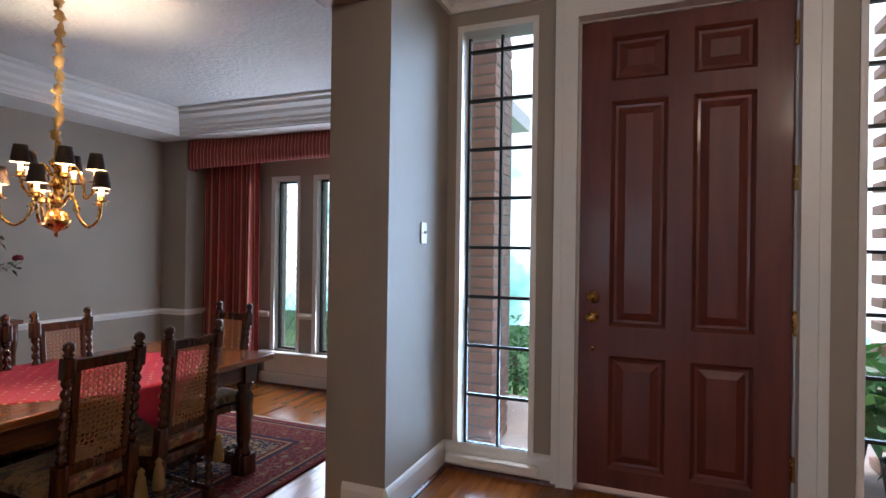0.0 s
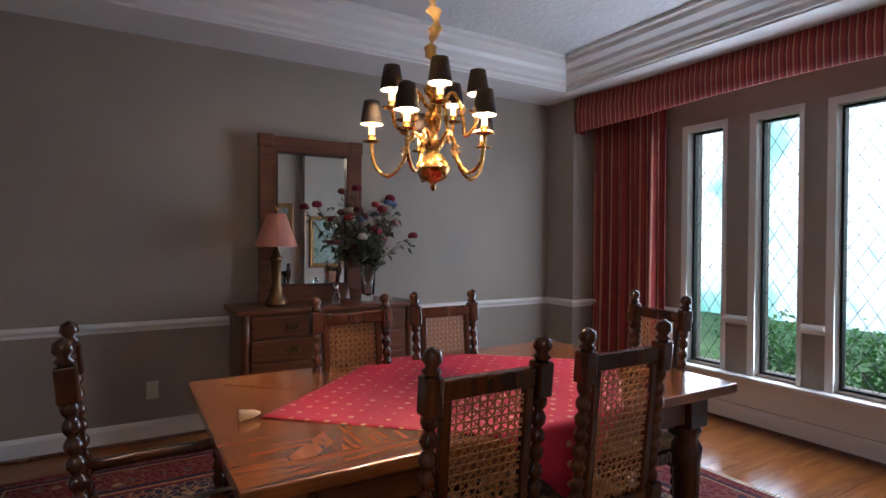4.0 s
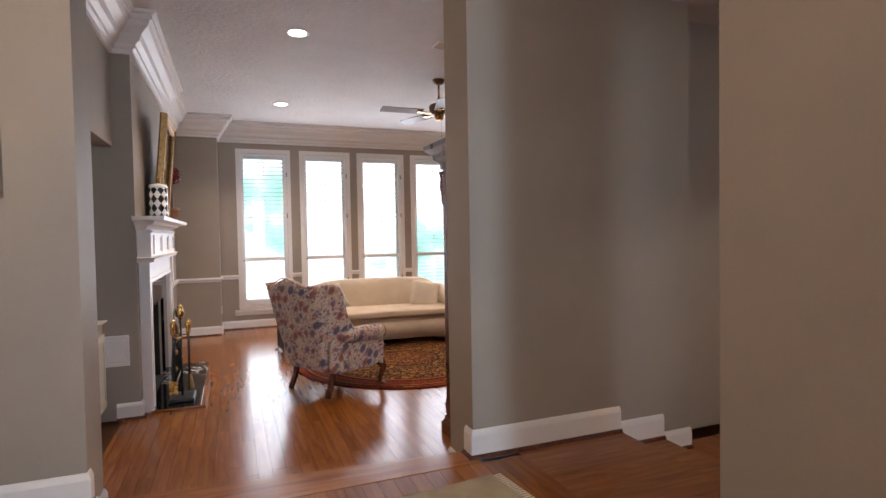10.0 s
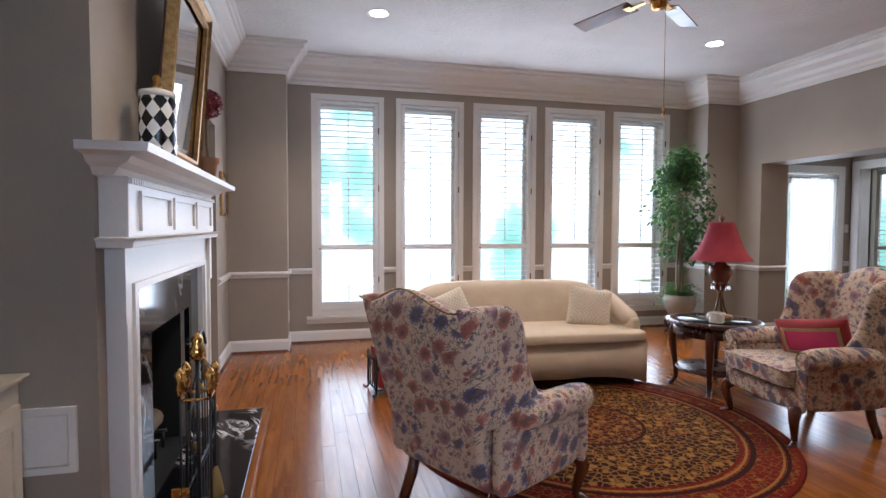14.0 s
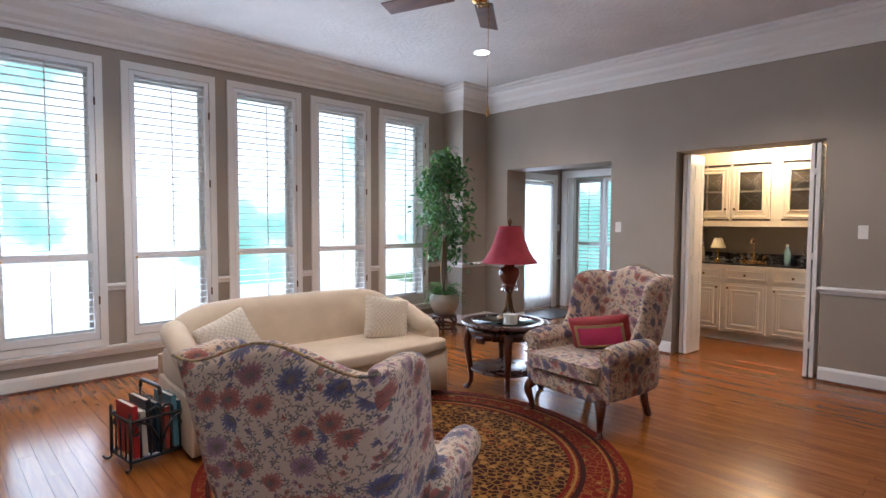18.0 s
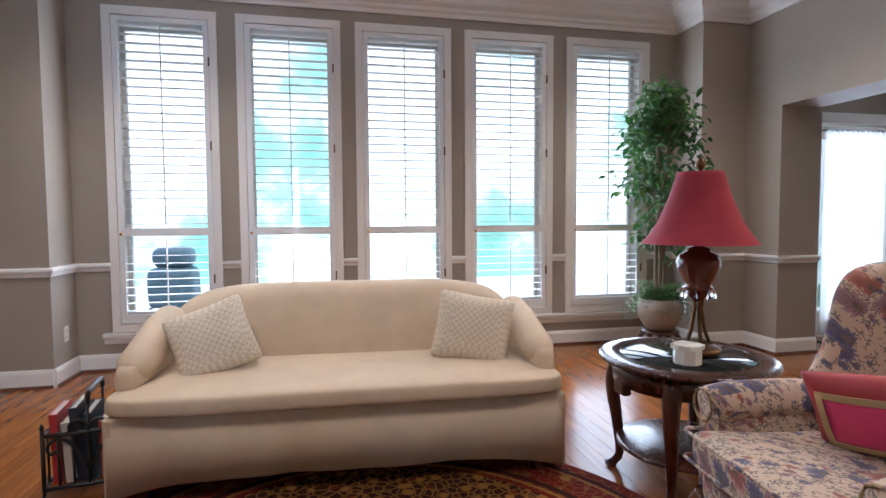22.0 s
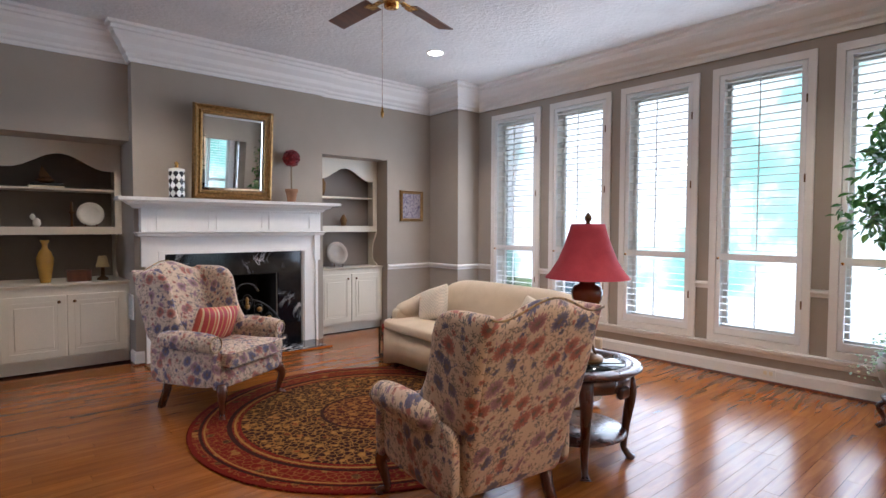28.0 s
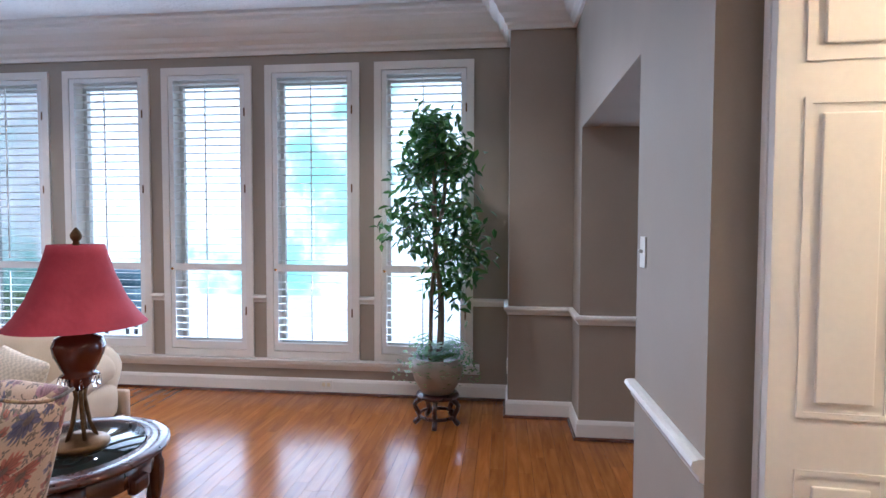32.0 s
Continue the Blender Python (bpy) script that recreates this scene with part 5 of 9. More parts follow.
CH1 = at(-0.37, -4.534, 0, 209.4) @ Matrix.Diagonal((0.996, 0.993, 0.993, 1))
CH2 = at(-2.676, -4.935, 0, -7.1) @ Matrix.Diagonal((1.02, 0.962, 0.99, 1))
wing_chair(CH1, "floral upholstered wing chair with a striped pillow")
wing_chair(CH2, "floral upholstered wing chair with a pink pillow")
cushion("pillow", CH1 @ pose(-0.06, 0.0, 0.60, 18, 5, 90), 0.46, 0.30, 0.15, M_STRIPE, "red and gold striped silk pillow on a chair")
pk = cushion("pillow", CH2 @ pose(-0.07, 0.03, 0.605, -22, 8, -60), 0.48, 0.30, 0.13, M_REDSILK, "red silk pillow with a pink panel and gold braid")
for sy in (1, -1):
    part("panel", patch(-0.155, 0.155, -0.075, 0.075, 0.48, 0.30, 0.13, sy, 0.003), M_PINK, pk, "bright pink silk panel", True)
    part("braid", join([patch(-0.175, 0.175, z - 0.01, z + 0.01, 0.48, 0.30, 0.13, sy, 0.006) for z in (-0.084, 0.084)] + [patch(x - 0.01, x + 0.01, -0.084, 0.084, 0.48, 0.30, 0.13, sy, 0.007) for x in (-0.165, 0.165)]), M_GOLDTRIM, pk, "gold braid", True)

# sofa: faces local +y
SOFA = at(-1.29, -6.365, 0, -3)


def sofa(m):
    th = thing("sofa", "cream slipcovered camelback sofa with rolled arms", "sofa", m)
    L = 0.97
    soft("base", smooth_box(-L + 0.02, L - 0.02, -0.33, 0.335, 0.14, 0.38, 0.04, 3, 0, 0.004), M_SOFA, th)
    soft("seat_cushion", smooth_box(-L + 0.0, L - 0.0, -0.25, 0.41, 0.365, 0.475, 0.045, 5, 0.015, 0.006, 5), M_SOFA, th)
    # skirt hangs from the base, hem a little uneven
    bm = bmesh.new()
    n = 40
    top, botm = [], []
    for k in range(n + 1):
        u = -1 + 2 * k / n
        x = u * (L - 0.01)
        y = 0.352 + 0.012 * noise.noise(Vector((x * 6, 0, 0)))
        hem = 0.035 + 0.06 * (1 - abs(u) ** 6) + 0.012 * noise.noise(Vector((x * 3, 5, 0)))
        top.append((bm.verts.new((x, 0.35, 0.37)), bm.verts.new((x, 0.32, 0.37))))
        botm.append((bm.verts.new((x, y + 0.006, hem)), bm.verts.new((x, y - 0.02, hem))))
    for k in range(n):
        bm.faces.new((top[k][0], top[k + 1][0], botm[k + 1][0], botm[k][0]))
        bm.faces.new((top[k + 1][1], top[k][1], botm[k][1], botm[k + 1][1]))
        bm.faces.new((botm[k][0], botm[k + 1][0], botm[k + 1][1], botm[k][1]))
        bm.faces.new((top[k][1], top[k + 1][1], top[k + 1][0], top[k][0]))
    bmesh.ops.recalc_face_normals(bm, faces=bm.faces)
    part("skirt", bm, M_SOFA, th, "", True)
    for sgn in (-1, 1):
        part("side_skirt", bbox(sgn * (L - 0.04), sgn * (L + 0.005), -0.36, 0.352, 0.03, 0.37, 0.012), M_SOFA, th)
    part("back_skirt", bbox(-L, L, -0.40, -0.36, 0.03, 0.5, 0.012), M_SOFA, th)
    bm = bmesh.new()
    N, NZ = 20, 8
    g = [[], []]
    for side in (0, 1):
        for j in range(NZ + 1):
            s = j / NZ
            row = []
            for k in range(N + 1):
                u = -1 + 2 * k / N
                x = u * (L - 0.03 - 0.05 * max(0, s - 0.7))
                zt = 0.66 + 0.17 * max(0, 1 - abs(u) ** 5.5) ** 0.7
                z = 0.38 + (zt - 0.38) * s
                lean = -0.23 - 0.13 * s
                y = lean + ((0.07 + 0.025 * math.sin(s * 3.0)) if side else -0.09)
                if j == NZ:
                    y = lean + (0.03 if side else -0.055)
                row.append(bm.verts.new((x, y, z)))
            g[side].append(row)
    for side in (0, 1):
        for j in range(NZ):
            for k in range(N):
                bm.faces.new((g[side][j][k], g[side][j][k + 1], g[side][j + 1][k + 1], g[side][j + 1][k]))
    for k in range(N):
        bm.faces.new((g[0][NZ][k], g[0][NZ][k + 1], g[1][NZ][k + 1], g[1][NZ][k]))
        bm.faces.new((g[0][0][k], g[0][0][k + 1], g[1][0][k + 1], g[1][0][k]))
    for j in range(NZ):
        for k in (0, N):
            bm.faces.new((g[0][j][k], g[0][j + 1][k], g[1][j + 1][k], g[1][j][k]))
    bmesh.ops.recalc_face_normals(bm, faces=bm.faces)
    soft("backrest", bm, M_SOFA, th)
    for sgn in (-1, 1):
        pts = [(sgn * 0.90, -0.30, 0.66), (sgn * 0.905, -0.12, 0.62), (sgn * 0.91, 0.08, 0.55), (sgn * 0.915, 0.24, 0.53)]
        soft("arm", tube(curve_pts(pts, 4), 0.08, 14, False, [0.085] * 8 + [0.083, 0.081, 0.076, 0.062, 0.03]), M_SOFA, th)
        soft("arm_panel", smooth_box(sgn * 0.86, sgn * 0.975, -0.33, 0.27, 0.36, 0.57, 0.04, 3), M_SOFA, th)
    for x in (-0.85, 0.85):
        for y in (-0.33, 0.30):
            part("leg", bbox(x - 0.025, x + 0.025, y - 0.025, y + 0.025, 0, 0.15, 0.004), M_DARK, th)


sofa(SOFA)
cushion("pillow", SOFA @ pose(0.63, 0.01, 0.605, 24, 20, 10), 0.40, 0.37, 0.16, M_KNIT, "cream knitted throw pillow on the sofa", "sofa pillows")
cushion("pillow", SOFA @ pose(-0.62, 0.0, 0.61, 20, -10, -12), 0.42, 0.38, 0.16, M_KNIT, "cream knitted throw pillow on the sofa", "sofa pillows")

# covered grill on the patio
gl = thing("patio_grill", "blue-grey covered barbecue grill on the patio", "grill", pose(0.58, -10.6, -0.30))
M_TARP = paint("blue_grey_cover", (0.1, 0.17, 0.21), 0.6, 0.15, 30, 0.3)
soft("cover", smooth_box(-0.25, 0.25, -0.25, 0.25, 0.45, 0.92, 0.05, 4, 0.01, 0.012, 4), M_TARP, gl)
soft("lid_cover", smooth_box(-0.22, 0.22, -0.2, 0.2, 0.9, 1.16, 0.11, 4, 0.02, 0.012, 6), M_TARP, gl)
part("shelf", bbox(-0.23, 0.23, -0.22, 0.22, 0.12, 0.15, 0.006), M_BLACK, gl)
for x in (-0.21, 0.21):
    for y in (-0.2, 0.2):
        part("leg", tube([(x, y, 0.0), (x, y, 0.47)], 0.022, 8), M_BLACK, gl)

# round rug
bm = lathe([(1.215, 0.0), (1.22, 0.006), (1.21, 0.012), (0.001, 0.0125)], 96, False)
rg = tagged(part("round_rug", bm, rug_material("round_rug_wool", (1.215, 1.215), True)), "round red and gold oriental rug on the oak floor", "rug")
rg.location = (-1.31, -5.28, 0.001)

# side table
TB = at(-2.71, -5.765)


def side_table(m):
    th = thing("side_table", "round dark wood side table with glass inset and cabriole legs", "table", m)
    part("tabletop", lathe([(0.30, 0.535), (0.345, 0.54), (0.362, 0.552), (0.362, 0.562), (0.35, 0.57), (0.28, 0.573), (0.275, 0.566), (0.001, 0.566)], 48, False), M_DARK, th)
    part("glass_inset", lathe([(0.001, 0.567), (0.272, 0.567), (0.272, 0.572), (0.001, 0.572)], 40, False), M_GLASS_TOP, th)
    part("apron", lathe([(0.285, 0.45), (0.30, 0.45), (0.305, 0.535), (0.285, 0.535)], 40, False), M_DARK, th)
    part("shelf", lathe([(0.001, 0.16), (0.27, 0.16), (0.283, 0.167), (0.283, 0.177), (0.27, 0.184), (0.001, 0.184)], 40, False), M_DARK, th)
    for k in range(4):
        a = radians(45 + 90 * k)
        c, s = math.cos(a), math.sin(a)
        part("leg", moved(cabriole(0.275 * c, 0.275 * s, 0.52, (c, s), 0.036), pose(0, 0, 0)), M_DARK, th)
        part("knee_carving", moved(bbox(-0.012, 0.03, -0.045, 0.045, -0.045, 0.02, 0.016), pose(0.29 * math.cos(a + 0.785), 0.29 * math.sin(a + 0.785), 0.46, 0, 0, math.degrees(a + 0.785))), M_DARK, th)


M_GLASS_TOP, _t, _b = nodes_of("dark_table_glass")
_b.inputs["Base Color"].default_value, _b.inputs["Roughness"].default_value = (0.012, 0.016, 0.014, 1), 0.03
side_table(TB)
lamp = thing("table_lamp", "bronze table lamp with a red damask bell shade", "lamp", at(-2.77, -5.77, 0.573))
part("base", lathe([(0.092, 0), (0.098, 0.008), (0.098, 0.022), (0.088, 0.032), (0.055, 0.042), (0.03, 0.06)], 28), M_BRONZE, lamp)
for k in range(5):
    a = 2 * math.pi * k / 5
    part("stem", tube([(0.055 * math.cos(a), 0.055 * math.sin(a), 0.03), (0.03 * math.cos(a), 0.03 * math.sin(a), 0.10), (0.014 * math.cos(a), 0.014 * math.sin(a), 0.2), (0.022 * math.cos(a), 0.022 * math.sin(a), 0.245)], 0.008, 6), M_BRONZE, lamp)
part("urn", lathe([(0.02, 0.225), (0.04, 0.25), (0.042, 0.275), (0.066, 0.285), (0.05, 0.295), (0.062, 0.315), (0.084, 0.365), (0.09, 0.40), (0.078, 0.43), (0.045, 0.445), (0.048, 0.455), (0.022, 0.465), (0.015, 0.50)], 28), M_AMBER, lamp)
part("shade", lathe([(0.237, 0.478), (0.205, 0.515), (0.165, 0.58), (0.128, 0.67), (0.103, 0.75), (0.094, 0.785), (0.091, 0.785), (0.1, 0.75), (0.125, 0.67), (0.162, 0.58), (0.202, 0.515), (0.233, 0.478), (0.237, 0.478)], 32, False), M_DAMASK, lamp)
part("spider", boxes([(-0.092, 0.092, -0.003, 0.003, 0.776, 0.782), (-0.003, 0.003, -0.092, 0.092, 0.776, 0.782), (-0.004, 0.004, -0.004, 0.004, 0.5, 0.78)]), M_BRONZE, lamp)
part("finial", lathe([(0.006, 0.78), (0.014, 0.786), (0.01, 0.796), (0.02, 0.81), (0.021, 0.822), (0.012, 0.838), (0.003, 0.85)], 14), M_BRONZE, lamp)
for k in range(8):
    a = 2 * math.pi * k / 8
    part("crystal_drop", moved(lathe([(0.002, -0.05), (0.009, -0.035), (0.004, -0.012), (0.001, 0.0)], 6), pose(0.066 * math.cos(a), 0.066 * math.sin(a), 0.285)), M_BLIND_GLASS, lamp)
bx = thing("trinket_box", "small white ceramic box with a lid", "box", at(-2.62, -5.63, 0.573, 20))
part("body", extrude_outline([(0.055 * math.cos(a), 0.055 * math.sin(a)) for a in [k * math.pi / 4 + 0.39 for k in range(8)]], 0.06, "Z"), M_WHITE, bx).location = (0, 0, 0.03)
part("lid", extrude_outline([((0.066 if k % 2 else 0.058) * math.cos(k * math.pi / 4), (0.066 if k % 2 else 0.058) * math.sin(k * math.pi / 4)) for k in range(8)], 0.018, "Z"), M_WHITE, bx).location = (0, 0, 0.069)

# ceiling fan
FAN = at(-1.71, -5.16, CEIL)
fan = thing("ceiling_fan", "ceiling fan with five wooden blades and brass fittings", "ceiling fan", FAN)
part("canopy", lathe([(0.02, -0.06), (0.05, -0.05), (0.068, -0.015), (0.07, 0)], 24), M_BRONZE, fan)
part("downrod", tube([(0, 0, -0.05), (0, 0, -0.28)], 0.012, 10), M_BRASS, fan)
part("motor", lathe([(0.05, -0.40), (0.09, -0.39), (0.11, -0.355), (0.115, -0.31), (0.10, -0.28), (0.05, -0.265), (0.02, -0.26)], 28), M_BRONZE, fan)
part("hub", lathe([(0.02, -0.455), (0.045, -0.45), (0.05, -0.42), (0.06, -0.40)], 20), M_BRASS, fan)
for k in range(5):
    r = pose(0, 0, 0, 0, 0, 72 * k + 0.5)
    bl = part("blade", moved(moved(bbox(0.2, 0.68, -0.066, 0.066, -0.004, 0.004, 0.003), pose(0, 0, -0.37, 12)), r), M_OAKDARK, fan)
    part("blade_iron", moved(join([bbox(0.09, 0.24, -0.018, 0.018, -0.383, -0.373, 0.003), bbox(0.2, 0.26, -0.04, 0.04, -0.382, -0.375, 0.003)]), r), M_BRASS, bl)
part("pull_chain", tube([(0.0, 0.07, -0.4), (0.0, 0.07, -1.07)], 0.0018, 5), M_BRASS, fan)
part("pull_bob", lathe([(0.001, -1.15), (0.008, -1.14), (0.011, -1.12), (0.006, -1.09), (0.002, -1.07)], 10), M_BRASS, fan).location = (0.0, 0.07, 0)

# recessed ceiling lights and vent
for x, y in ((-0.05, -4.2), (-0.13, -6.85), (-3.52, -6.78), (-3.5, -4.2)):
    cn = thing("recessed_light", "lit recessed ceiling light with white trim ring", "ceiling light", at(x, y, CEIL), "recessed lights")
    part("trim_ring", lathe([(0.075, -0.003), (0.098, -0.008), (0.102, -0.002), (0.1, 0.0)], 28, False), M_TRIM, cn)
    part("lens", lathe([(0.001, -0.004), (0.076, -0.004), (0.076, 0.0), (0.001, 0.0)], 28, False), M_CANLIT, cn)
    d = bpy.data.lights.new("recessed_lamp", "SPOT")
    d.energy, d.spot_size, d.spot_blend, d.color, d.shadow_soft_size = CAN_W, radians(130), 0.6, (1.0, 0.85, 0.68), 0.07
    o = new("recessed_lamp", d)
    o.location = (x, y, CEIL - 0.03)
vt = thing("ceiling_vent", "white metal ceiling vent grille", "vent", at(-1.41, -4.09, CEIL))
part("frame", boxes([(-0.15, 0.15, -0.10, -0.085, -0.008, 0), (-0.15, 0.15, 0.085, 0.10, -0.008, 0), (-0.15, -0.135, -0.085, 0.085, -0.008, 0), (0.135, 0.15, -0.085, 0.085, -0.008, 0)]), M_TRIM, vt)
for k in range(9):
    part("slat", moved(bbox(-0.134, 0.134, -0.008, 0.008, -0.001, 0.001), pose(0, -0.072 + k * 0.018, -0.006, 35)), M_TRIM, vt)

# ficus
fc = thing("ficus_tree", "tall artificial ficus tree in a mottled pot with fern", "plant", at(-3.92, -7.74))
part("stand_top", lathe([(0.001, 0.2), (0.15, 0.2), (0.16, 0.21), (0.15, 0.225), (0.001, 0.225)], 24, False), M_DARK, fc)
for k in range(5):
    a = 2 * math.pi * k / 5 + 0.3
    c, s = math.cos(a), math.sin(a)
    part("stand_leg", tube(curve_pts([(0.10 * c, 0.10 * s, 0.2), (0.165 * c, 0.165 * s, 0.15), (0.13 * c, 0.13 * s, 0.06), (0.17 * c, 0.17 * s, 0.012)], 4), 0.018, 8), M_DARK, fc)
part("stand_ring", lathe([(0.125, 0.055), (0.14, 0.055), (0.14, 0.075), (0.125, 0.075)], 24, False), M_DARK, fc)
part("pot", lathe([(0.09, 0.226), (0.115, 0.235), (0.165, 0.32), (0.188, 0.40), (0.18, 0.46), (0.166, 0.475), (0.175, 0.49), (0.162, 0.49), (0.15, 0.46), (0.001, 0.455)], 32, False), M_POT, fc)
trunks = [[(0.05, 0.02, 0.45), (0.045, 0.0, 0.9), (0.02, 0.0, 1.3), (0.03, -0.01, 1.75), (0.05, 0.02, 2.2)], [(0.0, -0.03, 0.45), (-0.015, -0.02, 0.85), (0.01, -0.02, 1.2), (0.04, -0.02, 1.6)], [(-0.03, 0.01, 0.45), (-0.03, -0.01, 0.9), (0.02, 0.02, 1.25), (-0.04, 0.02, 1.6), (-0.06, 0.0, 1.9)]]
rng = np.random.RandomState(7)
vs, fs = [], []
for tr in trunks:
    part("trunk", tube(curve_pts(tr, 6), 0.016, 7), M_BARK, fc)
tips = []
for k in range(46):
    z = rng.uniform(0.95, 2.22)
    a = rng.uniform(0, 6.28)
    prof = 0.31 * math.sin(min(1.0, (2.42 - z) / 1.0) * 1.5) * (0.6 if z < 1.2 else 1.0)
    p0 = Vector((0.01, 0.01, z - 0.12))
    p1 = p0 + Vector((math.cos(a) * prof * 0.5, math.sin(a) * prof * 0.5, 0.14))
    p2 = p0 + Vector((math.cos(a) * prof, math.sin(a) * prof, 0.12 + rng.uniform(-0.12, 0.1)))
    part("limb", tube([p0, p1, p2], 0.004, 4), M_BARK, fc)
    tips += [(p0.lerp(p1, 0.8)), p1, p1.lerp(p2, 0.5), p2, p2]
for p in tips:
    for j in range(8):
        q = Vector(p) + Vector(rng.normal(size=3) * 0.06)
        if q.y < -0.45:
            q.y = -0.42
        e = Euler((rng.uniform(-0.9, 0.9), rng.uniform(-0.2, 1.1), rng.uniform(0, 6.28))).to_matrix()
        s = rng.uniform(0.06, 0.1)
        k0 = len(vs)
        for x, y, z in ((0, 0, 0), (0.4 * s, 0.24 * s, 0.05 * s), (0.75 * s, 0.17 * s, 0.0), (s, 0, -0.14 * s), (0.75 * s, -0.17 * s, 0.0), (0.4 * s, -0.24 * s, 0.05 * s)):
            vs.append(q + e @ Vector((x, y, z)))
        fs += [(k0, k0 + 1, k0 + 2, k0 + 3), (k0, k0 + 3, k0 + 4, k0 + 5)]
me = bpy.data.meshes.new("leaves")
me.from_pydata(vs, [], fs)
me.materials.append(M_LEAF)
o = new("leaves", me)
o.parent = fc
vs, fs = [], []
for k in range(90):
    a = rng.uniform(0, 6.28)
    R = rng.uniform(0.2, 0.34)
    up = rng.uniform(0.07, 0.24)
    for j in range(9):
        s = j / 8
        p = Vector((math.cos(a) * R * s, math.sin(a) * R * s, 0.47 + up * math.sin(s * 2.4) - 0.19 * s * s))
        for sg in (1, -1):
            d = Vector((-math.sin(a) * sg, math.cos(a) * sg, -0.3))
            l = 0.05 * (1 - 0.8 * s) + 0.008
            w = Vector((math.cos(a), math.sin(a), 0)) * 0.007
            k0 = len(vs)
            vs += [p - w, p + d * l * 0.6 - w, p + d * l, p + d * l * 0.6 + w, p + w]
            fs.append((k0, k0 + 1, k0 + 2, k0 + 3, k0 + 4))
me = bpy.data.meshes.new("fern")
me.from_pydata(vs, [], fs)
me.materials.append(M_FERN)
o = new("fern", me)
o.parent = fc

# magazine rack: books stand side by side in an open iron basket
mr = thing("magazine_rack", "black wrought iron magazine rack full of books", "rack", at(-0.17, -6.36, 0, 8))
RX, RY = 0.165, 0.13
for sx in (-RX, RX):
    for sy in (-RY, RY):
        part("post", tube([(sx, sy, 0.035), (sx, sy, 0.30)], 0.009, 6), M_BLACK, mr)
        part("finial", moved(lathe([(0.005, 0), (0.011, 0.01), (0.007, 0.02), (0.002, 0.03)], 8), pose(sx, sy, 0.295)), M_BLACK, mr)
        part("foot", tube(curve_pts([(sx, sy, 0.04), (sx * 1.02, sy * 1.02, 0.012), (sx * 1.16, sy * 1.16, 0.006), (sx * 1.22, sy * 1.22, 0.022)], 4), 0.007, 6), M_BLACK, mr)
for z in (0.045, 0.27):
    part("rail", tube([(-RX, -RY, z), (RX, -RY, z), (RX, RY, z), (-RX, RY, z)], 0.009, 6, True), M_BLACK, mr)
for k in range(5):
    part("floor_bar", tube([(-RX + 0.0825 * k, -RY, 0.045), (-RX + 0.0825 * k, RY, 0.045)], 0.004, 5), M_BLACK, mr)
for sy in (-RY, RY):
    for k in range(1, 6):
        x = -RX + 2 * RX * k / 6
        part("bar", tube([(x, sy, 0.045), (x, sy, 0.28)], 0.0055, 5), M_BLACK, mr)
    for sg in (-1, 1):
        part("scroll", tube(curve_pts([(0, sy, 0.10), (sg * 0.05, sy, 0.21), (sg * 0.11, sy, 0.255), (sg * 0.15, sy, 0.22), (sg * 0.135, sy, 0.19), (sg * 0.115, sy, 0.205)], 5), 0.007, 5), M_BLACK, mr)
        part("scroll", tube(curve_pts([(0, sy, 0.30), (sg * 0.03, sy, 0.325), (sg * 0.065, sy, 0.31), (sg * 0.07, sy, 0.275)], 4), 0.007, 5), M_BLACK, mr)
    part("upright", tube([(0, sy, 0.045), (0, sy, 0.40)], 0.007, 6), M_BLACK, mr)
for sx in (-RX, RX):
    for k in range(1, 4):
        y = -RY + 2 * RY * k / 4
        part("bar", tube([(sx, y, 0.045), (sx, y, 0.28)], 0.0055, 5), M_BLACK, mr)
part("handle", tube(curve_pts([(0, -RY, 0.39), (0, -RY * 0.9, 0.43), (0, -RY * 0.5, 0.435), (0, RY * 0.5, 0.435), (0, RY * 0.9, 0.43), (0, RY, 0.39)], 5), 0.011, 8), M_BLACK, mr)
bc = [(0.03, 0.1, 0.15), (0.1, 0.25, 0.32), (0.5, 0.1, 0.07), (0.03, 0.07, 0.1), (0.02, 0.02, 0.03), (0.55, 0.5, 0.42), (0.42, 0.03, 0.03)]
for k, c in enumerate(bc):
    hgt, lean = (0.27, 0.31, 0.25, 0.29, 0.32, 0.26, 0.30)[k], (4, 3, 2, 4, 5, 3, 2)[k]
    bk = thing("magazine", "hardback book or magazine standing in the iron rack", "book", mr.matrix_world @ pose(-0.143 + 0.044 * k, 0, 0.053, 0, lean, 0), "books in the rack")
    part("cover", join([bbox(-0.015, -0.0125, -0.112, 0.112, 0, hgt, 0.001, 1), bbox(0.0125, 0.015, -0.112, 0.112, 0, hgt, 0.001, 1), bbox(-0.0125, 0.0125, 0.109, 0.112, 0, hgt, 0.001, 1)]), paint("book_cover", c, 0.4, 0.1), bk)
    part("paper_block", bbox(-0.0125, 0.0125, -0.106, 0.108, 0.004, hgt - 0.006), M_PAPER, bk)

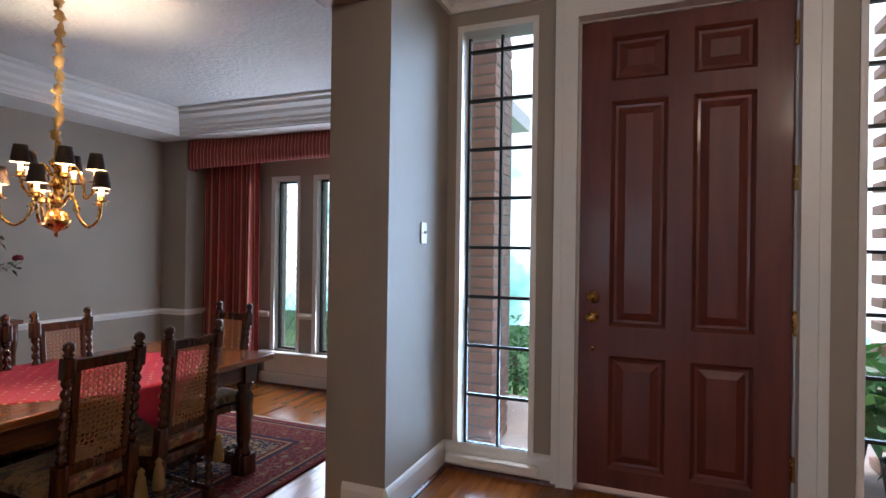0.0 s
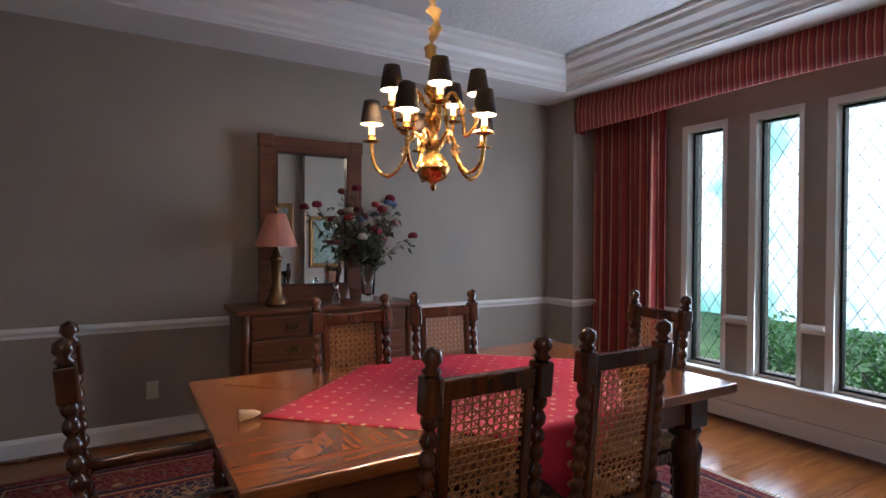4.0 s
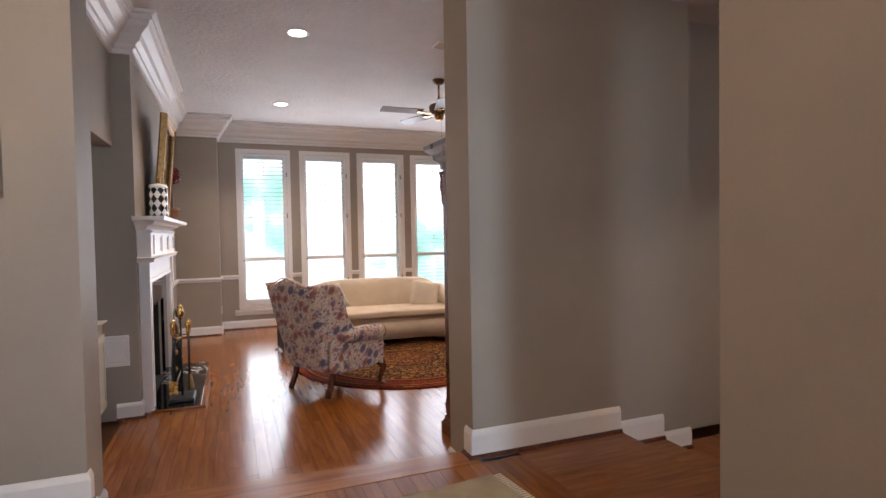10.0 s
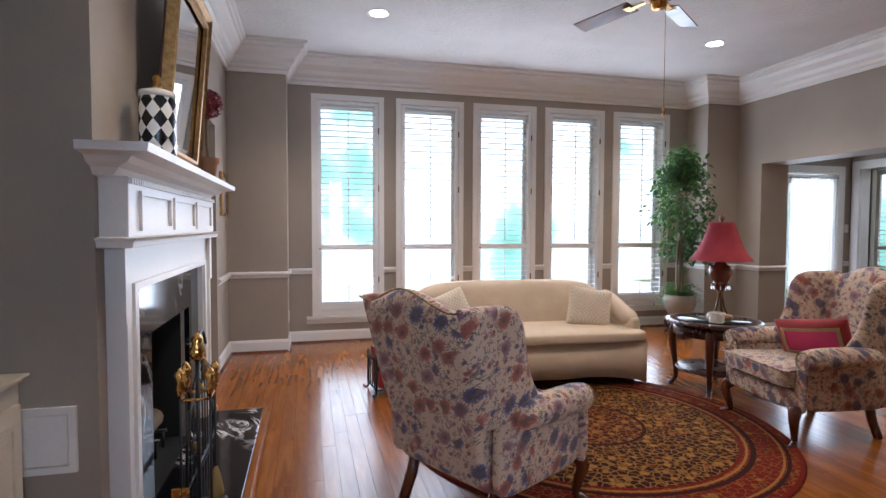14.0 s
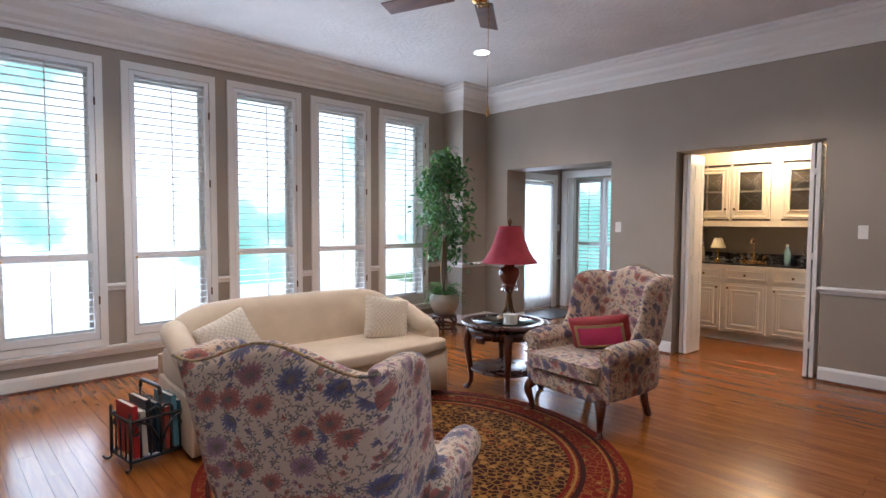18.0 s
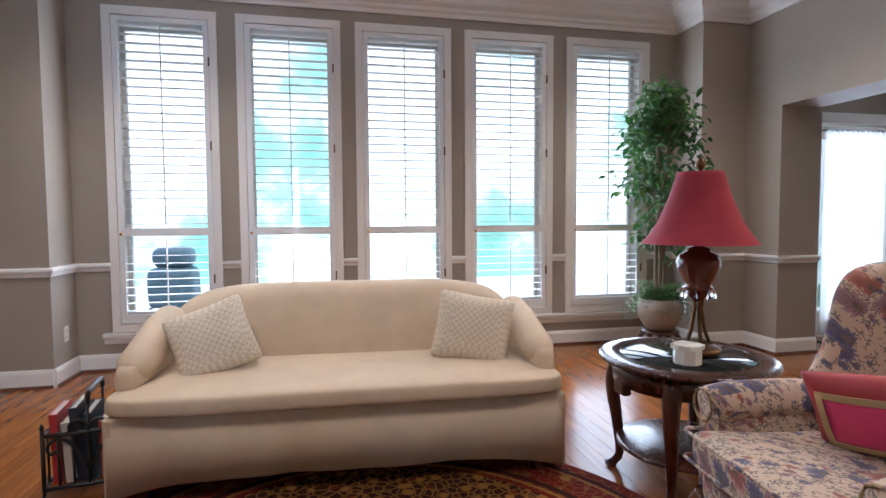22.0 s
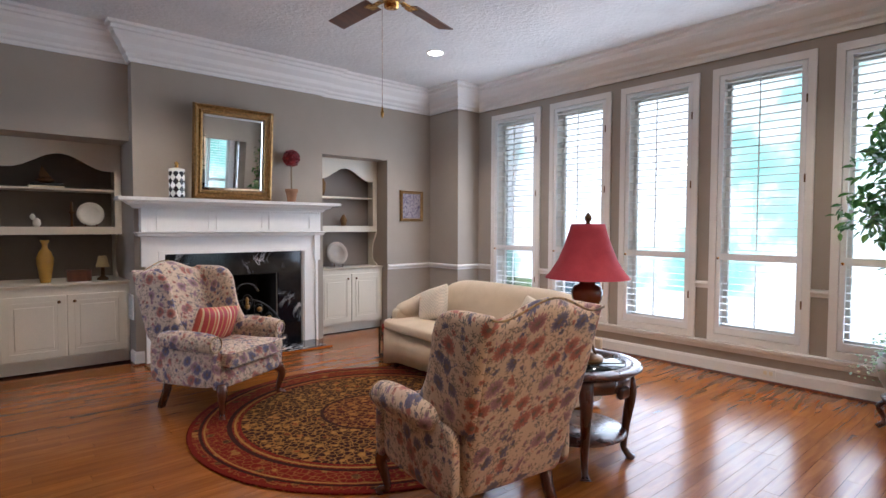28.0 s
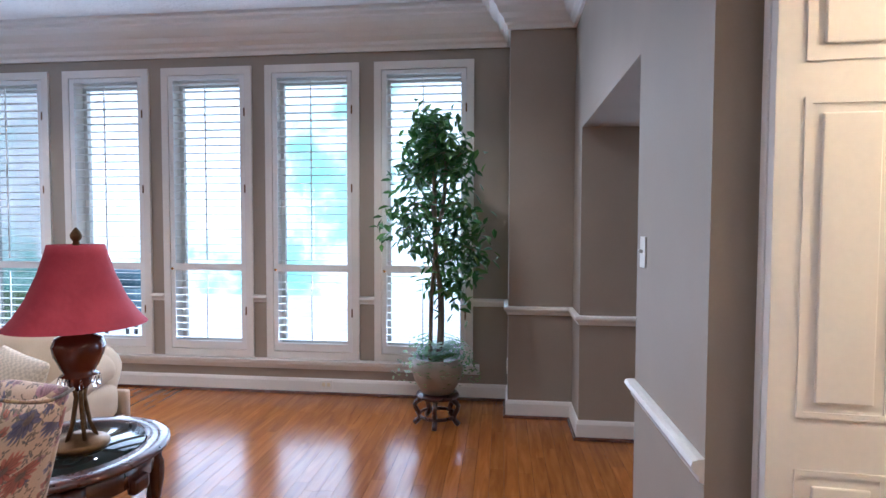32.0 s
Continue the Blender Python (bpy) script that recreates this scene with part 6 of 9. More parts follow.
# armoire
ar = thing("armoire", "tall carved dark cherry armoire with a heavy cornice", "armoire", at(-1.48, -2.425))
hw2 = 0.60
part("body", bbox(-hw2, hw2, -0.55, 0, 0.1, 1.93, 0.006), M_CHERRY, ar)
part("plinth", sweep([(0, 0), (0.03, 0), (0.03, 0.08), (0.012, 0.1), (0.01, 0.13), (0, 0.13)], [(-hw2, 0), (-hw2, -0.55), (hw2, -0.55), (hw2, 0)][::-1]), M_CHERRY, ar)
part("cornice", sweep([(0, 1.88), (0.012, 1.88), (0.016, 1.93), (0.05, 1.955), (0.055, 1.985), (0.10, 2.02), (0.105, 2.05), (0.02, 2.055), (0, 2.05)], [(-hw2, 0), (-hw2, -0.55), (hw2, -0.55), (hw2, 0)][::-1]), M_DARK, ar)
part("top", bbox(-hw2, hw2, -0.55, 0, 2.0, 2.05), M_DARK, ar)
for sx in (-1, 1):
    d = part("door", bbox(min(sx * 0.01, sx * (hw2 - 0.05)), max(sx * 0.01, sx * (hw2 - 0.05)), -0.572, -0.55, 0.16, 1.86, 0.005), M_CHERRY, ar)
    for lo, hi in ((0.24, 0.85), (0.95, 1.76)):
        part("raised_panel", bbox(min(sx * 0.08, sx * (hw2 - 0.13)), max(sx * 0.08, sx * (hw2 - 0.13)), -0.586, -0.571, lo, hi, 0.012), M_CHERRY, d)
    part("handle", tube(curve_pts([(sx * 0.035, -0.574, 1.0), (sx * 0.035, -0.60, 1.04), (sx * 0.035, -0.60, 1.16), (sx * 0.035, -0.574, 1.2)], 4), 0.006, 6), M_BRONZE, d, "ornate dark brass handle")
    part("pilaster", moved(lathe([(0.03, 0.14), (0.034, 0.2), (0.024, 0.25), (0.026, 1.7), (0.034, 1.75), (0.03, 1.86)], 12), pose(sx * (hw2 - 0.03), -0.56, 0)), M_CHERRY, ar, "carved corner column")
    part("carving", moved(lathe([(0.008, 1.62), (0.026, 1.66), (0.022, 1.7), (0.036, 1.76), (0.028, 1.82), (0.04, 1.87)], 10), pose(sx * (hw2 - 0.025), -0.585, 0)), M_DARK, ar, "carved scroll bracket")
part("finial", lathe([(0.05, 2.05), (0.055, 2.07), (0.03, 2.09), (0.04, 2.12), (0.02, 2.15)], 14), M_DARK, ar).location = (0.2, -0.3, 0)

# fireplace
mt = thing("mantel", "white painted mantelpiece with dentils and panelled frieze", "mantel", pose(0, 0, 0), "", "")
MY0, MY1 = -6.17, -4.31
shelf = part("shelf", sweep([(0, 1.50), (0.05, 1.505), (0.07, 1.53), (0.11, 1.545), (0.13, 1.565), (0.20, 1.575), (0.205, 1.605), (0, 1.61)], [(BR, MY0), (BR - 0.02, MY0), (BR - 0.02, MY1), (BR, MY1)]), M_TRIM, mt)
part("shelf_core", bbox(BR - 0.03, BR, MY0, MY1, 1.50, 1.608), M_TRIM, mt)
part("frieze", bbox(BR - 0.10, BR, MY0, MY1, 1.27, 1.505, 0.003), M_TRIM, mt)
part("frieze_bed", sweep([(0, 1.235), (0.03, 1.24), (0.035, 1.262), (0.05, 1.275), (0, 1.28)], [(BR, MY0), (BR - 0.09, MY0), (BR - 0.09, MY1), (BR, MY1)]), M_TRIM, mt)
n = 3
wpan = (MY1 - MY0 - 0.2) / n
for k in range(n):
    a = MY0 + 0.1 + k * wpan
    a0, a1 = a + 0.03, a + wpan - 0.03
    xf = BR - 0.1
    part("frieze_panel", boxes([(xf - 0.012, xf + 0.001, a0, a1, 1.30, 1.318), (xf - 0.012, xf + 0.001, a0, a1, 1.44, 1.458), (xf - 0.012, xf + 0.001, a0, a0 + 0.018, 1.318, 1.44), (xf - 0.012, xf + 0.001, a1 - 0.018, a1, 1.318, 1.44)]), M_TRIM, mt)
dent = mesh_of("dentil", bbox(-0.012, 0.0, -0.008, 0.008, 0, 0.022), M_TRIM)
for k in range(62):
    part_at("dentil", dent, pose(BR - 0.1, MY0 + 0.02 + k * (MY1 - MY0 - 0.04) / 61, 1.478), mt)
for y0, y1, z0 in ((-6.13, -5.96, 0.0), (-4.52, -4.36, 0.0), (-5.96, -4.52, 1.075)):
    part("surround", boxes([(BR - 0.06, BR, y0, y1, z0, 1.24)]), M_TRIM, mt)
part("surround_moulding", boxes([(BR - 0.085, BR - 0.059, -6.17, -6.10, 0.95, 1.24), (BR - 0.085, BR - 0.059, -4.38, -4.31, 0.95, 1.24), (BR - 0.078, BR - 0.059, -6.145, -6.115, 0.0, 0.95), (BR - 0.078, BR - 0.059, -4.375, -4.345, 0.0, 0.95), (BR - 0.075, BR - 0.059, -6.02, -4.46, 1.06, 1.09), (BR - 0.075, BR - 0.059, -6.02, -5.975, 0, 1.06), (BR - 0.075, BR - 0.059, -4.505, -4.46, 0, 1.06)]), M_TRIM, mt)
ms = thing("marble_surround", "black veined marble fireplace surround", "fireplace", pose(0, 0, 0))
part("slab", boxes([(BR - 0.03, BR, -5.955, -5.68, 0.0, 1.073)]), M_MARBLE, ms)
part("slab", boxes([(BR - 0.03, BR, -4.85, -4.525, 0.0, 1.073)]), M_MARBLE, ms)
part("slab", boxes([(BR - 0.03, BR, -5.68, -4.85, 0.82, 1.073)]), M_MARBLE, ms)
for nm, bx in (("firebox_side", (1.25, 1.78, -5.69, -5.67, 0, 0.83)), ("firebox_side", (1.25, 1.78, -4.86, -4.84, 0, 0.83)), ("firebox_back", (1.78, 1.80, -5.69, -4.84, 0, 0.83)), ("firebox_top", (1.25, 1.78, -5.67, -4.86, 0.81, 0.83)), ("firebox_floor", (1.21, 1.78, -5.67, -4.86, 0.0, 0.014))):
    part(nm, boxes([bx]), M_SOOT, ms)
hb = thing("hearth", "black marble hearth slab edged in light wood", "hearth", pose(0, 0, 0))
part("slab", bbox(0.80, BR - 0.031, -6.08, -4.36, 0.001, 0.022, 0.004), M_MARBLE, hb)
part("border", boxes([(0.765, 0.80, -6.115, -4.325, 0.001, 0.02), (0.80, BR - 0.06, -6.115, -6.08, 0.001, 0.02), (0.80, BR - 0.06, -4.36, -4.325, 0.001, 0.02)]), M_OAK, hb, "light oak border strip")
fs_ = thing("fire_screen", "black iron scrollwork fire screen with gilt medallions", "fire screen", at(1.06, -5.27, 0.023))
part("rim", tube(curve_pts([(0, -0.40, 0.0), (0, -0.39, 0.22), (0, -0.30, 0.38), (0, -0.16, 0.50), (0, 0, 0.545), (0, 0.16, 0.50), (0, 0.30, 0.38), (0, 0.39, 0.22), (0, 0.40, 0.0)], 4), 0.009, 6), M_BLACK, fs_)
part("base_bar", tube([(0, -0.40, 0.012), (0, 0.40, 0.012)], 0.009, 6), M_BLACK, fs_)
part("crest", tube(curve_pts([(0, -0.13, 0.62), (0, -0.10, 0.66), (0, -0.06, 0.70), (0, 0, 0.715), (0, 0.06, 0.70), (0, 0.10, 0.66), (0, 0.13, 0.62), (0, 0.11, 0.595), (0, 0.085, 0.615)], 4), 0.008, 6), M_BLACK, fs_)
for k in range(9):
    y = -0.32 + 0.08 * k
    part("bar", tube([(0, y, 0.012), (0, y, 0.545 - 1.2 * y * y * 1.35)], 0.004, 5), M_BLACK, fs_)
for k in range(7):
    a = math.pi * (k + 0.5) / 7
    cy, cz, r = -0.30 * math.cos(a), 0.10 + 0.37 * math.sin(a), 0.062
    part("scroll", tube([(-0.012, cy + r * (1 - q / 16) * math.cos(q * 0.6), cz + r * (1 - q / 16) * math.sin(q * 0.6)) for q in range(14)], 0.006, 5), M_BLACK, fs_)
    part("gilt_medallion", moved(lathe([(0.002, -0.012), (0.02, -0.01), (0.03, 0.0), (0.022, 0.008), (0.03, 0.014), (0.012, 0.022), (0.002, 0.024)], 7), pose(-0.012, cy, cz, 0, -90, 0)), M_GILT, fs_)
part("centre_oval", tube([(-0.01, 0.05 * math.cos(q * 0.39), 0.52 + 0.075 * math.sin(q * 0.39)) for q in range(16)], 0.007, 5, True), M_BLACK, fs_)
part("gilt_leaf", moved(lathe([(0.002, -0.05), (0.022, -0.02), (0.014, 0.0), (0.024, 0.02), (0.003, 0.055)], 8), pose(-0.012, 0, 0.52)), M_GILT, fs_)
ft = thing("fire_tools", "brass and iron fireplace tool set on a stand", "fire tools", at(0.96, -4.62, 0.023))
part("base", bbox(-0.10, 0.10, -0.13, 0.13, 0, 0.03, 0.01), M_BLACK, ft)
part("stem", tube([(0, 0, 0.03), (0, 0, 0.72)], 0.009, 8), M_BLACK, ft)
part("rack", tube([(-0.06, -0.06, 0.55), (0.06, -0.06, 0.55), (0.06, 0.06, 0.55), (-0.06, 0.06, 0.55)], 0.006, 6, True), M_BRASS, ft)
part("knob", lathe([(0.01, 0.70), (0.03, 0.72), (0.036, 0.75), (0.02, 0.78), (0.026, 0.80), (0.004, 0.83)], 14), M_BRASS, ft)
for dx, dy in ((-0.06, -0.06), (0.06, -0.06), (0.06, 0.06), (-0.06, 0.06)):
    tl = part("tool", tube([(dx, dy, 0.09), (dx, dy, 0.58)], 0.006, 6), M_BLACK, ft)
    part("tool_handle", moved(lathe([(0.008, 0.56), (0.018, 0.60), (0.012, 0.63), (0.022, 0.66), (0.004, 0.69)], 10), pose(dx, dy, 0)), M_BRASS, tl)
part("brush", moved(lathe([(0.03, 0.06), (0.035, 0.08), (0.02, 0.16), (0.008, 0.2)], 12), pose(-0.06, -0.06, 0)), M_TASSEL, ft)
part("shovel", bbox(0.03, 0.10, 0.055, 0.065, 0.05, 0.17, 0.003), M_BRASS, ft)
gr = thing("log_grate", "black fire grate with logs in the firebox", "grate", at(1.46, -5.26, 0.015))
for k in range(4):
    part("bar", tube([(-0.16, -0.25 + 0.166 * k, 0.1), (0.16, -0.25 + 0.166 * k, 0.1)], 0.01, 6), M_BLACK, gr)
    part("leg", tube([(-0.14, -0.25 + 0.166 * k, 0), (-0.14, -0.25 + 0.166 * k, 0.1)], 0.01, 6), M_BLACK, gr)
for k, (x, z) in enumerate(((-0.08, 0.165), (0.07, 0.165), (0.0, 0.27))):
    part("log", tube([(x, -0.3, z), (x + 0.01, 0, z), (x, 0.3, z)], 0.055, 10), M_BARK, gr)

# on the mantel shelf: z = 1.61
wm = thing("wall_mirror", "gilt framed mirror leaning on the mantel", "mirror", pose(1.15, -5.17, 1.611, 0, -5, 0))


def picture_frame(th, w, h, prof_w, depth, mat, y=0.0):
    """A moulded frame round a w x h opening, built in the local y-z plane facing -x."""
    bm = bmesh.new()
    steps = [(0.0, 0.35), (0.12, 0.75), (0.3, 0.8), (0.42, 0.45), (0.6, 0.55), (0.78, 1.0), (0.92, 0.9), (1.0, 0.0)]
    rings = []
    for u, d in steps:
        o = u * prof_w
        rings.append([bm.verts.new((-d * depth, sy * (w / 2 + o), sz * (h / 2 + o) + h / 2 + prof_w)) for sy, sz in ((-1, -1), (1, -1), (1, 1), (-1, 1))])
    for a, b in zip(rings, rings[1:]):
        for i in range(4):
            bm.faces.new((a[i], a[(i + 1) % 4], b[(i + 1) % 4], b[i]))
    bmesh.ops.recalc_face_normals(bm, faces=bm.faces)
    part("frame", bm, mat, th)
    part("backing", bbox(0.0, 0.012, -w / 2 - prof_w + 0.004, w / 2 + prof_w - 0.004, 0.004, h + 2 * prof_w - 0.004), M_DARK, th)


picture_frame(wm, 0.62, 0.75, 0.095, 0.05, M_GILT)
bm = bmesh.new()
r0 = [bm.verts.new((-0.008, sy * 0.31, 0.47 + sz * 0.375)) for sy, sz in ((-1, -1), (1, -1), (1, 1), (-1, 1))]
r1 = [bm.verts.new((-0.013, sy * 0.285, 0.47 + sz * 0.35)) for sy, sz in ((-1, -1), (1, -1), (1, 1), (-1, 1))]
for i in range(4):
    bm.faces.new((r0[i], r1[i], r1[(i + 1) % 4], r0[(i + 1) % 4]))
bm.faces.new(r1[::-1])
bmesh.ops.recalc_face_normals(bm, faces=bm.faces)
part("mirror_glass", bm, M_MIRROR, wm)

M_HARLEQUIN, _t, _b = nodes_of("black_white_harlequin")
_c = _t.nodes.new("ShaderNodeTexCoord")
_s = _t.nodes.new("ShaderNodeSeparateXYZ")
_t.links.new(_c.outputs["Object"], _s.inputs[0])
_ang = math_node(_t, "ARCTAN2", _s.outputs[1], _s.outputs[0])
_u = math_node(_t, "MULTIPLY", _ang, 8 / (2 * math.pi))
_w = math_node(_t, "MULTIPLY", _s.outputs[2], 13.0)
_p = math_node(_t, "FLOOR", math_node(_t, "ADD", _u, _w))
_q = math_node(_t, "FLOOR", math_node(_t, "SUBTRACT", _u, _w))
_par = math_node(_t, "MODULO", math_node(_t, "ABSOLUTE", math_node(_t, "ADD", _p, _q)), 2.0)
_t.links.new(mix(_t, (0.012, 0.012, 0.015), (0.75, 0.73, 0.68), _par), _b.inputs["Base Color"])
_b.inputs["Roughness"].default_value = 0.2
jar = thing("ginger_jar", "black and white harlequin lidded jar on the mantel", "jar", at(1.10, -4.62, 1.611))
part("body", lathe([(0.068, 0), (0.072, 0.01), (0.072, 0.235), (0.068, 0.25)], 32), M_HARLEQUIN, jar)
lid = part("lid", lathe([(0.07, 0.251), (0.074, 0.256), (0.07, 0.275), (0.03, 0.287)], 28), M_WHITE, jar)
part("knob", lathe([(0.012, 0.287), (0.02, 0.30), (0.012, 0.312), (0.022, 0.33), (0.004, 0.35)], 12), M_BRASS, lid)
tp = thing("topiary", "red rose ball topiary in a terracotta pot", "topiary", at(1.10, -5.80, 1.611))
part("pot", lathe([(0.045, 0), (0.06, 0.10), (0.07, 0.105), (0.07, 0.14), (0.06, 0.14), (0.055, 0.125), (0.001, 0.12)], 20, False), M_TERRA, tp)
part("stem", tube([(0, 0, 0.12), (0.004, 0, 0.3), (0, 0, 0.42)], 0.009, 7), M_BARK, tp)
vs, fs = [], []
rng = np.random.RandomState(11)
for k in range(420):
    d = rng.normal(size=3)
    d /= np.linalg.norm(d)
    p = Vector(d) * 0.088 * rng.uniform(0.9, 1.03) + Vector((0, 0, 0.48))
    e = Vector(d).to_track_quat("Z", "Y").to_matrix() @ Euler((rng.uniform(-0.7, 0.7), rng.uniform(-0.7, 0.7), rng.uniform(0, 6))).to_matrix()
    k0 = len(vs)
    for x, y in ((-0.011, -0.008), (0.011, -0.008), (0.012, 0.009), (-0.01, 0.01)):
        vs.append(p + e @ Vector((x, y, 0.003)))
    fs.append((k0, k0 + 1, k0 + 2, k0 + 3))
me = bpy.data.meshes.new("petals")
me.from_pydata(vs, [], fs)
me.materials.append(leaf_material("red_petals", [(0.12, 0.01, 0.015), (0.2, 0.015, 0.025), (0.28, 0.03, 0.04)]))
o = new("petals", me)
o.parent = tp
part("core", lathe([(0.002, 0.40), (0.05, 0.415), (0.08, 0.48), (0.05, 0.545), (0.002, 0.56)], 16, False), bpy.data.materials["red_petals"], tp)


def painting(name, m, w, h, pw, label, cols, frame_mat, mat_border=0.0):
    """A framed picture; local -x is its face, base at z = 0."""
    th = thing(name, label, "picture", m)
    picture_frame(th, w, h, pw, 0.03, frame_mat)
    mm, t, b = nodes_of(name + "_canvas")
    v = coords(t)
    n = noise_tex(t, v, 4.5 / min(w, h), 5, 0.7, 1.2)
    t.links.new(ramp(t, n, [(0.25 + 0.5 * i / (len(cols) - 1), c) for i, c in enumerate(cols)]), b.inputs["Base Color"])
    b.inputs["Roughness"].default_value = 0.5
    z0 = pw
    if mat_border:
        part("mount", boxes([(-0.006, -0.001, -w / 2, w / 2, z0, z0 + h)]), M_WHITE, th)
    part("canvas", boxes([(-0.010, -0.0065, -w / 2 + mat_border, w / 2 - mat_border, z0 + mat_border, z0 + h - mat_border)]), mm, th)
    return th


painting("framed_picture", pose(RW2, -7.60, 1.41), 0.30, 0.33, 0.04, "small dark framed village picture on the wall", [(0.02, 0.02, 0.05), (0.12, 0.09, 0.15), (0.36, 0.31, 0.31), (0.03, 0.025, 0.08), (0.45, 0.38, 0.36)], M_GILT)
painting("dining_picture", pose(-1.172, 3.25, 0.95), 0.38, 0.60, 0.055, "gold framed green landscape painting on the dining wall", [(0.02, 0.05, 0.02), (0.06, 0.12, 0.04), (0.3, 0.34, 0.3), (0.04, 0.08, 0.05), (0.2, 0.25, 0.32)], M_GILT)
painting("gold_framed_picture", pose(LW, -2.96, 1.43), 0.14, 0.27, 0.03, "small gold framed picture on the wall", [(0.35, 0.3, 0.22), (0.5, 0.45, 0.35), (0.2, 0.18, 0.16)], M_GILT)
painting("foyer_picture", pose(1.745, -2.33, 1.62, 0, 0, -90), 0.46, 0.42, 0.06, "silver framed picture with a cream mount", [(0.5, 0.42, 0.32), (0.1, 0.1, 0.22), (0.55, 0.45, 0.35), (0.12, 0.1, 0.18)], metal("pewter_frame", (0.4, 0.36, 0.3), 0.4), 0.09)

# built-in cabinets
def raised_door(th, y0, y1, z0, z1, x, mat, name="door"):
    """A cabinet door with a raised panel on the plane x, facing -x."""
    d = part(name, bbox(x - 0.02, x, y0, y1, z0, z1, 0.003), mat, th)
    i = 0.055
    part("panel_moulding", boxes([(x - 0.028, x - 0.019, y0 + i, y1 - i, z0 + i, z0 + i + 0.014), (x - 0.028, x - 0.019, y0 + i, y1 - i, z1 - i - 0.014, z1 - i), (x - 0.028, x - 0.019, y0 + i, y0 + i + 0.014, z0 + i + 0.014, z1 - i - 0.014), (x - 0.028, x - 0.019, y1 - i - 0.014, y1 - i, z0 + i + 0.014, z1 - i - 0.014)]), mat, d)
    part("raised_panel", bbox(x - 0.026, x - 0.019, y0 + i + 0.04, y1 - i - 0.04, z0 + i + 0.04, z1 - i - 0.04, 0.005), mat, d)
    return d


def knob_on(d, x, y, z):
    part("knob", moved(lathe([(0.006, 0), (0.006, 0.012), (0.014, 0.018), (0.015, 0.024), (0.006, 0.03)], 12), pose(x - 0.02, y, z, 0, -90, 0)), M_BRONZE, d)


def niche_cabinet(y0, y1, x, ctop, zdo, zu0, zut, label, depth, back):
    """Base cabinet, counter, curved brackets, hutch with an arched front; face on the plane x."""
    th = thing("built_in_cabinet", label, "cabinet", pose(0, 0, 0), "built-in cabinets")
    xb = x + depth
    part("carcass", boxes([(x, xb, y0, y1, 0.1, ctop - 0.03)]), M_CREAM, th)
    part("toe_kick", boxes([(x + 0.05, xb, y0, y1, 0.0, 0.1)]), M_CREAM, th)
    ym = (y0 + y1) / 2
    for a, b, ky in ((y0 + 0.03, ym - 0.004, ym - 0.06), (ym + 0.004, y1 - 0.03, ym + 0.06)):
        d = raised_door(th, a, b, 0.13, zdo, x, M_CREAM)
        knob_on(d, x, ky, zdo - 0.06)
    part("counter", sweep([(0, ctop - 0.03), (0.012, ctop - 0.028), (0.02, ctop - 0.012), (0.036, ctop - 0.008), (0.036, ctop), (-depth, ctop), (-depth, ctop - 0.03)], [(x, y0), (x, y1)]), M_CREAM, th)
    # hutch
    xh = x + back
    ft = 0.02
    part("hutch_side", boxes([(xh + ft, xb, y0, y0 + 0.02, zu0, zut)]), M_CREAM, th)
    part("hutch_side", boxes([(xh + ft, xb, y1 - 0.02, y1, zu0, zut)]), M_CREAM, th)
    part("hutch_bottom", boxes([(xh + ft, xb, y0 + 0.02, y1 - 0.02, zu0, zu0 + 0.03)]), M_CREAM, th)
    part("shelf", boxes([(xh + 0.04, xb - 0.002, y0 + 0.02, y1 - 0.02, zu0 + 0.40, zu0 + 0.42)]), M_CREAM, th)
    part("hutch_back", boxes([(xb - 0.012, xb - 0.002, y0 + 0.02, y1 - 0.02, ctop, zut)]), M_HUTCH, th)
    part("hutch_rail", boxes([(xh, xh + ft, y0, y1, zu0 - 0.03, zu0 + 0.045)]), M_CREAM, th)
    part("hutch_stile", boxes([(xh, xh + ft, y0, y0 + 0.06, zu0 + 0.045, zut)]), M_CREAM, th)
    part("hutch_stile", boxes([(xh, xh + ft, y1 - 0.06, y1, zu0 + 0.045, zut)]), M_CREAM, th)
    n = 24
    pts = []
    for k in range(n + 1):
        u = -1 + 2 * k / n
        yv = ym + u * (y1 - y0 - 0.12) / 2
        pts.append((yv, zut - 0.27 + 0.15 * (0.5 + 0.5 * math.cos(math.pi * min(1, abs(u) * 1.15)))))
    pts += [(y1 - 0.06, zut), (y0 + 0.06, zut)]
    part("arched_valance", moved(extrude_outline(pts, ft, "X"), pose(xh + ft / 2, 0, 0)), M_CREAM, th)
    for yy in (y0 + 0.011, y1 - 0.011):
        br = [(0.0, zu0 - 0.03), (0.20, zu0 - 0.03), (0.17, zu0 - 0.10), (0.10, zu0 - 0.2), (0.09, ctop + 0.12), (0.12, ctop + 0.06), (0.20, ctop + 0.02), (0.20, ctop), (0.0, ctop)]
        part("bracket", moved(extrude_outline([(-a + 0.0, z) for a, z in br], 0.02, "Y"), pose(xb - 0.013, yy, 0)), M_CREAM, th)
    return th


niche_cabinet(BY1 + 0.003, -3.243, LW + 0.11, 0.80, 0.70, 1.28, 2.148, "cream built-in cabinet with arched open shelves", 0.73, 0.29)
niche_cabinet(N2B + 0.003, N2A - 0.003, RW2 + 0.12, 0.82, 0.74, 1.30, 2.198, "cream built-in cabinet beside the fireplace", 0.32, 0.12)


def vase(name, m, prof, mat, label, cat="vase", seg=24):
    th = thing(name, label, cat, m)
    part("body", lathe(prof, seg, True), mat, th)
    return th


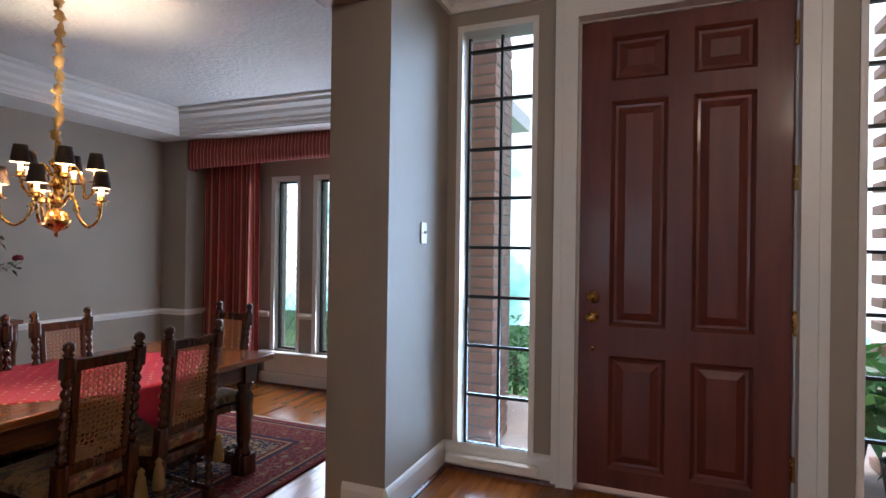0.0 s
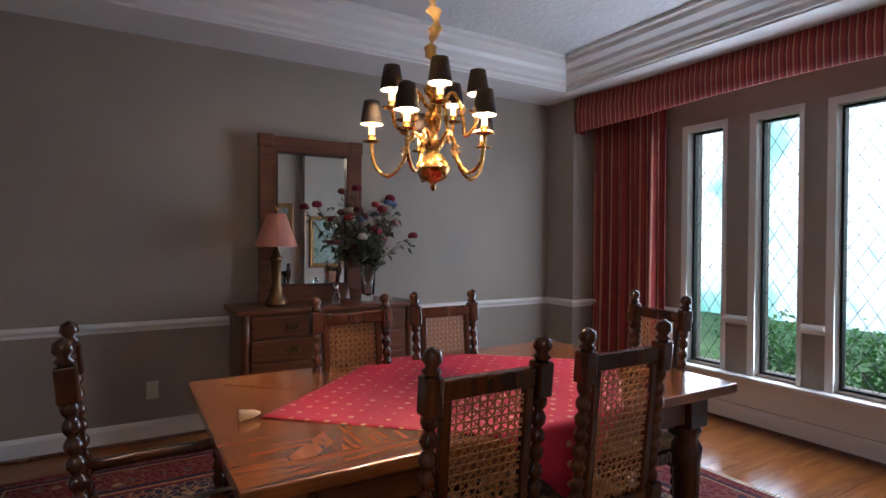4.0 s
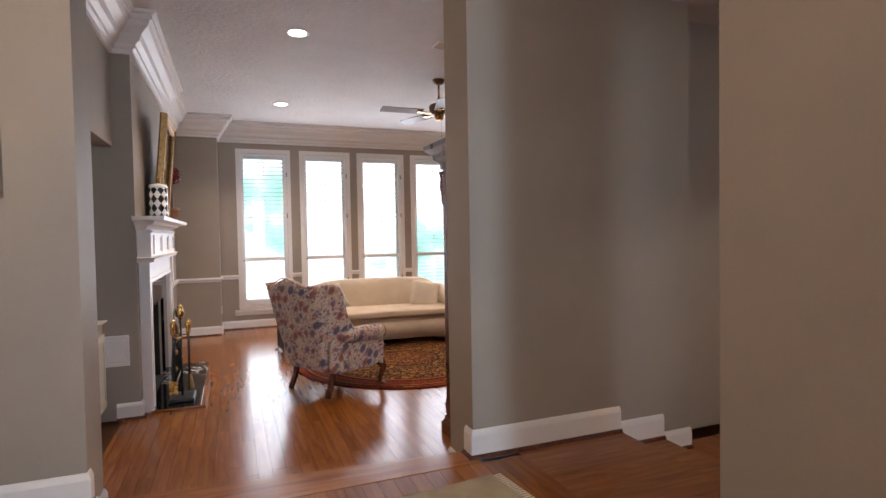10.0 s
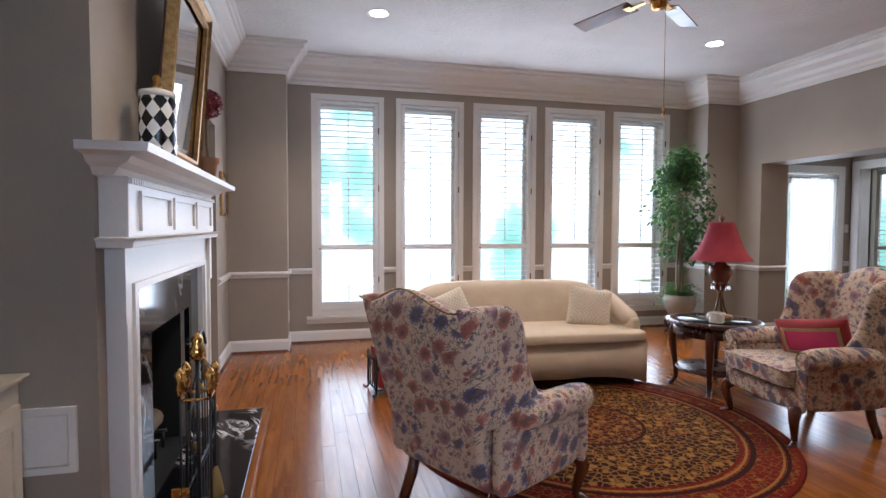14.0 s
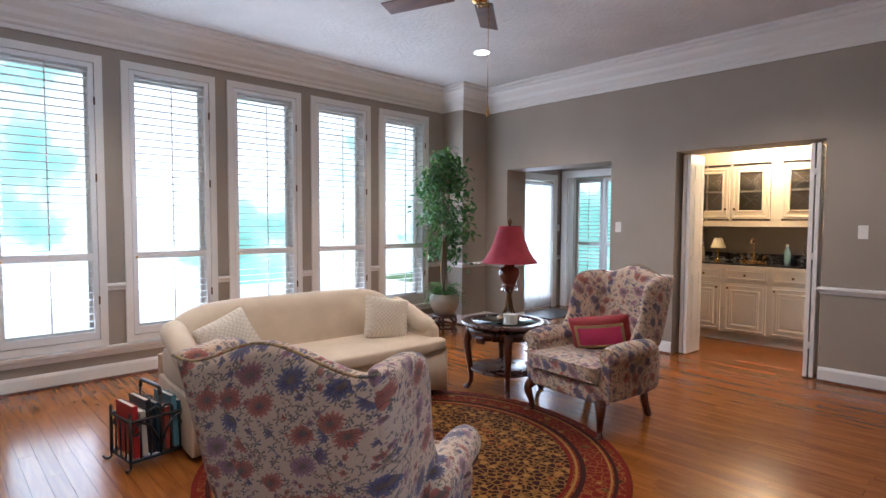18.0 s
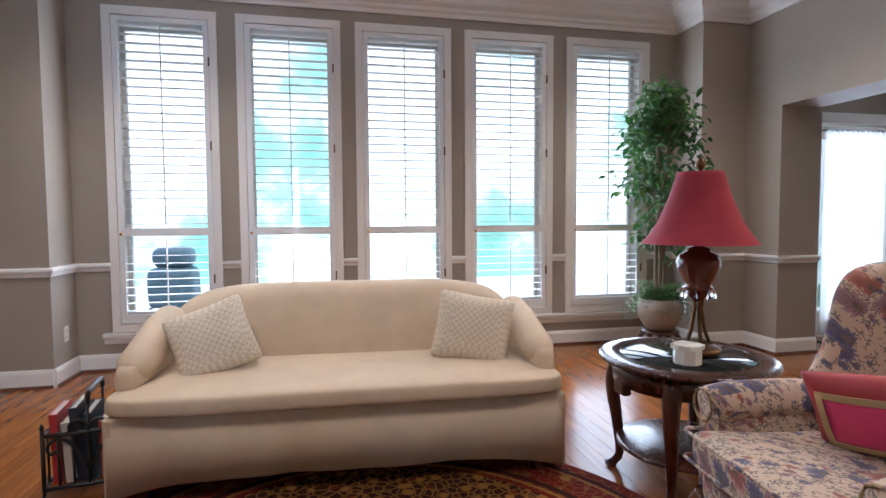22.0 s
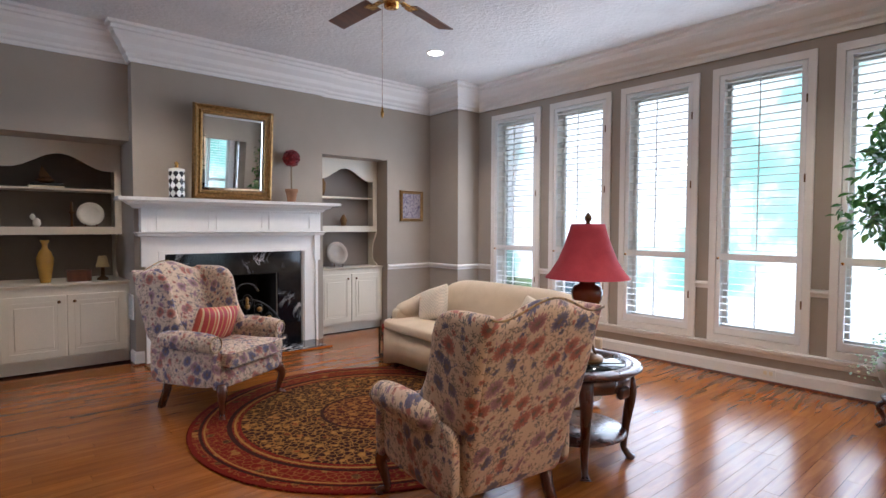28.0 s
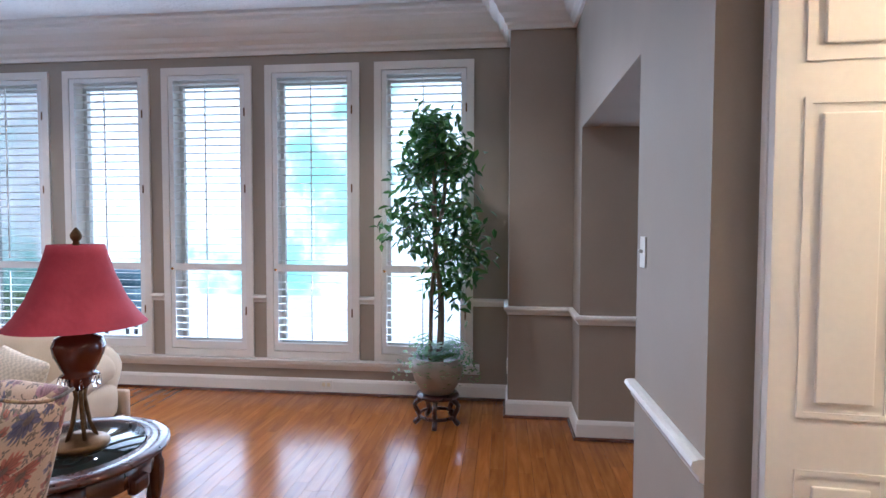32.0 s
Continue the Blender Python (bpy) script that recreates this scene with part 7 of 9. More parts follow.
M_YELLOW = paint("yellow_glaze", (0.42, 0.24, 0.05), 0.2, 0.5, 45, 0.05, 0.6)
vase("tall_vase", at(1.70, -3.62, 0.80), [(0.04, 0), (0.045, 0.02), (0.065, 0.16), (0.07, 0.23), (0.05, 0.29), (0.025, 0.32), (0.022, 0.36), (0.04, 0.40)], M_YELLOW, "yellow glazed tall vase on the cabinet counter")
rb = thing("wooden_box", "red lacquered wooden box on the counter", "box", at(1.68, -3.88, 0.80))
part("body", bbox(-0.05, 0.05, -0.10, 0.10, 0, 0.10, 0.006), M_CHERRY, rb)
part("lid", bbox(-0.055, 0.055, -0.105, 0.105, 0.1, 0.115, 0.005), M_CHERRY, rb)
ml = thing("small_lamp", "small lamp with a pale shade on the counter", "lamp", at(1.70, -4.08, 0.80))
part("base", lathe([(0.05, 0), (0.05, 0.02), (0.02, 0.04), (0.018, 0.14)], 16), M_BRONZE, ml)
part("shade", lathe([(0.06, 0.13), (0.035, 0.24), (0.033, 0.24), (0.058, 0.13)], 20, False), M_GOLDTRIM, ml)


def plate_on_stand(m, r, mat, label):
    th = thing("plate", label, "plate", m)
    part("dish", moved(lathe([(0.001, 0), (r * 0.6, 0.002), (r * 0.68, 0.012), (r, 0.022), (r, 0.028), (r * 0.66, 0.018), (r * 0.58, 0.008), (0.001, 0.006)], 32, False), pose(0, 0, r + 0.02, 0, -78, 0)), mat, th)
    for sy in (-1, 1):
        part("stand", tube([(0.06, sy * r * 0.4, 0), (-0.05, sy * r * 0.4, 0), (-0.055, sy * r * 0.4, 0.04)], 0.006, 6), M_CHERRY, th)


plate_on_stand(at(1.95, -4.02, 1.31), 0.12, M_WHITE, "grey and white display plate on a stand")
plate_on_stand(at(1.56, -6.62, 0.82), 0.15, paint("painted_plate", (0.36, 0.3, 0.24), 0.15, 0.6, 11, 0.02, 0.6), "painted landscape display plate on a wooden stand")
for nm, p, sz, mt_, lb in (("book", (1.93, -3.66, 1.70), (0.08, 0.14, 0.045), M_SHADE_IN, "stacked books on the shelf"), ("figurine", (1.92, -3.58, 1.31), (0.05, 0.06, 0.15), M_WHITE, "white and brown ceramic dog figurine"), ("candlestick", (1.92, -3.86, 1.31), (0.03, 0.03, 0.22), M_BRONZE, "dark candlestick on the shelf")):
    if nm == "book":
        th = thing("book_stack", lb, "books", at(*p))
        for j in range(2):
            part("book", bbox(-sz[0], sz[0], -sz[1] + 0.01 * j, sz[1] - 0.02 * j, 0.024 * j, 0.024 * j + 0.022, 0.003), (M_SHADE_IN, M_BLACK)[j], th)
    elif nm == "figurine":
        th = thing(nm, lb, "figurine", at(*p))
        part("body", join([moved(lathe([(0.02, -0.04), (0.035, -0.01), (0.03, 0.03), (0.01, 0.05)], 12), pose(0, 0, 0.05)), moved(lathe([(0.01, -0.03), (0.026, 0.0), (0.01, 0.03)], 10), pose(0, 0.03, 0.11))]), M_WHITE, th)
    else:
        vase(nm, at(*p), [(0.04, 0), (0.04, 0.01), (0.012, 0.03), (0.012, 0.14), (0.03, 0.16), (0.012, 0.17), (0.012, 0.26)], M_BRONZE, lb, "candlestick")
sh_ = thing("model_ship", "small dark ship sculpture on stacked books", "sculpture", at(1.93, -3.66, 1.746))
part("hull", moved(lathe([(0.002, -0.08), (0.03, -0.03), (0.03, 0.03), (0.002, 0.08)], 10, False), pose(0, 0, 0.03, 90, 0, 0)), M_BRONZE, sh_)
part("sail", extrude_outline([(-0.05, 0.05), (0.06, 0.05), (0.03, 0.17)], 0.006, "X"), M_BRONZE, sh_)
vase("small_vase", at(1.60, -6.44, 1.73), [(0.03, 0), (0.05, 0.08), (0.055, 0.16), (0.03, 0.2), (0.04, 0.23)], M_BRONZE, "dark patterned vase on the shelf")
vase("small_urn", at(1.60, -6.75, 1.33), [(0.02, 0), (0.03, 0.02), (0.05, 0.09), (0.03, 0.13), (0.02, 0.16)], M_BRONZE, "small dark ornament on the shelf")

# wet bar
bar = thing("bar_cabinet", "cream bar base cabinet with drawers and panelled doors", "cabinet", pose(0, 0, 0))
XB = -6.04
BCW = [(-5.60, -5.20), (-5.18, -4.715), (-4.695, -4.24), (-4.22, -3.75)]
part("carcass", boxes([(-6.6, XB, -5.61, -3.74, 0.1, 0.86)]), M_CREAM, bar)
part("toe_kick", boxes([(-6.6, XB - 0.05, -5.61, -3.74, 0, 0.1)]), M_CREAM, bar)


def bead(th, y0, y1, z0, z1, x, w, d):
    """A raised moulding round a panel, mitred, proud of the face at x by d."""
    bm = bmesh.new()
    rings = []
    for i, o in ((0, 0.0), (w * 0.3, d), (w * 0.7, d * 0.8), (w, -0.002)):
        rings.append([bm.verts.new((x + o, yy, zz)) for yy, zz in ((y0 + i, z0 + i), (y1 - i, z0 + i), (y1 - i, z1 - i), (y0 + i, z1 - i))])
    for p, q in zip(rings, rings[1:]):
        for i in range(4):
            bm.faces.new((p[i], p[(i + 1) % 4], q[(i + 1) % 4], q[i]))
    bmesh.ops.recalc_face_normals(bm, faces=bm.faces)
    return part("panel_moulding", bm, M_CREAM, th)


def bar_knob(d, y, z, x):
    part("knob", moved(lathe([(0.006, 0), (0.015, 0.016), (0.013, 0.022), (0.004, 0.026)], 10), pose(x, y, z, 0, 90, 0)), M_BRONZE, d)


for k, (a, b) in enumerate(BCW):
    d = part("door", bbox(XB, XB + 0.02, a + 0.012, b - 0.012, 0.12, 0.685, 0.003), M_CREAM, bar)
    bead(d, a + 0.03, b - 0.03, 0.14, 0.665, XB + 0.0205, 0.02, 0.008)
    bead(d, a + 0.075, b - 0.075, 0.185, 0.62, XB + 0.0205, 0.035, 0.016)
    part("raised_panel", bbox(XB + 0.018, XB + 0.029, a + 0.125, b - 0.125, 0.235, 0.57, 0.006), M_CREAM, d)
    bar_knob(d, (b - 0.05) if k == 0 else (a + 0.05), 0.635, XB + 0.02)
    d = part("drawer", bbox(XB, XB + 0.02, a + 0.012, b - 0.012, 0.725, 0.855, 0.003), M_CREAM, bar)
    bead(d, a + 0.03, b - 0.03, 0.74, 0.84, XB + 0.0205, 0.018, 0.008)
    bar_knob(d, (a + b) / 2, 0.79, XB + 0.02)
ct = thing("bar_counter", "black granite bar counter with a cream edge", "counter", pose(0, 0, 0))
part("edge", boxes([(XB - 0.01, XB + 0.03, -5.61, -3.74, 0.861, 0.90)]), M_CREAM, ct)
part("slab", boxes([(-6.6, XB + 0.02, -5.61, -3.74, 0.901, 0.925)]), M_MARBLE, ct)
part("backsplash", boxes([(-6.61, -6.595, -5.61, -3.74, 0.926, 1.02)]), M_MARBLE, ct)
up = thing("bar_wall_cabinet", "cream wall cabinets with leaded glass doors", "cabinet", pose(0, 0, 0))
XU = -6.30
part("carcass", boxes([(-6.6, XU - 0.02, -5.61, -3.74, 1.38, 1.40), (-6.6, XU - 0.02, -5.61, -3.74, 2.15, 2.17), (-6.6, -6.58, -5.61, -3.74, 1.40, 2.15)]), M_CREAM, up)
part("light_rail", boxes([(XU - 0.02, XU + 0.01, -5.61, -3.74, 1.35, 1.42)]), M_CREAM, up)
part("face_frame", boxes([(XU - 0.02, XU, y - w, y + w, 1.42, 2.1) for y, w in ((-5.60, 0.01), (-5.217, 0.012), (-4.732, 0.052), (-4.23, 0.012), (-3.76, 0.02))] + [(XU - 0.02, XU, -5.61, -3.74, 2.1, 2.45)]), M_CREAM, up)
part("crown", sweep([(0, 2.30), (0.02, 2.31), (0.06, 2.38), (0.09, 2.40), (0.09, 2.44), (0, 2.44)], [(XU, -5.61), (XU, -3.74)][::-1]), M_CREAM, up)
for k, (a, b) in enumerate(((-5.62, -5.225), (-5.205, -4.79), (-4.675, -4.25), (-4.215, -3.79))):
    ga, gb = a + 0.085, b - 0.085
    d = part("glass_door", boxes([(XU, XU + 0.022, a, ga, 1.44, 2.07), (XU, XU + 0.022, gb, b, 1.44, 2.07), (XU, XU + 0.022, ga, gb, 1.99, 2.07), (XU, XU + 0.022, ga, gb, 1.44, 1.545)]), M_CREAM, up)
    bead(d, a + 0.02, b - 0.02, 1.46, 2.05, XU + 0.0225, 0.02, 0.008)
    bead(d, ga - 0.02, gb + 0.02, 1.525, 2.01, XU + 0.0225, 0.02, 0.01)
    part("pane", boxes([(XU + 0.006, XU + 0.009, ga, gb, 1.545, 1.99)]), M_PANE, d)
    yc, h2 = (ga + gb) / 2, (gb - ga) / 2
    lines = []
    for q in (0.0, 0.2225):
        lines += [[(yc - h2, 1.545 + q), (yc + h2, 1.545 + q + 0.2225)], [(yc + h2, 1.545 + q), (yc - h2, 1.545 + q + 0.2225)]]
    part("lead_came", join([tube([(XU + 0.011, *p), (XU + 0.011, *q)], 0.0035, 4) for p, q in lines]), M_LEAD, d)
    bar_knob(d, (b - 0.04) if k in (0, 2) else (a + 0.04), 1.56, XU + 0.022)
    for j in range(3):
        gl = thing("wine_glass", "stemmed wine glass inside the wall cabinet", "glass", at(-6.45, ga + 0.05 + 0.08 * j, 1.786 if j % 2 else 1.401), "bar glasses")
        part("bowl", lathe([(0.02, 0), (0.022, 0.003), (0.004, 0.008), (0.004, 0.06), (0.025, 0.08), (0.03, 0.12), (0.026, 0.14), (0.024, 0.14), (0.028, 0.12), (0.022, 0.082)], 12, False), M_BLIND_GLASS, gl)
# dark sheet in front of the cream carcass back
part("backing", boxes([(-6.578, -6.572, -5.58, -3.76, 1.402, 2.148)]), M_HUTCH, up, "dark cabinet interior")
part("shelf", boxes([(-6.58, XU - 0.03, -5.58, -3.76, 1.77, 1.785)]), M_CREAM, up)
fc_ = thing("bar_faucet", "brass bar faucet with two handles", "faucet", at(-6.42, -4.98, 0.926))
part("spout", tube(curve_pts([(0, 0, 0), (0, 0, 0.2), (0.03, 0, 0.27), (0.09, 0, 0.27), (0.11, 0, 0.22)], 5), 0.009, 8), M_BRASS, fc_)
for s in (-1, 1):
    part("handle", tube([(0, s * 0.10, 0), (0, s * 0.10, 0.06), (0.0, s * 0.15, 0.08)], 0.008, 7), M_BRASS, fc_)
part("deck", bbox(-0.03, 0.03, -0.14, 0.14, 0, 0.012, 0.004), M_BRASS, fc_)
bl_ = thing("bar_lamp", "small brass lamp with a white shade on the counter", "lamp", at(-6.40, -5.38, 0.926))
part("base", lathe([(0.04, 0), (0.04, 0.012), (0.012, 0.03), (0.01, 0.18)], 14), M_BRASS, bl_)
part("shade", lathe([(0.085, 0.16), (0.045, 0.28), (0.043, 0.28), (0.082, 0.16)], 20, False), M_SHADE_IN, bl_)
for k, (y, c) in enumerate(((-4.62, (0.2, 0.35, 0.4)), (-5.56, (0.4, 0.3, 0.2)))):
    bt = thing("bottle", "plastic bottle on the bar counter", "bottle", at(-6.38, y, 0.926))
    part("body", lathe([(0.03, 0), (0.033, 0.02), (0.033, 0.13), (0.013, 0.17), (0.013, 0.2)], 14), paint("bottle_plastic", c, 0.15, 0.1), bt)
    part("cap", lathe([(0.015, 0.2), (0.015, 0.22)], 12), M_WHITE, bt)
wr = thing("wine_rack", "dark wire wine rack on the counter", "rack", at(-6.42, -4.36, 0.926))
for k in range(4):
    part("ring", tube([(0.03, 0.05 * math.cos(q * 0.524) + (k % 2) * 0.1 - 0.05, 0.06 + 0.1 * (k // 2) + 0.05 * math.sin(q * 0.524)) for q in range(12)], 0.004, 5, True), M_BLACK, wr)
part("post", tube([(0.03, 0, 0), (0.03, 0, 0.3)], 0.005, 6), M_BLACK, wr)
part("base", bbox(-0.04, 0.06, -0.08, 0.08, 0, 0.008, 0.002), M_BLACK, wr)
bl = bpy.data.lights.new("bar_ceiling_lamp", "POINT")
bl.energy, bl.color, bl.shadow_soft_size = BAR_W, (1.0, 0.72, 0.4), 0.07
o = new("bar_ceiling_lamp", bl)
o.location = (-5.98, -4.72, 2.27)
fx = thing("bar_ceiling_light", "lit globe light on the bar ceiling", "ceiling light", at(-5.98, -4.72, 2.45))
part("canopy", lathe([(0.06, -0.03), (0.07, 0)], 20), M_BRASS, fx)
part("globe", lathe([(0.002, -0.11), (0.04, -0.10), (0.06, -0.07), (0.05, -0.03)], 20, False), M_CANLIT, fx)

# bifold doors, folded open against the jambs
def bifold(m, label):
    th = thing("bifold_door", label, "door", m, "bar bifold doors")
    for k in (0, 1):
        lf = part("leaf", bbox(-0.31, 0, k * 0.045, k * 0.045 + 0.034, 0.012, 2.10, 0.002), M_TRIM, th)
        for lo, hi in ((0.12, 0.88), (1.0, 1.72), (1.80, 2.02)):
            for yy in ((k * 0.045 - 0.004, k * 0.045 + 0.002) if k == 0 else (k * 0.045 + 0.032, k * 0.045 + 0.038),):
                part("panel_moulding", boxes([(-0.25, -0.06, *yy, lo, lo + 0.014), (-0.25, -0.06, *yy, hi - 0.014, hi), (-0.25, -0.236, *yy, lo + 0.014, hi - 0.014), (-0.074, -0.06, *yy, lo + 0.014, hi - 0.014)]), M_TRIM, lf)
                part("raised_panel", bbox(-0.215, -0.095, yy[0] - (0.004 if k == 0 else -0.002), yy[1] + (0.004 if k else -0.002), lo + 0.035, hi - 0.035, 0.004), M_TRIM, lf)
        for z in (0.3, 1.1, 1.85):
            part("hinge", bbox(-0.004 if k else -0.31, 0.004 if k else -0.302, 0.030, 0.049, z - 0.03, z + 0.03), M_TRIM, lf)
    return th


bifold(pose(RW - 0.095, -5.26, 0, 0, 0, -4), "white folded bifold door at the bar opening")
bifold(pose(RW - 0.03, -4.04, 0, 0, 0, 5) @ Matrix.Diagonal((1, -1, 1, 1)), "white folded bifold door at the bar opening")

# rear hall: door with sheer curtain, shuttered window, mat
rd = thing("door_2", "white glazed rear door with a sheer curtain", "door", pose(-6.205, -8.07, 0) @ Matrix.Diagonal((1.28, 1, 1, 1)), "", "structure")
part("door_frame", boxes([(-0.36, -0.27, -0.045, 0, 0.01, 2.04), (0.27, 0.36, -0.045, 0, 0.01, 2.04), (-0.27, 0.27, -0.045, 0, 1.92, 2.04), (-0.27, 0.27, -0.045, 0, 0.01, 0.25)]), M_TRIM, rd)
p = part("pane", boxes([(-0.27, 0.27, -0.026, -0.022, 0.25, 1.92)]), M_PANE, rd)
p.visible_shadow = False
bm = bmesh.new()
n = 60
ra, rb_ = [], []
for k in range(n + 1):
    x = -0.38 + 0.76 * k / n
    y = 0.035 + 0.014 * math.sin(k * 1.35) + 0.006 * math.sin(k * 0.6)
    ra.append(bm.verts.new((x, y, 0.06)))
    rb_.append(bm.verts.new((x, y * 0.8, 2.0)))
for k in range(n):
    bm.faces.new((ra[k], ra[k + 1], rb_[k + 1], rb_[k]))
M_SHEER = bpy.data.materials.new("sheer_curtain_fabric")
M_SHEER.use_nodes = True
_t = M_SHEER.node_tree
_t.nodes.remove(_t.nodes["Principled BSDF"])
_d, _tr, _tl, _m1, _m2 = [_t.nodes.new(k) for k in ("ShaderNodeBsdfDiffuse", "ShaderNodeBsdfTransparent", "ShaderNodeBsdfTranslucent", "ShaderNodeMixShader", "ShaderNodeMixShader")]
_d.inputs[0].default_value = _tl.inputs[0].default_value = (0.85, 0.85, 0.83, 1)
_m1.inputs[0].default_value, _m2.inputs[0].default_value = 0.75, 0.7
_t.links.new(_d.outputs[0], _m1.inputs[1]), _t.links.new(_tl.outputs[0], _m1.inputs[2])
_t.links.new(_m1.outputs[0], _m2.inputs[1]), _t.links.new(_tr.outputs[0], _m2.inputs[2])
_t.links.new(_m2.outputs[0], _t.nodes["Material Output"].inputs["Surface"])
cu = thing("sheer_curtain", "white sheer curtain on the rear door", "curtain", pose(-6.2, -8.02, 0))
cl = part("fabric", bm, M_SHEER, cu, "", True)
part("rod", tube([(-0.42, 0.02, 1.985), (0.42, 0.02, 1.985)], 0.008, 8), M_BLACK, cu)
window_light("window_light", look((-6.2, -8.03, 1.1), (-6.2, 0, 1.0)), 0.72, 1.8, 12.0)
dm = thing("door_mat", "dark rubber door mat on the floor", "mat", at(-6.1, -7.62, 0.001))
part("mat", bbox(-0.45, 0.45, -0.28, 0.28, 0, 0.012, 0.005), M_BLACK, dm)
for yc, w in ((-7.80, 0.52), (-7.26, 0.52)):
    rw = thing("window_4", "tall window with a white louvred shutter in the rear nook", "window", pose(-7.40, yc, 0), "nook windows", "structure")
    h = w / 2
    sh = part("shutter_frame", boxes([(-0.015, 0.02, -h, -h + 0.055, 0.29, 2.13), (-0.015, 0.02, h - 0.055, h, 0.29, 2.13), (-0.015, 0.02, -h + 0.055, h - 0.055, 2.06, 2.13), (-0.015, 0.02, -h + 0.055, h - 0.055, 0.29, 0.38), (-0.015, 0.02, -h + 0.055, h - 0.055, 1.0, 1.06)]), M_SHUT, rw)
    slat = mesh_of("slat", bbox(-0.028, 0.028, -h + 0.057, h - 0.057, -0.004, 0.004, 0.002, 1), M_SHUT)
    for lo, hi in ((0.38, 1.0), (1.06, 2.06)):
        n = round((hi - lo) / 0.062)
        for k in range(n):
            part_at("slat", slat, pose(0, 0, lo + (k + 0.5) * (hi - lo) / n, 0, 6, 0), sh)
        part_at("tilt_rod", mesh_of("tilt_rod", bbox(0.026, 0.036, -0.005, 0.005, lo + 0.03, hi - 0.03, 0.002), M_SHUT), Matrix(), sh)
structure("nook_sill", bbox(-7.37, -7.31, -8.12, -6.98, 0.245, 0.285, 0.008), M_TRIM, "white nook window sill", "sill")
structure("backdrop_side", boxes([(-12.1, -12.0, -14, 0, -0.35, 8)]), M_GARDEN_GLOW, "glowing sheet painted as pale garden beyond the rear hall", "backdrop")

# dining room
def bobbin(z0, z1, n, r0=0.011, r1=0.0215):
    """Bobbin-turned profile between two heights."""
    prof = []
    for k in range(n):
        a, b = z0 + (z1 - z0) * k / n, z0 + (z1 - z0) * (k + 1) / n
        for s in (0.0, 0.2, 0.4, 0.6, 0.8):
            prof.append((r0 + (r1 - r0) * math.sin(s * math.pi), a + (b - a) * s))
    prof.append((r0, z1))
    return prof


def cane_panel(w, h):
    """Woven cane: paired uprights and crossbars with diagonals, holes between."""
    rows = []
    p = 0.0205
    nx, nz = int(w / p), int(h / p)
    for i in range(nx + 1):
        x = -w / 2 + i * w / nx
        rows.append((x - 0.0019, x + 0.0019, -0.0022, 0.0, 0, h))
    for j in range(nz + 1):
        z = j * h / nz
        rows.append((-w / 2, w / 2, 0.0, 0.0022, z - 0.0019, z + 0.0019))
    bm = boxes(rows)
    bms = [bm]
    for sgn in (1, -1):
        c = -w - h
        while c < w + h:
            x0, x1 = -w / 2, w / 2
            za, zb = c + sgn * x0, c + sgn * x1
            lo, hi = max(0, min(za, zb)), min(h, max(za, zb))
            if hi - lo > 0.01:
                xs = sorted(((lo - c) * sgn, (hi - c) * sgn))
                pa, pb = Vector((xs[0], 0, c + sgn * xs[0])), Vector((xs[1], 0, c + sgn * xs[1]))
                L = (pb - pa).length
                bms.append(moved(bbox(0, L, -0.001, 0.001, -0.0014, 0.0014), pose(pa.x, 0.0015 * sgn, pa.z, 0, -45 * sgn, 0)))
            c += p * 2 ** 0.5 * 1.0
    return join(bms)


M_TAPESTRY = floral("tapestry_seat", (0.34, 0.2, 0.075), [(0.05, 0.04, 0.03), (0.2, 0.05, 0.03), (0.24, 0.16, 0.06)], [(0.07, 0.06, 0.02), (0.15, 0.06, 0.03), (0.05, 0.04, 0.03)], 1.2)


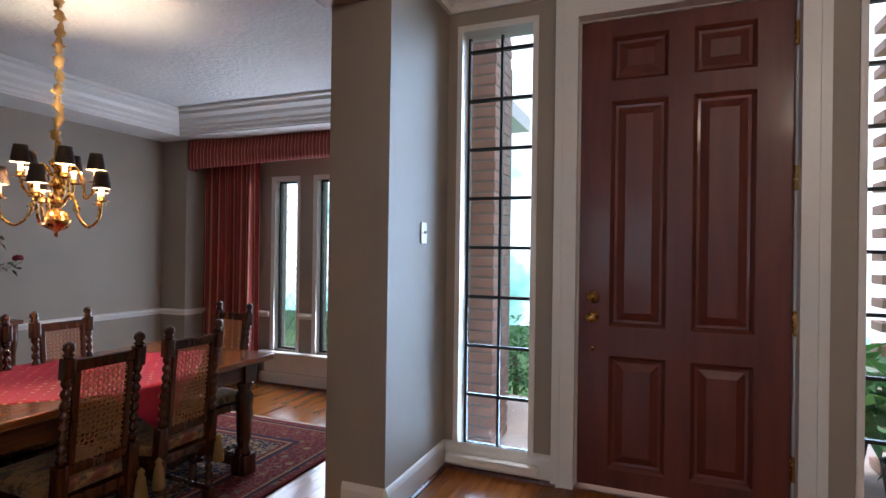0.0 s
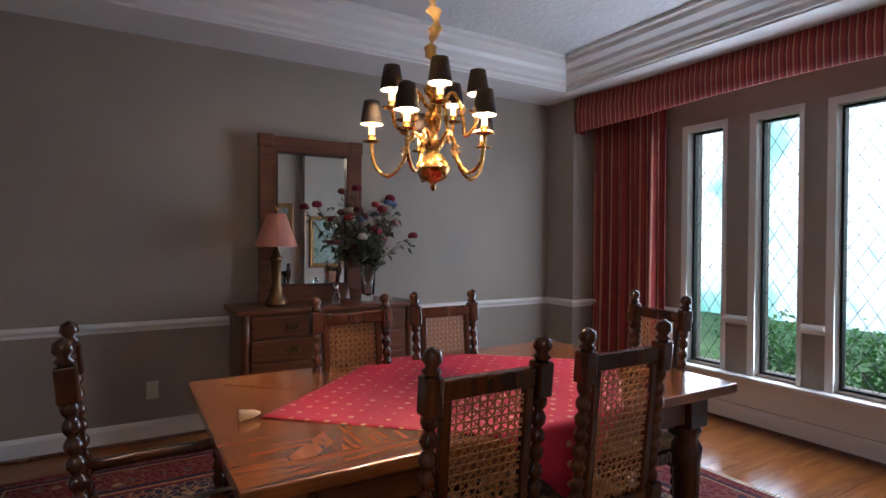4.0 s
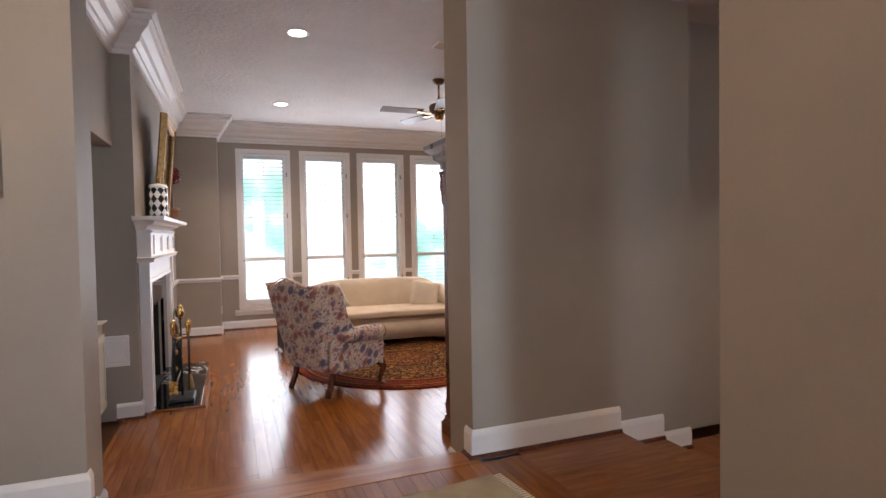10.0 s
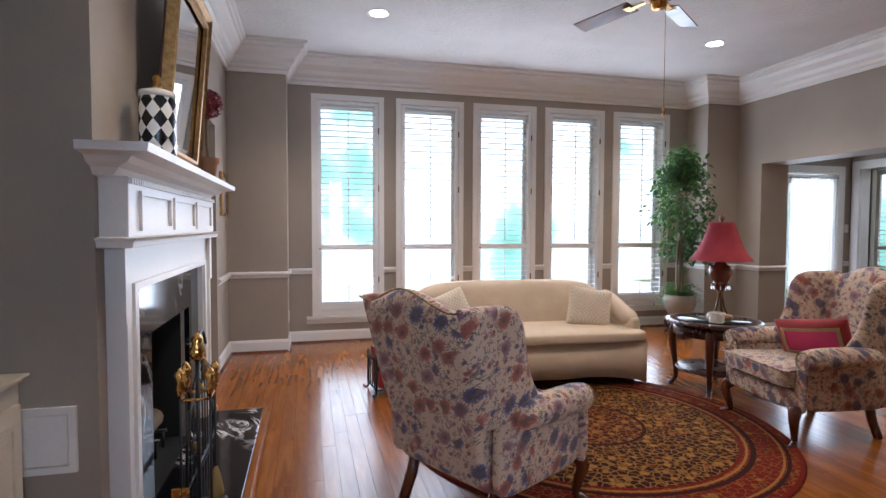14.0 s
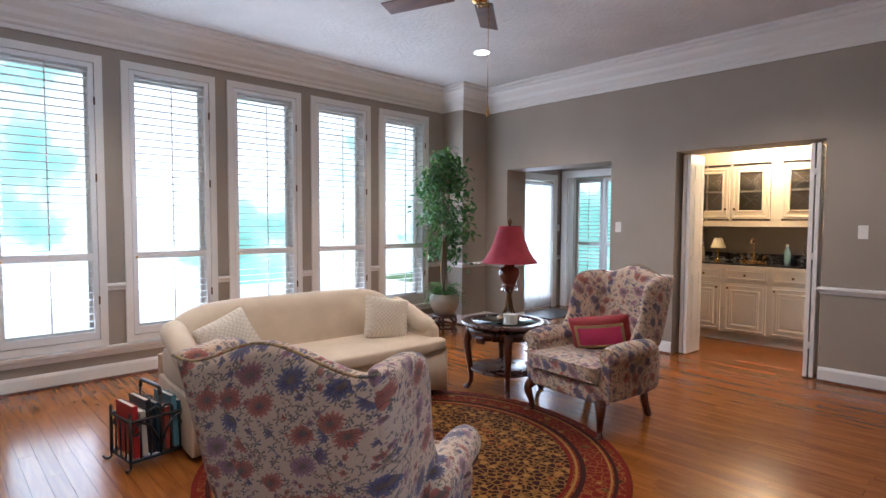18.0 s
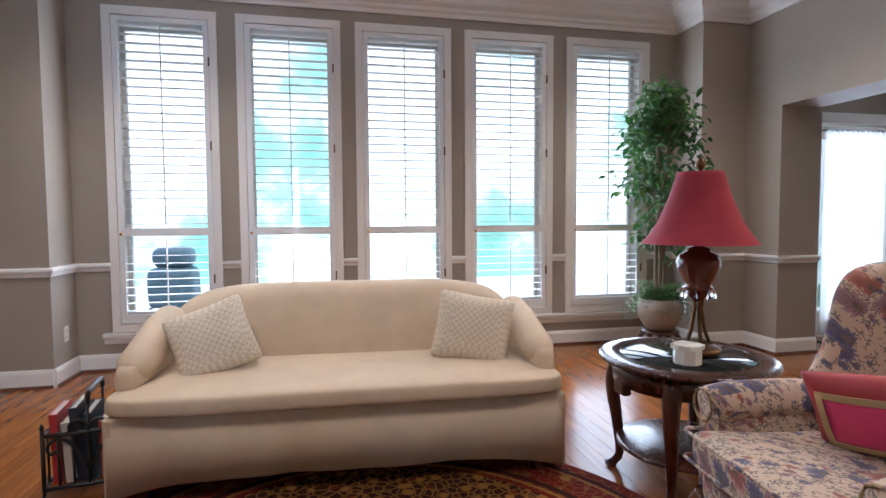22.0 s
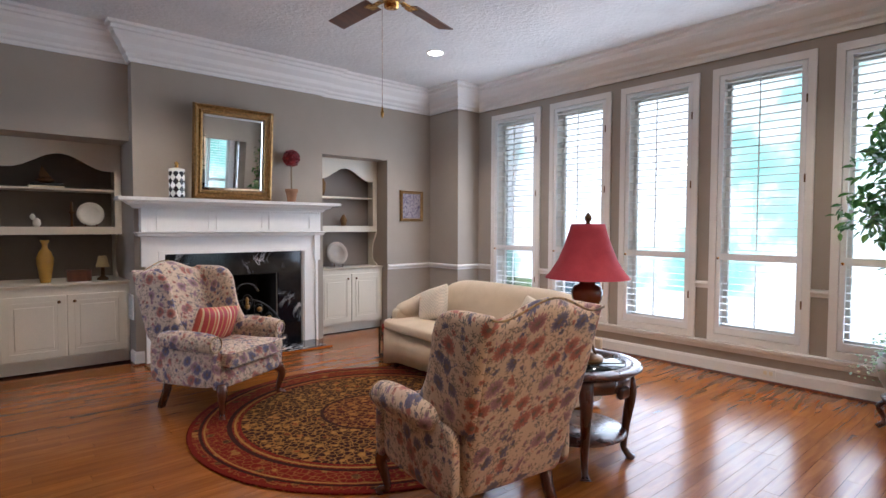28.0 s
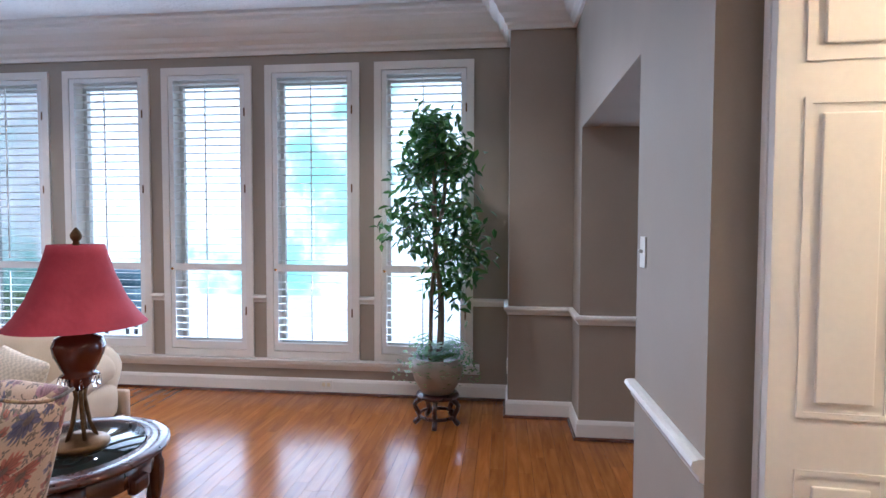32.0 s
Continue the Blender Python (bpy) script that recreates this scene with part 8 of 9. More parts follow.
def dining_chair(m, arms, label):
    """Cane-back chair with bobbin-turned posts; faces local +x, origin under the seat's middle."""
    th = thing("dining_chair", label, "chair", m, "dining chairs")
    W = 0.157
    for s in (-1, 1):
        lean = pose(-0.20, s * W, 0.44, 0, -5, 0)
        part("back_post", moved(join([bbox(-0.025, 0.025, -0.025, 0.025, -0.02, 0.14, 0.004), lathe(bobbin(0.14, 0.50, 8), 12), bbox(-0.024, 0.024, -0.023, 0.023, 0.49, 0.58, 0.006), lathe([(0.014, 0.58), (0.024, 0.59), (0.014, 0.60), (0.025, 0.615), (0.02, 0.635), (0.004, 0.645)], 12)]), lean), M_CHAIRWOOD, th)
        part("back_leg", moved(join([bbox(-0.024, 0.024, -0.024, 0.024, 0.34, 0.45, 0.004), lathe(bobbin(0.16, 0.34, 4), 12), bbox(-0.024, 0.024, -0.024, 0.024, 0.0, 0.16, 0.004)]), pose(-0.20, s * W, 0)), M_CHAIRWOOD, th)
        part("front_leg", moved(join([bbox(-0.026, 0.026, -0.026, 0.026, 0.34, 0.43, 0.004), lathe(bobbin(0.13, 0.34, 5, 0.017, 0.026), 12), lathe([(0.026, 0), (0.03, 0.03), (0.02, 0.05), (0.024, 0.13)], 12)]), pose(0.20, s * 0.20, 0)), M_CHAIRWOOD, th)
        part("side_stretcher", moved(lathe(bobbin(0.0, 0.36, 8, 0.010, 0.017), 10), pose(-0.18, s * 0.183, 0.14, 0, 90, s * 5)), M_CHAIRWOOD, th)
    bk = part("back_frame", moved(join([bbox(-0.014, 0.014, -W + 0.022, W - 0.022, 0.52, 0.568, 0.006), bbox(-0.014, 0.014, -W + 0.022, W - 0.022, 0.09, 0.13, 0.006), bbox(-0.012, 0.012, -W + 0.026, -W + 0.052, 0.13, 0.52, 0.004), bbox(-0.012, 0.012, W - 0.052, W - 0.026, 0.13, 0.52, 0.004)]), pose(-0.20, 0, 0.44, 0, -5, 0)), M_CHAIRWOOD, th)
    part("cane", moved(moved(cane_panel(2 * (W - 0.05), 0.394), pose(0, 0, 0, 0, 0, 90)), pose(-0.20, 0, 0.44, 0, -5, 0) @ pose(0, 0, 0.128)), M_CANE, bk, "woven cane back panel")
    part("seat_frame", bbox(-0.20, 0.22, -0.21, 0.21, 0.38, 0.43, 0.01), M_CHAIRWOOD, th)
    soft("seat_cushion", smooth_box(-0.19, 0.23, -0.21, 0.21, 0.43, 0.505, 0.03, 4, 0.02, 0.004, 9), M_TAPESTRY, th, "tapestry seat cushion")
    part("front_stretcher", moved(lathe(bobbin(0.0, 0.38, 8, 0.012, 0.02), 10), pose(0.20, -0.19, 0.24, -90, 0, 0)), M_CHAIRWOOD, th)
    part("cross_stretcher", moved(lathe(bobbin(0.0, 0.36, 8, 0.010, 0.017), 10), pose(0.0, -0.18, 0.14, -90, 0, 0)), M_CHAIRWOOD, th)
    for s in (-1, 1):
        part("tassel", moved(lathe([(0.028, -0.12), (0.03, -0.1), (0.02, -0.02), (0.012, 0.0), (0.018, 0.012), (0.004, 0.03)], 12), pose(-0.235, s * 0.19, 0.42)), M_TASSEL, th, "gold cushion tassel")
        if arms:
            part("arm", tube(curve_pts([(-0.215, s * W, 0.66), (-0.05, s * (W + 0.05), 0.645), (0.10, s * (W + 0.055), 0.64), (0.19, s * (W + 0.045), 0.655), (0.215, s * (W + 0.04), 0.635)], 5), 0.018, 8), M_CHAIRWOOD, th)
            part("arm_post", moved(lathe(bobbin(0.42, 0.63, 5, 0.013, 0.02), 10), pose(0.15, s * 0.205, 0)), M_CHAIRWOOD, th)
    return th


OFF = 0.235
first = dining_chair(at(-1.735 - OFF, 1.545, 0, 180), False, "dark turned-wood dining chair with cane back, pushed to the table")
copy_thing(first, at(-1.765 - OFF, 2.045, 0, 180))
copy_thing(first, at(-2.865 + OFF, 1.65, 0, 0))
copy_thing(first, at(-2.87 + OFF, 2.115, 0, 0))
copy_thing(first, at(-2.37, 2.93 - OFF, 0, -98))
dining_chair(at(-2.39, 0.70 + OFF, 0, 92), True, "dark turned-wood dining armchair with cane back and gold tassels")

# table
TX0, TX1, TY0, TY1 = -2.955, -1.90, 1.02, 2.85
tb = thing("dining_table", "parquet-topped oak refectory table with heavy turned legs", "table", pose((TX0 + TX1) / 2, (TY0 + TY1) / 2, 0))
hx, hy = (TX1 - TX0) / 2, (TY1 - TY0) / 2
part("tabletop", bbox(-hx, hx, -hy, hy, 0.735, 0.772, 0.006), M_TABLE, tb)
# chevron parquet in four columns inside a plain border
CW, CH = (2 * hx - 0.22) / 4, 0.092
chev = []
for sg in (1, -1):
    bm = bmesh.new()
    e = 0.0012
    lo = [bm.verts.new(p) for p in ((e, e + (0 if sg > 0 else CW), 0), (CW - e, e + (CW if sg > 0 else 0), 0), (CW - e, CH - e + (CW if sg > 0 else 0), 0), (e, CH - e + (0 if sg > 0 else CW), 0))]
    hi = [bm.verts.new((v.co.x, v.co.y, 0.0025)) for v in lo]
    bm.faces.new(hi)
    for k in range(4):
        bm.faces.new((lo[k], lo[(k + 1) % 4], hi[(k + 1) % 4], hi[k]))
    chev.append(mesh_of("inlay", bm, M_TABLE_P))
for i in range(4):
    y = -hy + 0.11
    while y + CW + CH < hy - 0.11:
        part_at("inlay", chev[i % 2], pose(-hx + 0.11 + i * CW, y, 0.7708), tb)
        y += CH
part("apron", boxes([(-hx + 0.09, hx - 0.09, -hy + 0.10, -hy + 0.135, 0.62, 0.735), (-hx + 0.09, hx - 0.09, hy - 0.135, hy - 0.10, 0.62, 0.735), (-hx + 0.09, -hx + 0.125, -hy + 0.135, hy - 0.135, 0.62, 0.735), (hx - 0.125, hx - 0.09, -hy + 0.135, hy - 0.135, 0.62, 0.735)]), M_OAKDARK, tb)
lg = join([bbox(-0.055, 0.055, -0.055, 0.055, 0.60, 0.735, 0.006), lathe([(0.05, 0.14), (0.055, 0.16), (0.035, 0.19), (0.045, 0.24), (0.052, 0.45), (0.058, 0.52), (0.04, 0.55), (0.055, 0.58), (0.05, 0.60)], 18), bbox(-0.055, 0.055, -0.055, 0.055, 0.0, 0.14, 0.006)])
lgm = mesh_of("leg", lg, M_CHAIRWOOD)
for sx in (-1, 1):
    for sy in (-1, 1):
        part_at("leg", lgm, pose(sx * (hx - 0.12), sy * (hy - 0.14), 0.0), tb)
for sy in (-1, 1):
    part("stretcher", bbox(-hx + 0.17, hx - 0.17, sy * (hy - 0.14) - 0.03, sy * (hy - 0.14) + 0.03, 0.06, 0.12, 0.006), M_CHAIRWOOD, tb)
part("long_stretcher", bbox(-0.035, 0.035, -hy + 0.17, hy - 0.17, 0.06, 0.12, 0.006), M_CHAIRWOOD, tb)

# cloth lies corner-wise across the table
cl = thing("table_runner", "red dotted tablecloth laid corner-wise on the table", "tablecloth", pose(-2.38, 1.95, 0))
bm = bmesh.new()
n = 48
g = [[None] * (n + 1) for _ in range(n + 1)]
for i in range(n + 1):
    for j in range(n + 1):
        u, v = -1 + 2 * i / n, -1 + 2 * j / n
        x, y = (u - v) * 0.36, (u + v) * 0.39
        z = 0.7755 + 0.003 * noise.noise(Vector((x * 6, y * 6, 1)))
        ex = abs(x + 0.045) - hx
        if ex > 0:
            drop = min(ex, 0.6)
            x = math.copysign(hx - math.copysign(0.045, x) + 0.008 + 0.025 * math.sin(y * 22) * min(1, drop * 4) + 0.02 * min(1, drop * 5), x)
            z -= drop
        g[i][j] = bm.verts.new((x, y, z))
for i in range(n):
    for j in range(n):
        bm.faces.new((g[i][j], g[i + 1][j], g[i + 1][j + 1], g[i][j + 1]))
bmesh.ops.recalc_face_normals(bm, faces=bm.faces)
co = part("cloth", bm, M_REDCLOTH, cl, "", True)
md = co.modifiers.new("thickness", "SOLIDIFY")
md.thickness = 0.002
part("tassel", moved(lathe([(0.018, -0.06), (0.012, -0.02), (0.004, 0)], 10), pose(0.0, -0.785, 0.79, -90, 0, 0)), M_SHADE_IN, cl, "cream corner tassel")

# rug
dr_ = tagged(part("dining_rug", bbox(-1.32, 1.32, -1.75, 1.75, 0, 0.012, 0.004), rug_material("dining_rug_wool", (1.32, 1.75), False)), "dark red and navy oriental rug under the dining table", "rug")
dr_.location = (-3.0, 1.93, 0.001)
for sy in (-1, 1):
    part("fringe", boxes([(-1.3 + 0.02 * k, -1.29 + 0.02 * k, sy * 1.75 - 0.05 * (sy < 0), sy * 1.75 + 0.05 * (sy > 0), 0.001, 0.005) for k in range(131)]), M_SHADE_IN, dr_)

# chandelier
CHX, CHY = -2.55, 1.86
cd = thing("chandelier", "brass two-tier chandelier with small black shades", "chandelier", pose(CHX, CHY, 1.54))
part("body", lathe([(0.002, -0.03), (0.012, -0.02), (0.008, 0.0), (0.05, 0.02), (0.068, 0.055), (0.07, 0.06), (0.068, 0.065), (0.05, 0.10), (0.02, 0.125), (0.035, 0.14), (0.045, 0.16), (0.02, 0.18), (0.016, 0.22), (0.03, 0.24), (0.038, 0.26), (0.02, 0.29), (0.015, 0.33), (0.034, 0.35), (0.04, 0.375), (0.018, 0.40), (0.014, 0.48), (0.004, 0.50)], 24), M_BRASS, cd)
part("canopy", lathe([(0.02, 1.30), (0.06, 1.31), (0.065, 1.329)], 20), M_BRASS, cd)
sl = [(0.018 + 0.009 * math.sin(k * 1.3) + 0.007 * math.sin(k * 2.9), 0.42 + k * 0.0165) for k in range(54)]
bm = lathe(sl, 14)
for v in bm.verts:
    v.co.x += 0.011 * math.sin(v.co.z * 34)
    v.co.y += 0.010 * math.cos(v.co.z * 29)
    v.co += 0.005 * noise.noise_vector(v.co * 60)
part("chain_sleeve", bm, M_SLEEVE, cd, "gathered gold fabric chain sleeve")
shade_prof = [(0.045, 0.0), (0.042, 0.025), (0.036, 0.062), (0.031, 0.092), (0.029, 0.092), (0.034, 0.062), (0.040, 0.025), (0.043, 0.0)]
for tier, (n, R, zh, zc, off) in enumerate(((5, 0.245, 0.145, 0.16, 20), (5, 0.175, 0.30, 0.27, 50))):
    for k in range(n):
        a = radians(off + 360 * k / n)
        c, s = math.cos(a), math.sin(a)
        P = lambda r, z: (r * c, r * s, z)
        arm = part("arm", tube(curve_pts([P(0.03, zh), P(0.07, zh + 0.055), P(0.10, zh + 0.02), P(0.12, zh - 0.06), P(R * 0.72, zh - 0.115), P(R * 0.94, zh - 0.075), P(R, zh + 0.0), P(R, zc)], 5), 0.0075, 8), M_BRASS, cd)
        part("scroll", tube([(P(0.11 + 0.018 * math.cos(q * 0.7), zh - 0.02 + 0.018 * math.sin(q * 0.7))) for q in range(9)], 0.004, 5), M_BRASS, arm)
        part("bobeche", moved(lathe([(0.008, 0.0), (0.036, 0.006), (0.038, 0.009), (0.014, 0.012), (0.016, 0.03), (0.012, 0.034)], 16), pose(*P(R, zc))), M_BRASS, arm)
        part("candle", moved(lathe([(0.011, 0.034), (0.011, 0.09)], 10), pose(*P(R, zc))), M_CANDLE, arm, "glowing candle tube")
        part("bulb", moved(lathe([(0.006, 0.09), (0.009, 0.096), (0.008, 0.102), (0.003, 0.105)], 10, False), pose(*P(R, zc))), M_BULB, arm)
        shd = part("shade", moved(lathe(shade_prof, 20, False), pose(*P(R, zc + 0.075))), M_SHADE_BLACK, arm, "small black shade")
        part("lining", moved(lathe([(0.0425, 0.001), (0.0395, 0.025), (0.0335, 0.062), (0.0285, 0.091)], 20, False), pose(*P(R, zc + 0.075))), M_SHADE_IN, shd)
        d = bpy.data.lights.new("chandelier_lamp", "POINT")
        d.energy, d.color, d.shadow_soft_size = CHAND_W, (1.0, 0.72, 0.42), 0.012
        o = new("chandelier_lamp", d)
        o.location = (CHX + R * c, CHY + R * s, 1.54 + zc + 0.118)
# buffet, mirror, lamp, flowers
bf = thing("buffet", "brown oak buffet chest with brass bail handles", "buffet", pose(-4.69, 2.04, 0, 0, 0, 0))
part("body", bbox(0.03, 0.45, -0.60, 0.60, 0.06, 0.84, 0.006), M_OAKDARK, bf)
part("top", bbox(0.0, 0.48, -0.635, 0.635, 0.84, 0.872, 0.008), M_OAKDARK, bf)
part("plinth", bbox(0.03, 0.46, -0.61, 0.61, 0.0, 0.08, 0.006), M_OAKDARK, bf)
for sx in (-1, 1):
    part("corner_post", moved(lathe([(0.03, 0.08), (0.03, 0.12), (0.018, 0.15), (0.024, 0.4), (0.018, 0.62), (0.03, 0.68), (0.03, 0.84)], 14), pose(0.45, sx * 0.575, 0)), M_OAKDARK, bf)
for a, b in ((-0.54, -0.01), (0.01, 0.54)):
    for lo, hi in ((0.69, 0.82), (0.54, 0.67), (0.12, 0.52)):
        d = part("drawer" if hi - lo < 0.2 else "door", bbox(0.45, 0.468, a, b, lo, hi, 0.005), M_OAKDARK, bf)
        ym, zm = (a + b) / 2, (lo + hi) / 2
        part("handle_plate", bbox(0.467, 0.472, ym - 0.045, ym + 0.045, zm - 0.018, zm + 0.018, 0.002), M_BRONZE, d)
        part("bail", tube(curve_pts([(0.474, ym - 0.035, zm + 0.005), (0.482, ym - 0.025, zm - 0.016), (0.482, ym + 0.025, zm - 0.016), (0.474, ym + 0.035, zm + 0.005)], 4), 0.004, 6), M_BRONZE, d)
dmi = thing("buffet_mirror", "carved brown wooden framed mirror on the buffet", "mirror", pose(-4.60, 2.0, 0.873))
part("frame", boxes([(-0.02, 0.03, -0.375, -0.265, 0.0, 1.18), (-0.02, 0.03, 0.265, 0.375, 0.0, 1.18), (-0.02, 0.03, -0.265, 0.265, 0.0, 0.12), (-0.02, 0.03, -0.265, 0.265, 1.07, 1.18)]), M_OAKDARK, dmi)
for sy in (-1, 1):
    for z0 in (1.10, 0.0):
        part("corner_block", bbox(-0.022, 0.036, sy * 0.335 - 0.05, sy * 0.335 + 0.05, z0, z0 + 0.09, 0.006), M_OAKDARK, dmi)
part("inner_bead", boxes([(0.028, 0.036, -0.268, -0.255, 0.115, 1.075), (0.028, 0.036, 0.255, 0.268, 0.115, 1.075), (0.028, 0.036, -0.255, 0.255, 0.115, 0.128), (0.028, 0.036, -0.255, 0.255, 1.062, 1.075)]), M_DARK, dmi)
part("mirror_glass", boxes([(0.004, 0.010, -0.264, 0.264, 0.12, 1.07)]), M_MIRROR, dmi)
bl2 = thing("buffet_lamp", "pewter column lamp with a pink pleated shade", "lamp", pose(-4.42, 1.70, 0.873))
part("base", lathe([(0.075, 0), (0.078, 0.02), (0.06, 0.05), (0.04, 0.09), (0.045, 0.11), (0.03, 0.14), (0.036, 0.3), (0.05, 0.32), (0.028, 0.34), (0.02, 0.37), (0.008, 0.40), (0.006, 0.64)], 18), M_BRONZE, bl2)
bm = lathe([(0.142, 0.40), (0.118, 0.455), (0.092, 0.53), (0.064, 0.62), (0.062, 0.62), (0.09, 0.53), (0.116, 0.455), (0.140, 0.40)], 72, False)
for v in bm.verts:
    q = 1 + 0.022 * (1 if round(math.atan2(v.co.y, v.co.x) / radians(5)) % 2 else -1)
    v.co.x, v.co.y = v.co.x * q, v.co.y * q
part("shade", bm, M_SHADE_PINK, bl2)
part("finial", lathe([(0.004, 0.64), (0.01, 0.65), (0.003, 0.675)], 10), M_BRASS, bl2)
fv = thing("flower_vase", "cut glass vase with red and white silk flowers", "flowers", pose(-4.42, 2.37, 0.873) @ Matrix.Scale(1.12, 4))
part("vase", lathe([(0.045, 0), (0.05, 0.01), (0.042, 0.05), (0.05, 0.2), (0.06, 0.28), (0.055, 0.28), (0.045, 0.2), (0.037, 0.05), (0.001, 0.03)], 16, False), M_BLIND_GLASS, fv)
rng = np.random.RandomState(5)
vs, fs = [], []
for k in range(44):
    a = rng.uniform(0, 6.28)
    R = rng.uniform(0.05, 0.36)
    H_ = 0.36 + rng.uniform(0.0, 0.42) * (1 - R)
    p2 = Vector((math.cos(a) * R * 0.6, math.sin(a) * R, H_))
    part("twig", tube([(0, 0, 0.1), (p2.x * 0.35, p2.y * 0.35, 0.3), p2], 0.0025, 4), M_BARK, fv)
    if k < 28:
        col = [(0.2, 0.012, 0.02), (0.3, 0.02, 0.03), (0.6, 0.52, 0.4), (0.42, 0.19, 0.17), (0.1, 0.015, 0.025), (0.14, 0.15, 0.27)][k % 6]
        fm = bpy.data.materials.get("petal_%d" % (k % 6)) or paint("petal_%d" % (k % 6), col, 0.7, 0.15, 80)
        bl3 = []
        for q in range(9):
            e = Euler((rng.uniform(0.3, 1.0), 0, q * 0.7)).to_matrix().to_4x4()
            bl3.append(moved(lathe([(0.003, 0), (0.019, 0.014), (0.022, 0.028), (0.005, 0.04)], 6, False), Matrix.Translation(p2) @ e))
        part("bloom", join(bl3), fm, fv)
    for j in range(9):
        s = 0.25 + 0.7 * rng.rand()
        q = Vector((0, 0, 0.18)).lerp(p2, s) + Vector(rng.normal(size=3) * 0.025)
        e = Euler((rng.uniform(-1, 1), rng.uniform(-1, 1), rng.uniform(0, 6.28))).to_matrix()
        l = rng.uniform(0.045, 0.085)
        k0 = len(vs)
        for x, y, z in ((0, 0, 0), (0.4 * l, 0.22 * l, 0.04 * l), (l, 0, -0.1 * l), (0.4 * l, -0.22 * l, 0.04 * l)):
            vs.append(q + e @ Vector((x, y, z)))
        fs.append((k0, k0 + 1, k0 + 2, k0 + 3))
me = bpy.data.meshes.new("leaves")
me.from_pydata(vs, [], fs)
me.materials.append(leaf_material("dusty_leaves", [(0.03, 0.05, 0.03), (0.06, 0.08, 0.04), (0.1, 0.08, 0.05)]))
o = new("leaves", me)
o.parent = fv
dk = thing("decanter", "small clear glass decanter with a stopper", "decanter", pose(-4.36, 2.10, 0.873))
part("body", lathe([(0.028, 0), (0.032, 0.02), (0.026, 0.06), (0.012, 0.08), (0.014, 0.095)], 14), M_BLIND_GLASS, dk)
part("stopper", lathe([(0.008, 0.095), (0.02, 0.12), (0.016, 0.145), (0.003, 0.155)], 12), M_BLIND_GLASS, dk)

# curtains and valance
def curtain(x0, x1, y, z0, z1, label):
    th = thing("curtain", label, "curtain", pose((x0 + x1) / 2, y, 0), "dining curtains")
    n, nz = 90, 6
    L = x1 - x0
    bm = bmesh.new()
    rows = []
    for j in range(nz + 1):
        s = j / nz
        row = []
        for k in range(n + 1):
            u = k / n
            row.append(bm.verts.new((-L / 2 + L * u, 0.045 * math.sin(u * 34 + 0.4 * math.sin(s * 3)) * (0.6 + 0.4 * (1 - s)) + 0.012 * math.sin(u * 71 + s), z0 + (z1 - z0) * s)))
        rows.append(row)
    for a, b in zip(rows, rows[1:]):
        for k in range(n):
            bm.faces.new((a[k], a[k + 1], b[k + 1], b[k]))
    ob = part("fabric", bm, M_CURTAIN, th, "", True)
    md = ob.modifiers.new("thickness", "SOLIDIFY")
    md.thickness = 0.004
    return th


curtain(-4.34, -3.56, 4.585, 0.02, 2.45, "red and gold striped floor-length curtain")
curtain(-1.95, -1.20, 4.585, 0.02, 2.45, "red and gold striped floor-length curtain")
vl = thing("valance", "red striped upholstered curtain valance", "valance", pose(-2.75, 4.45, 0))
zt = 2.635


def valance_board(pts, mat, name):
    """An upholstered board along plan points, with a scalloped lower edge."""
    bm = bmesh.new()
    cum = [0]
    for a, b in zip(pts, pts[1:]):
        cum.append(cum[-1] + (Vector(b) - Vector(a)).length)
    top, bot = [], []
    n = 60
    for k in range(n + 1):
        d = cum[-1] * k / n
        i = max(j for j in range(len(cum) - 1) if cum[j] <= d + 1e-9)
        p = Vector(pts[i]).lerp(Vector(pts[i + 1]), (d - cum[i]) / (cum[i + 1] - cum[i]))
        low = 2.30 + 0.07 * math.sin(math.pi * k / n)
        top.append(bm.verts.new((p.x, p.y, zt)))
        bot.append((bm.verts.new((p.x, p.y - 0.018 * 1, (zt + low) / 2)), bm.verts.new((p.x, p.y - 0.006, low))))
    for k in range(n):
        bm.faces.new((top[k], top[k + 1], bot[k + 1][0], bot[k][0]))
        bm.faces.new((bot[k][0], bot[k + 1][0], bot[k + 1][1], bot[k][1]))
    ob = part(name, bm, mat, vl, "", True)
    md = ob.modifiers.new("thickness", "SOLIDIFY")
    md.thickness = 0.02
    md.offset = 1


valance_board([(-1.58, 0.02), (-1.56, -0.10), (-0.95, -0.02), (0.95, -0.02), (1.56, -0.10), (1.60, 0.2)], M_CURTAIN, "board")
part("top_board", boxes([(-1.55, 1.57, 0.0, 0.2, zt - 0.02, zt - 0.002)]), M_TRIM, vl)

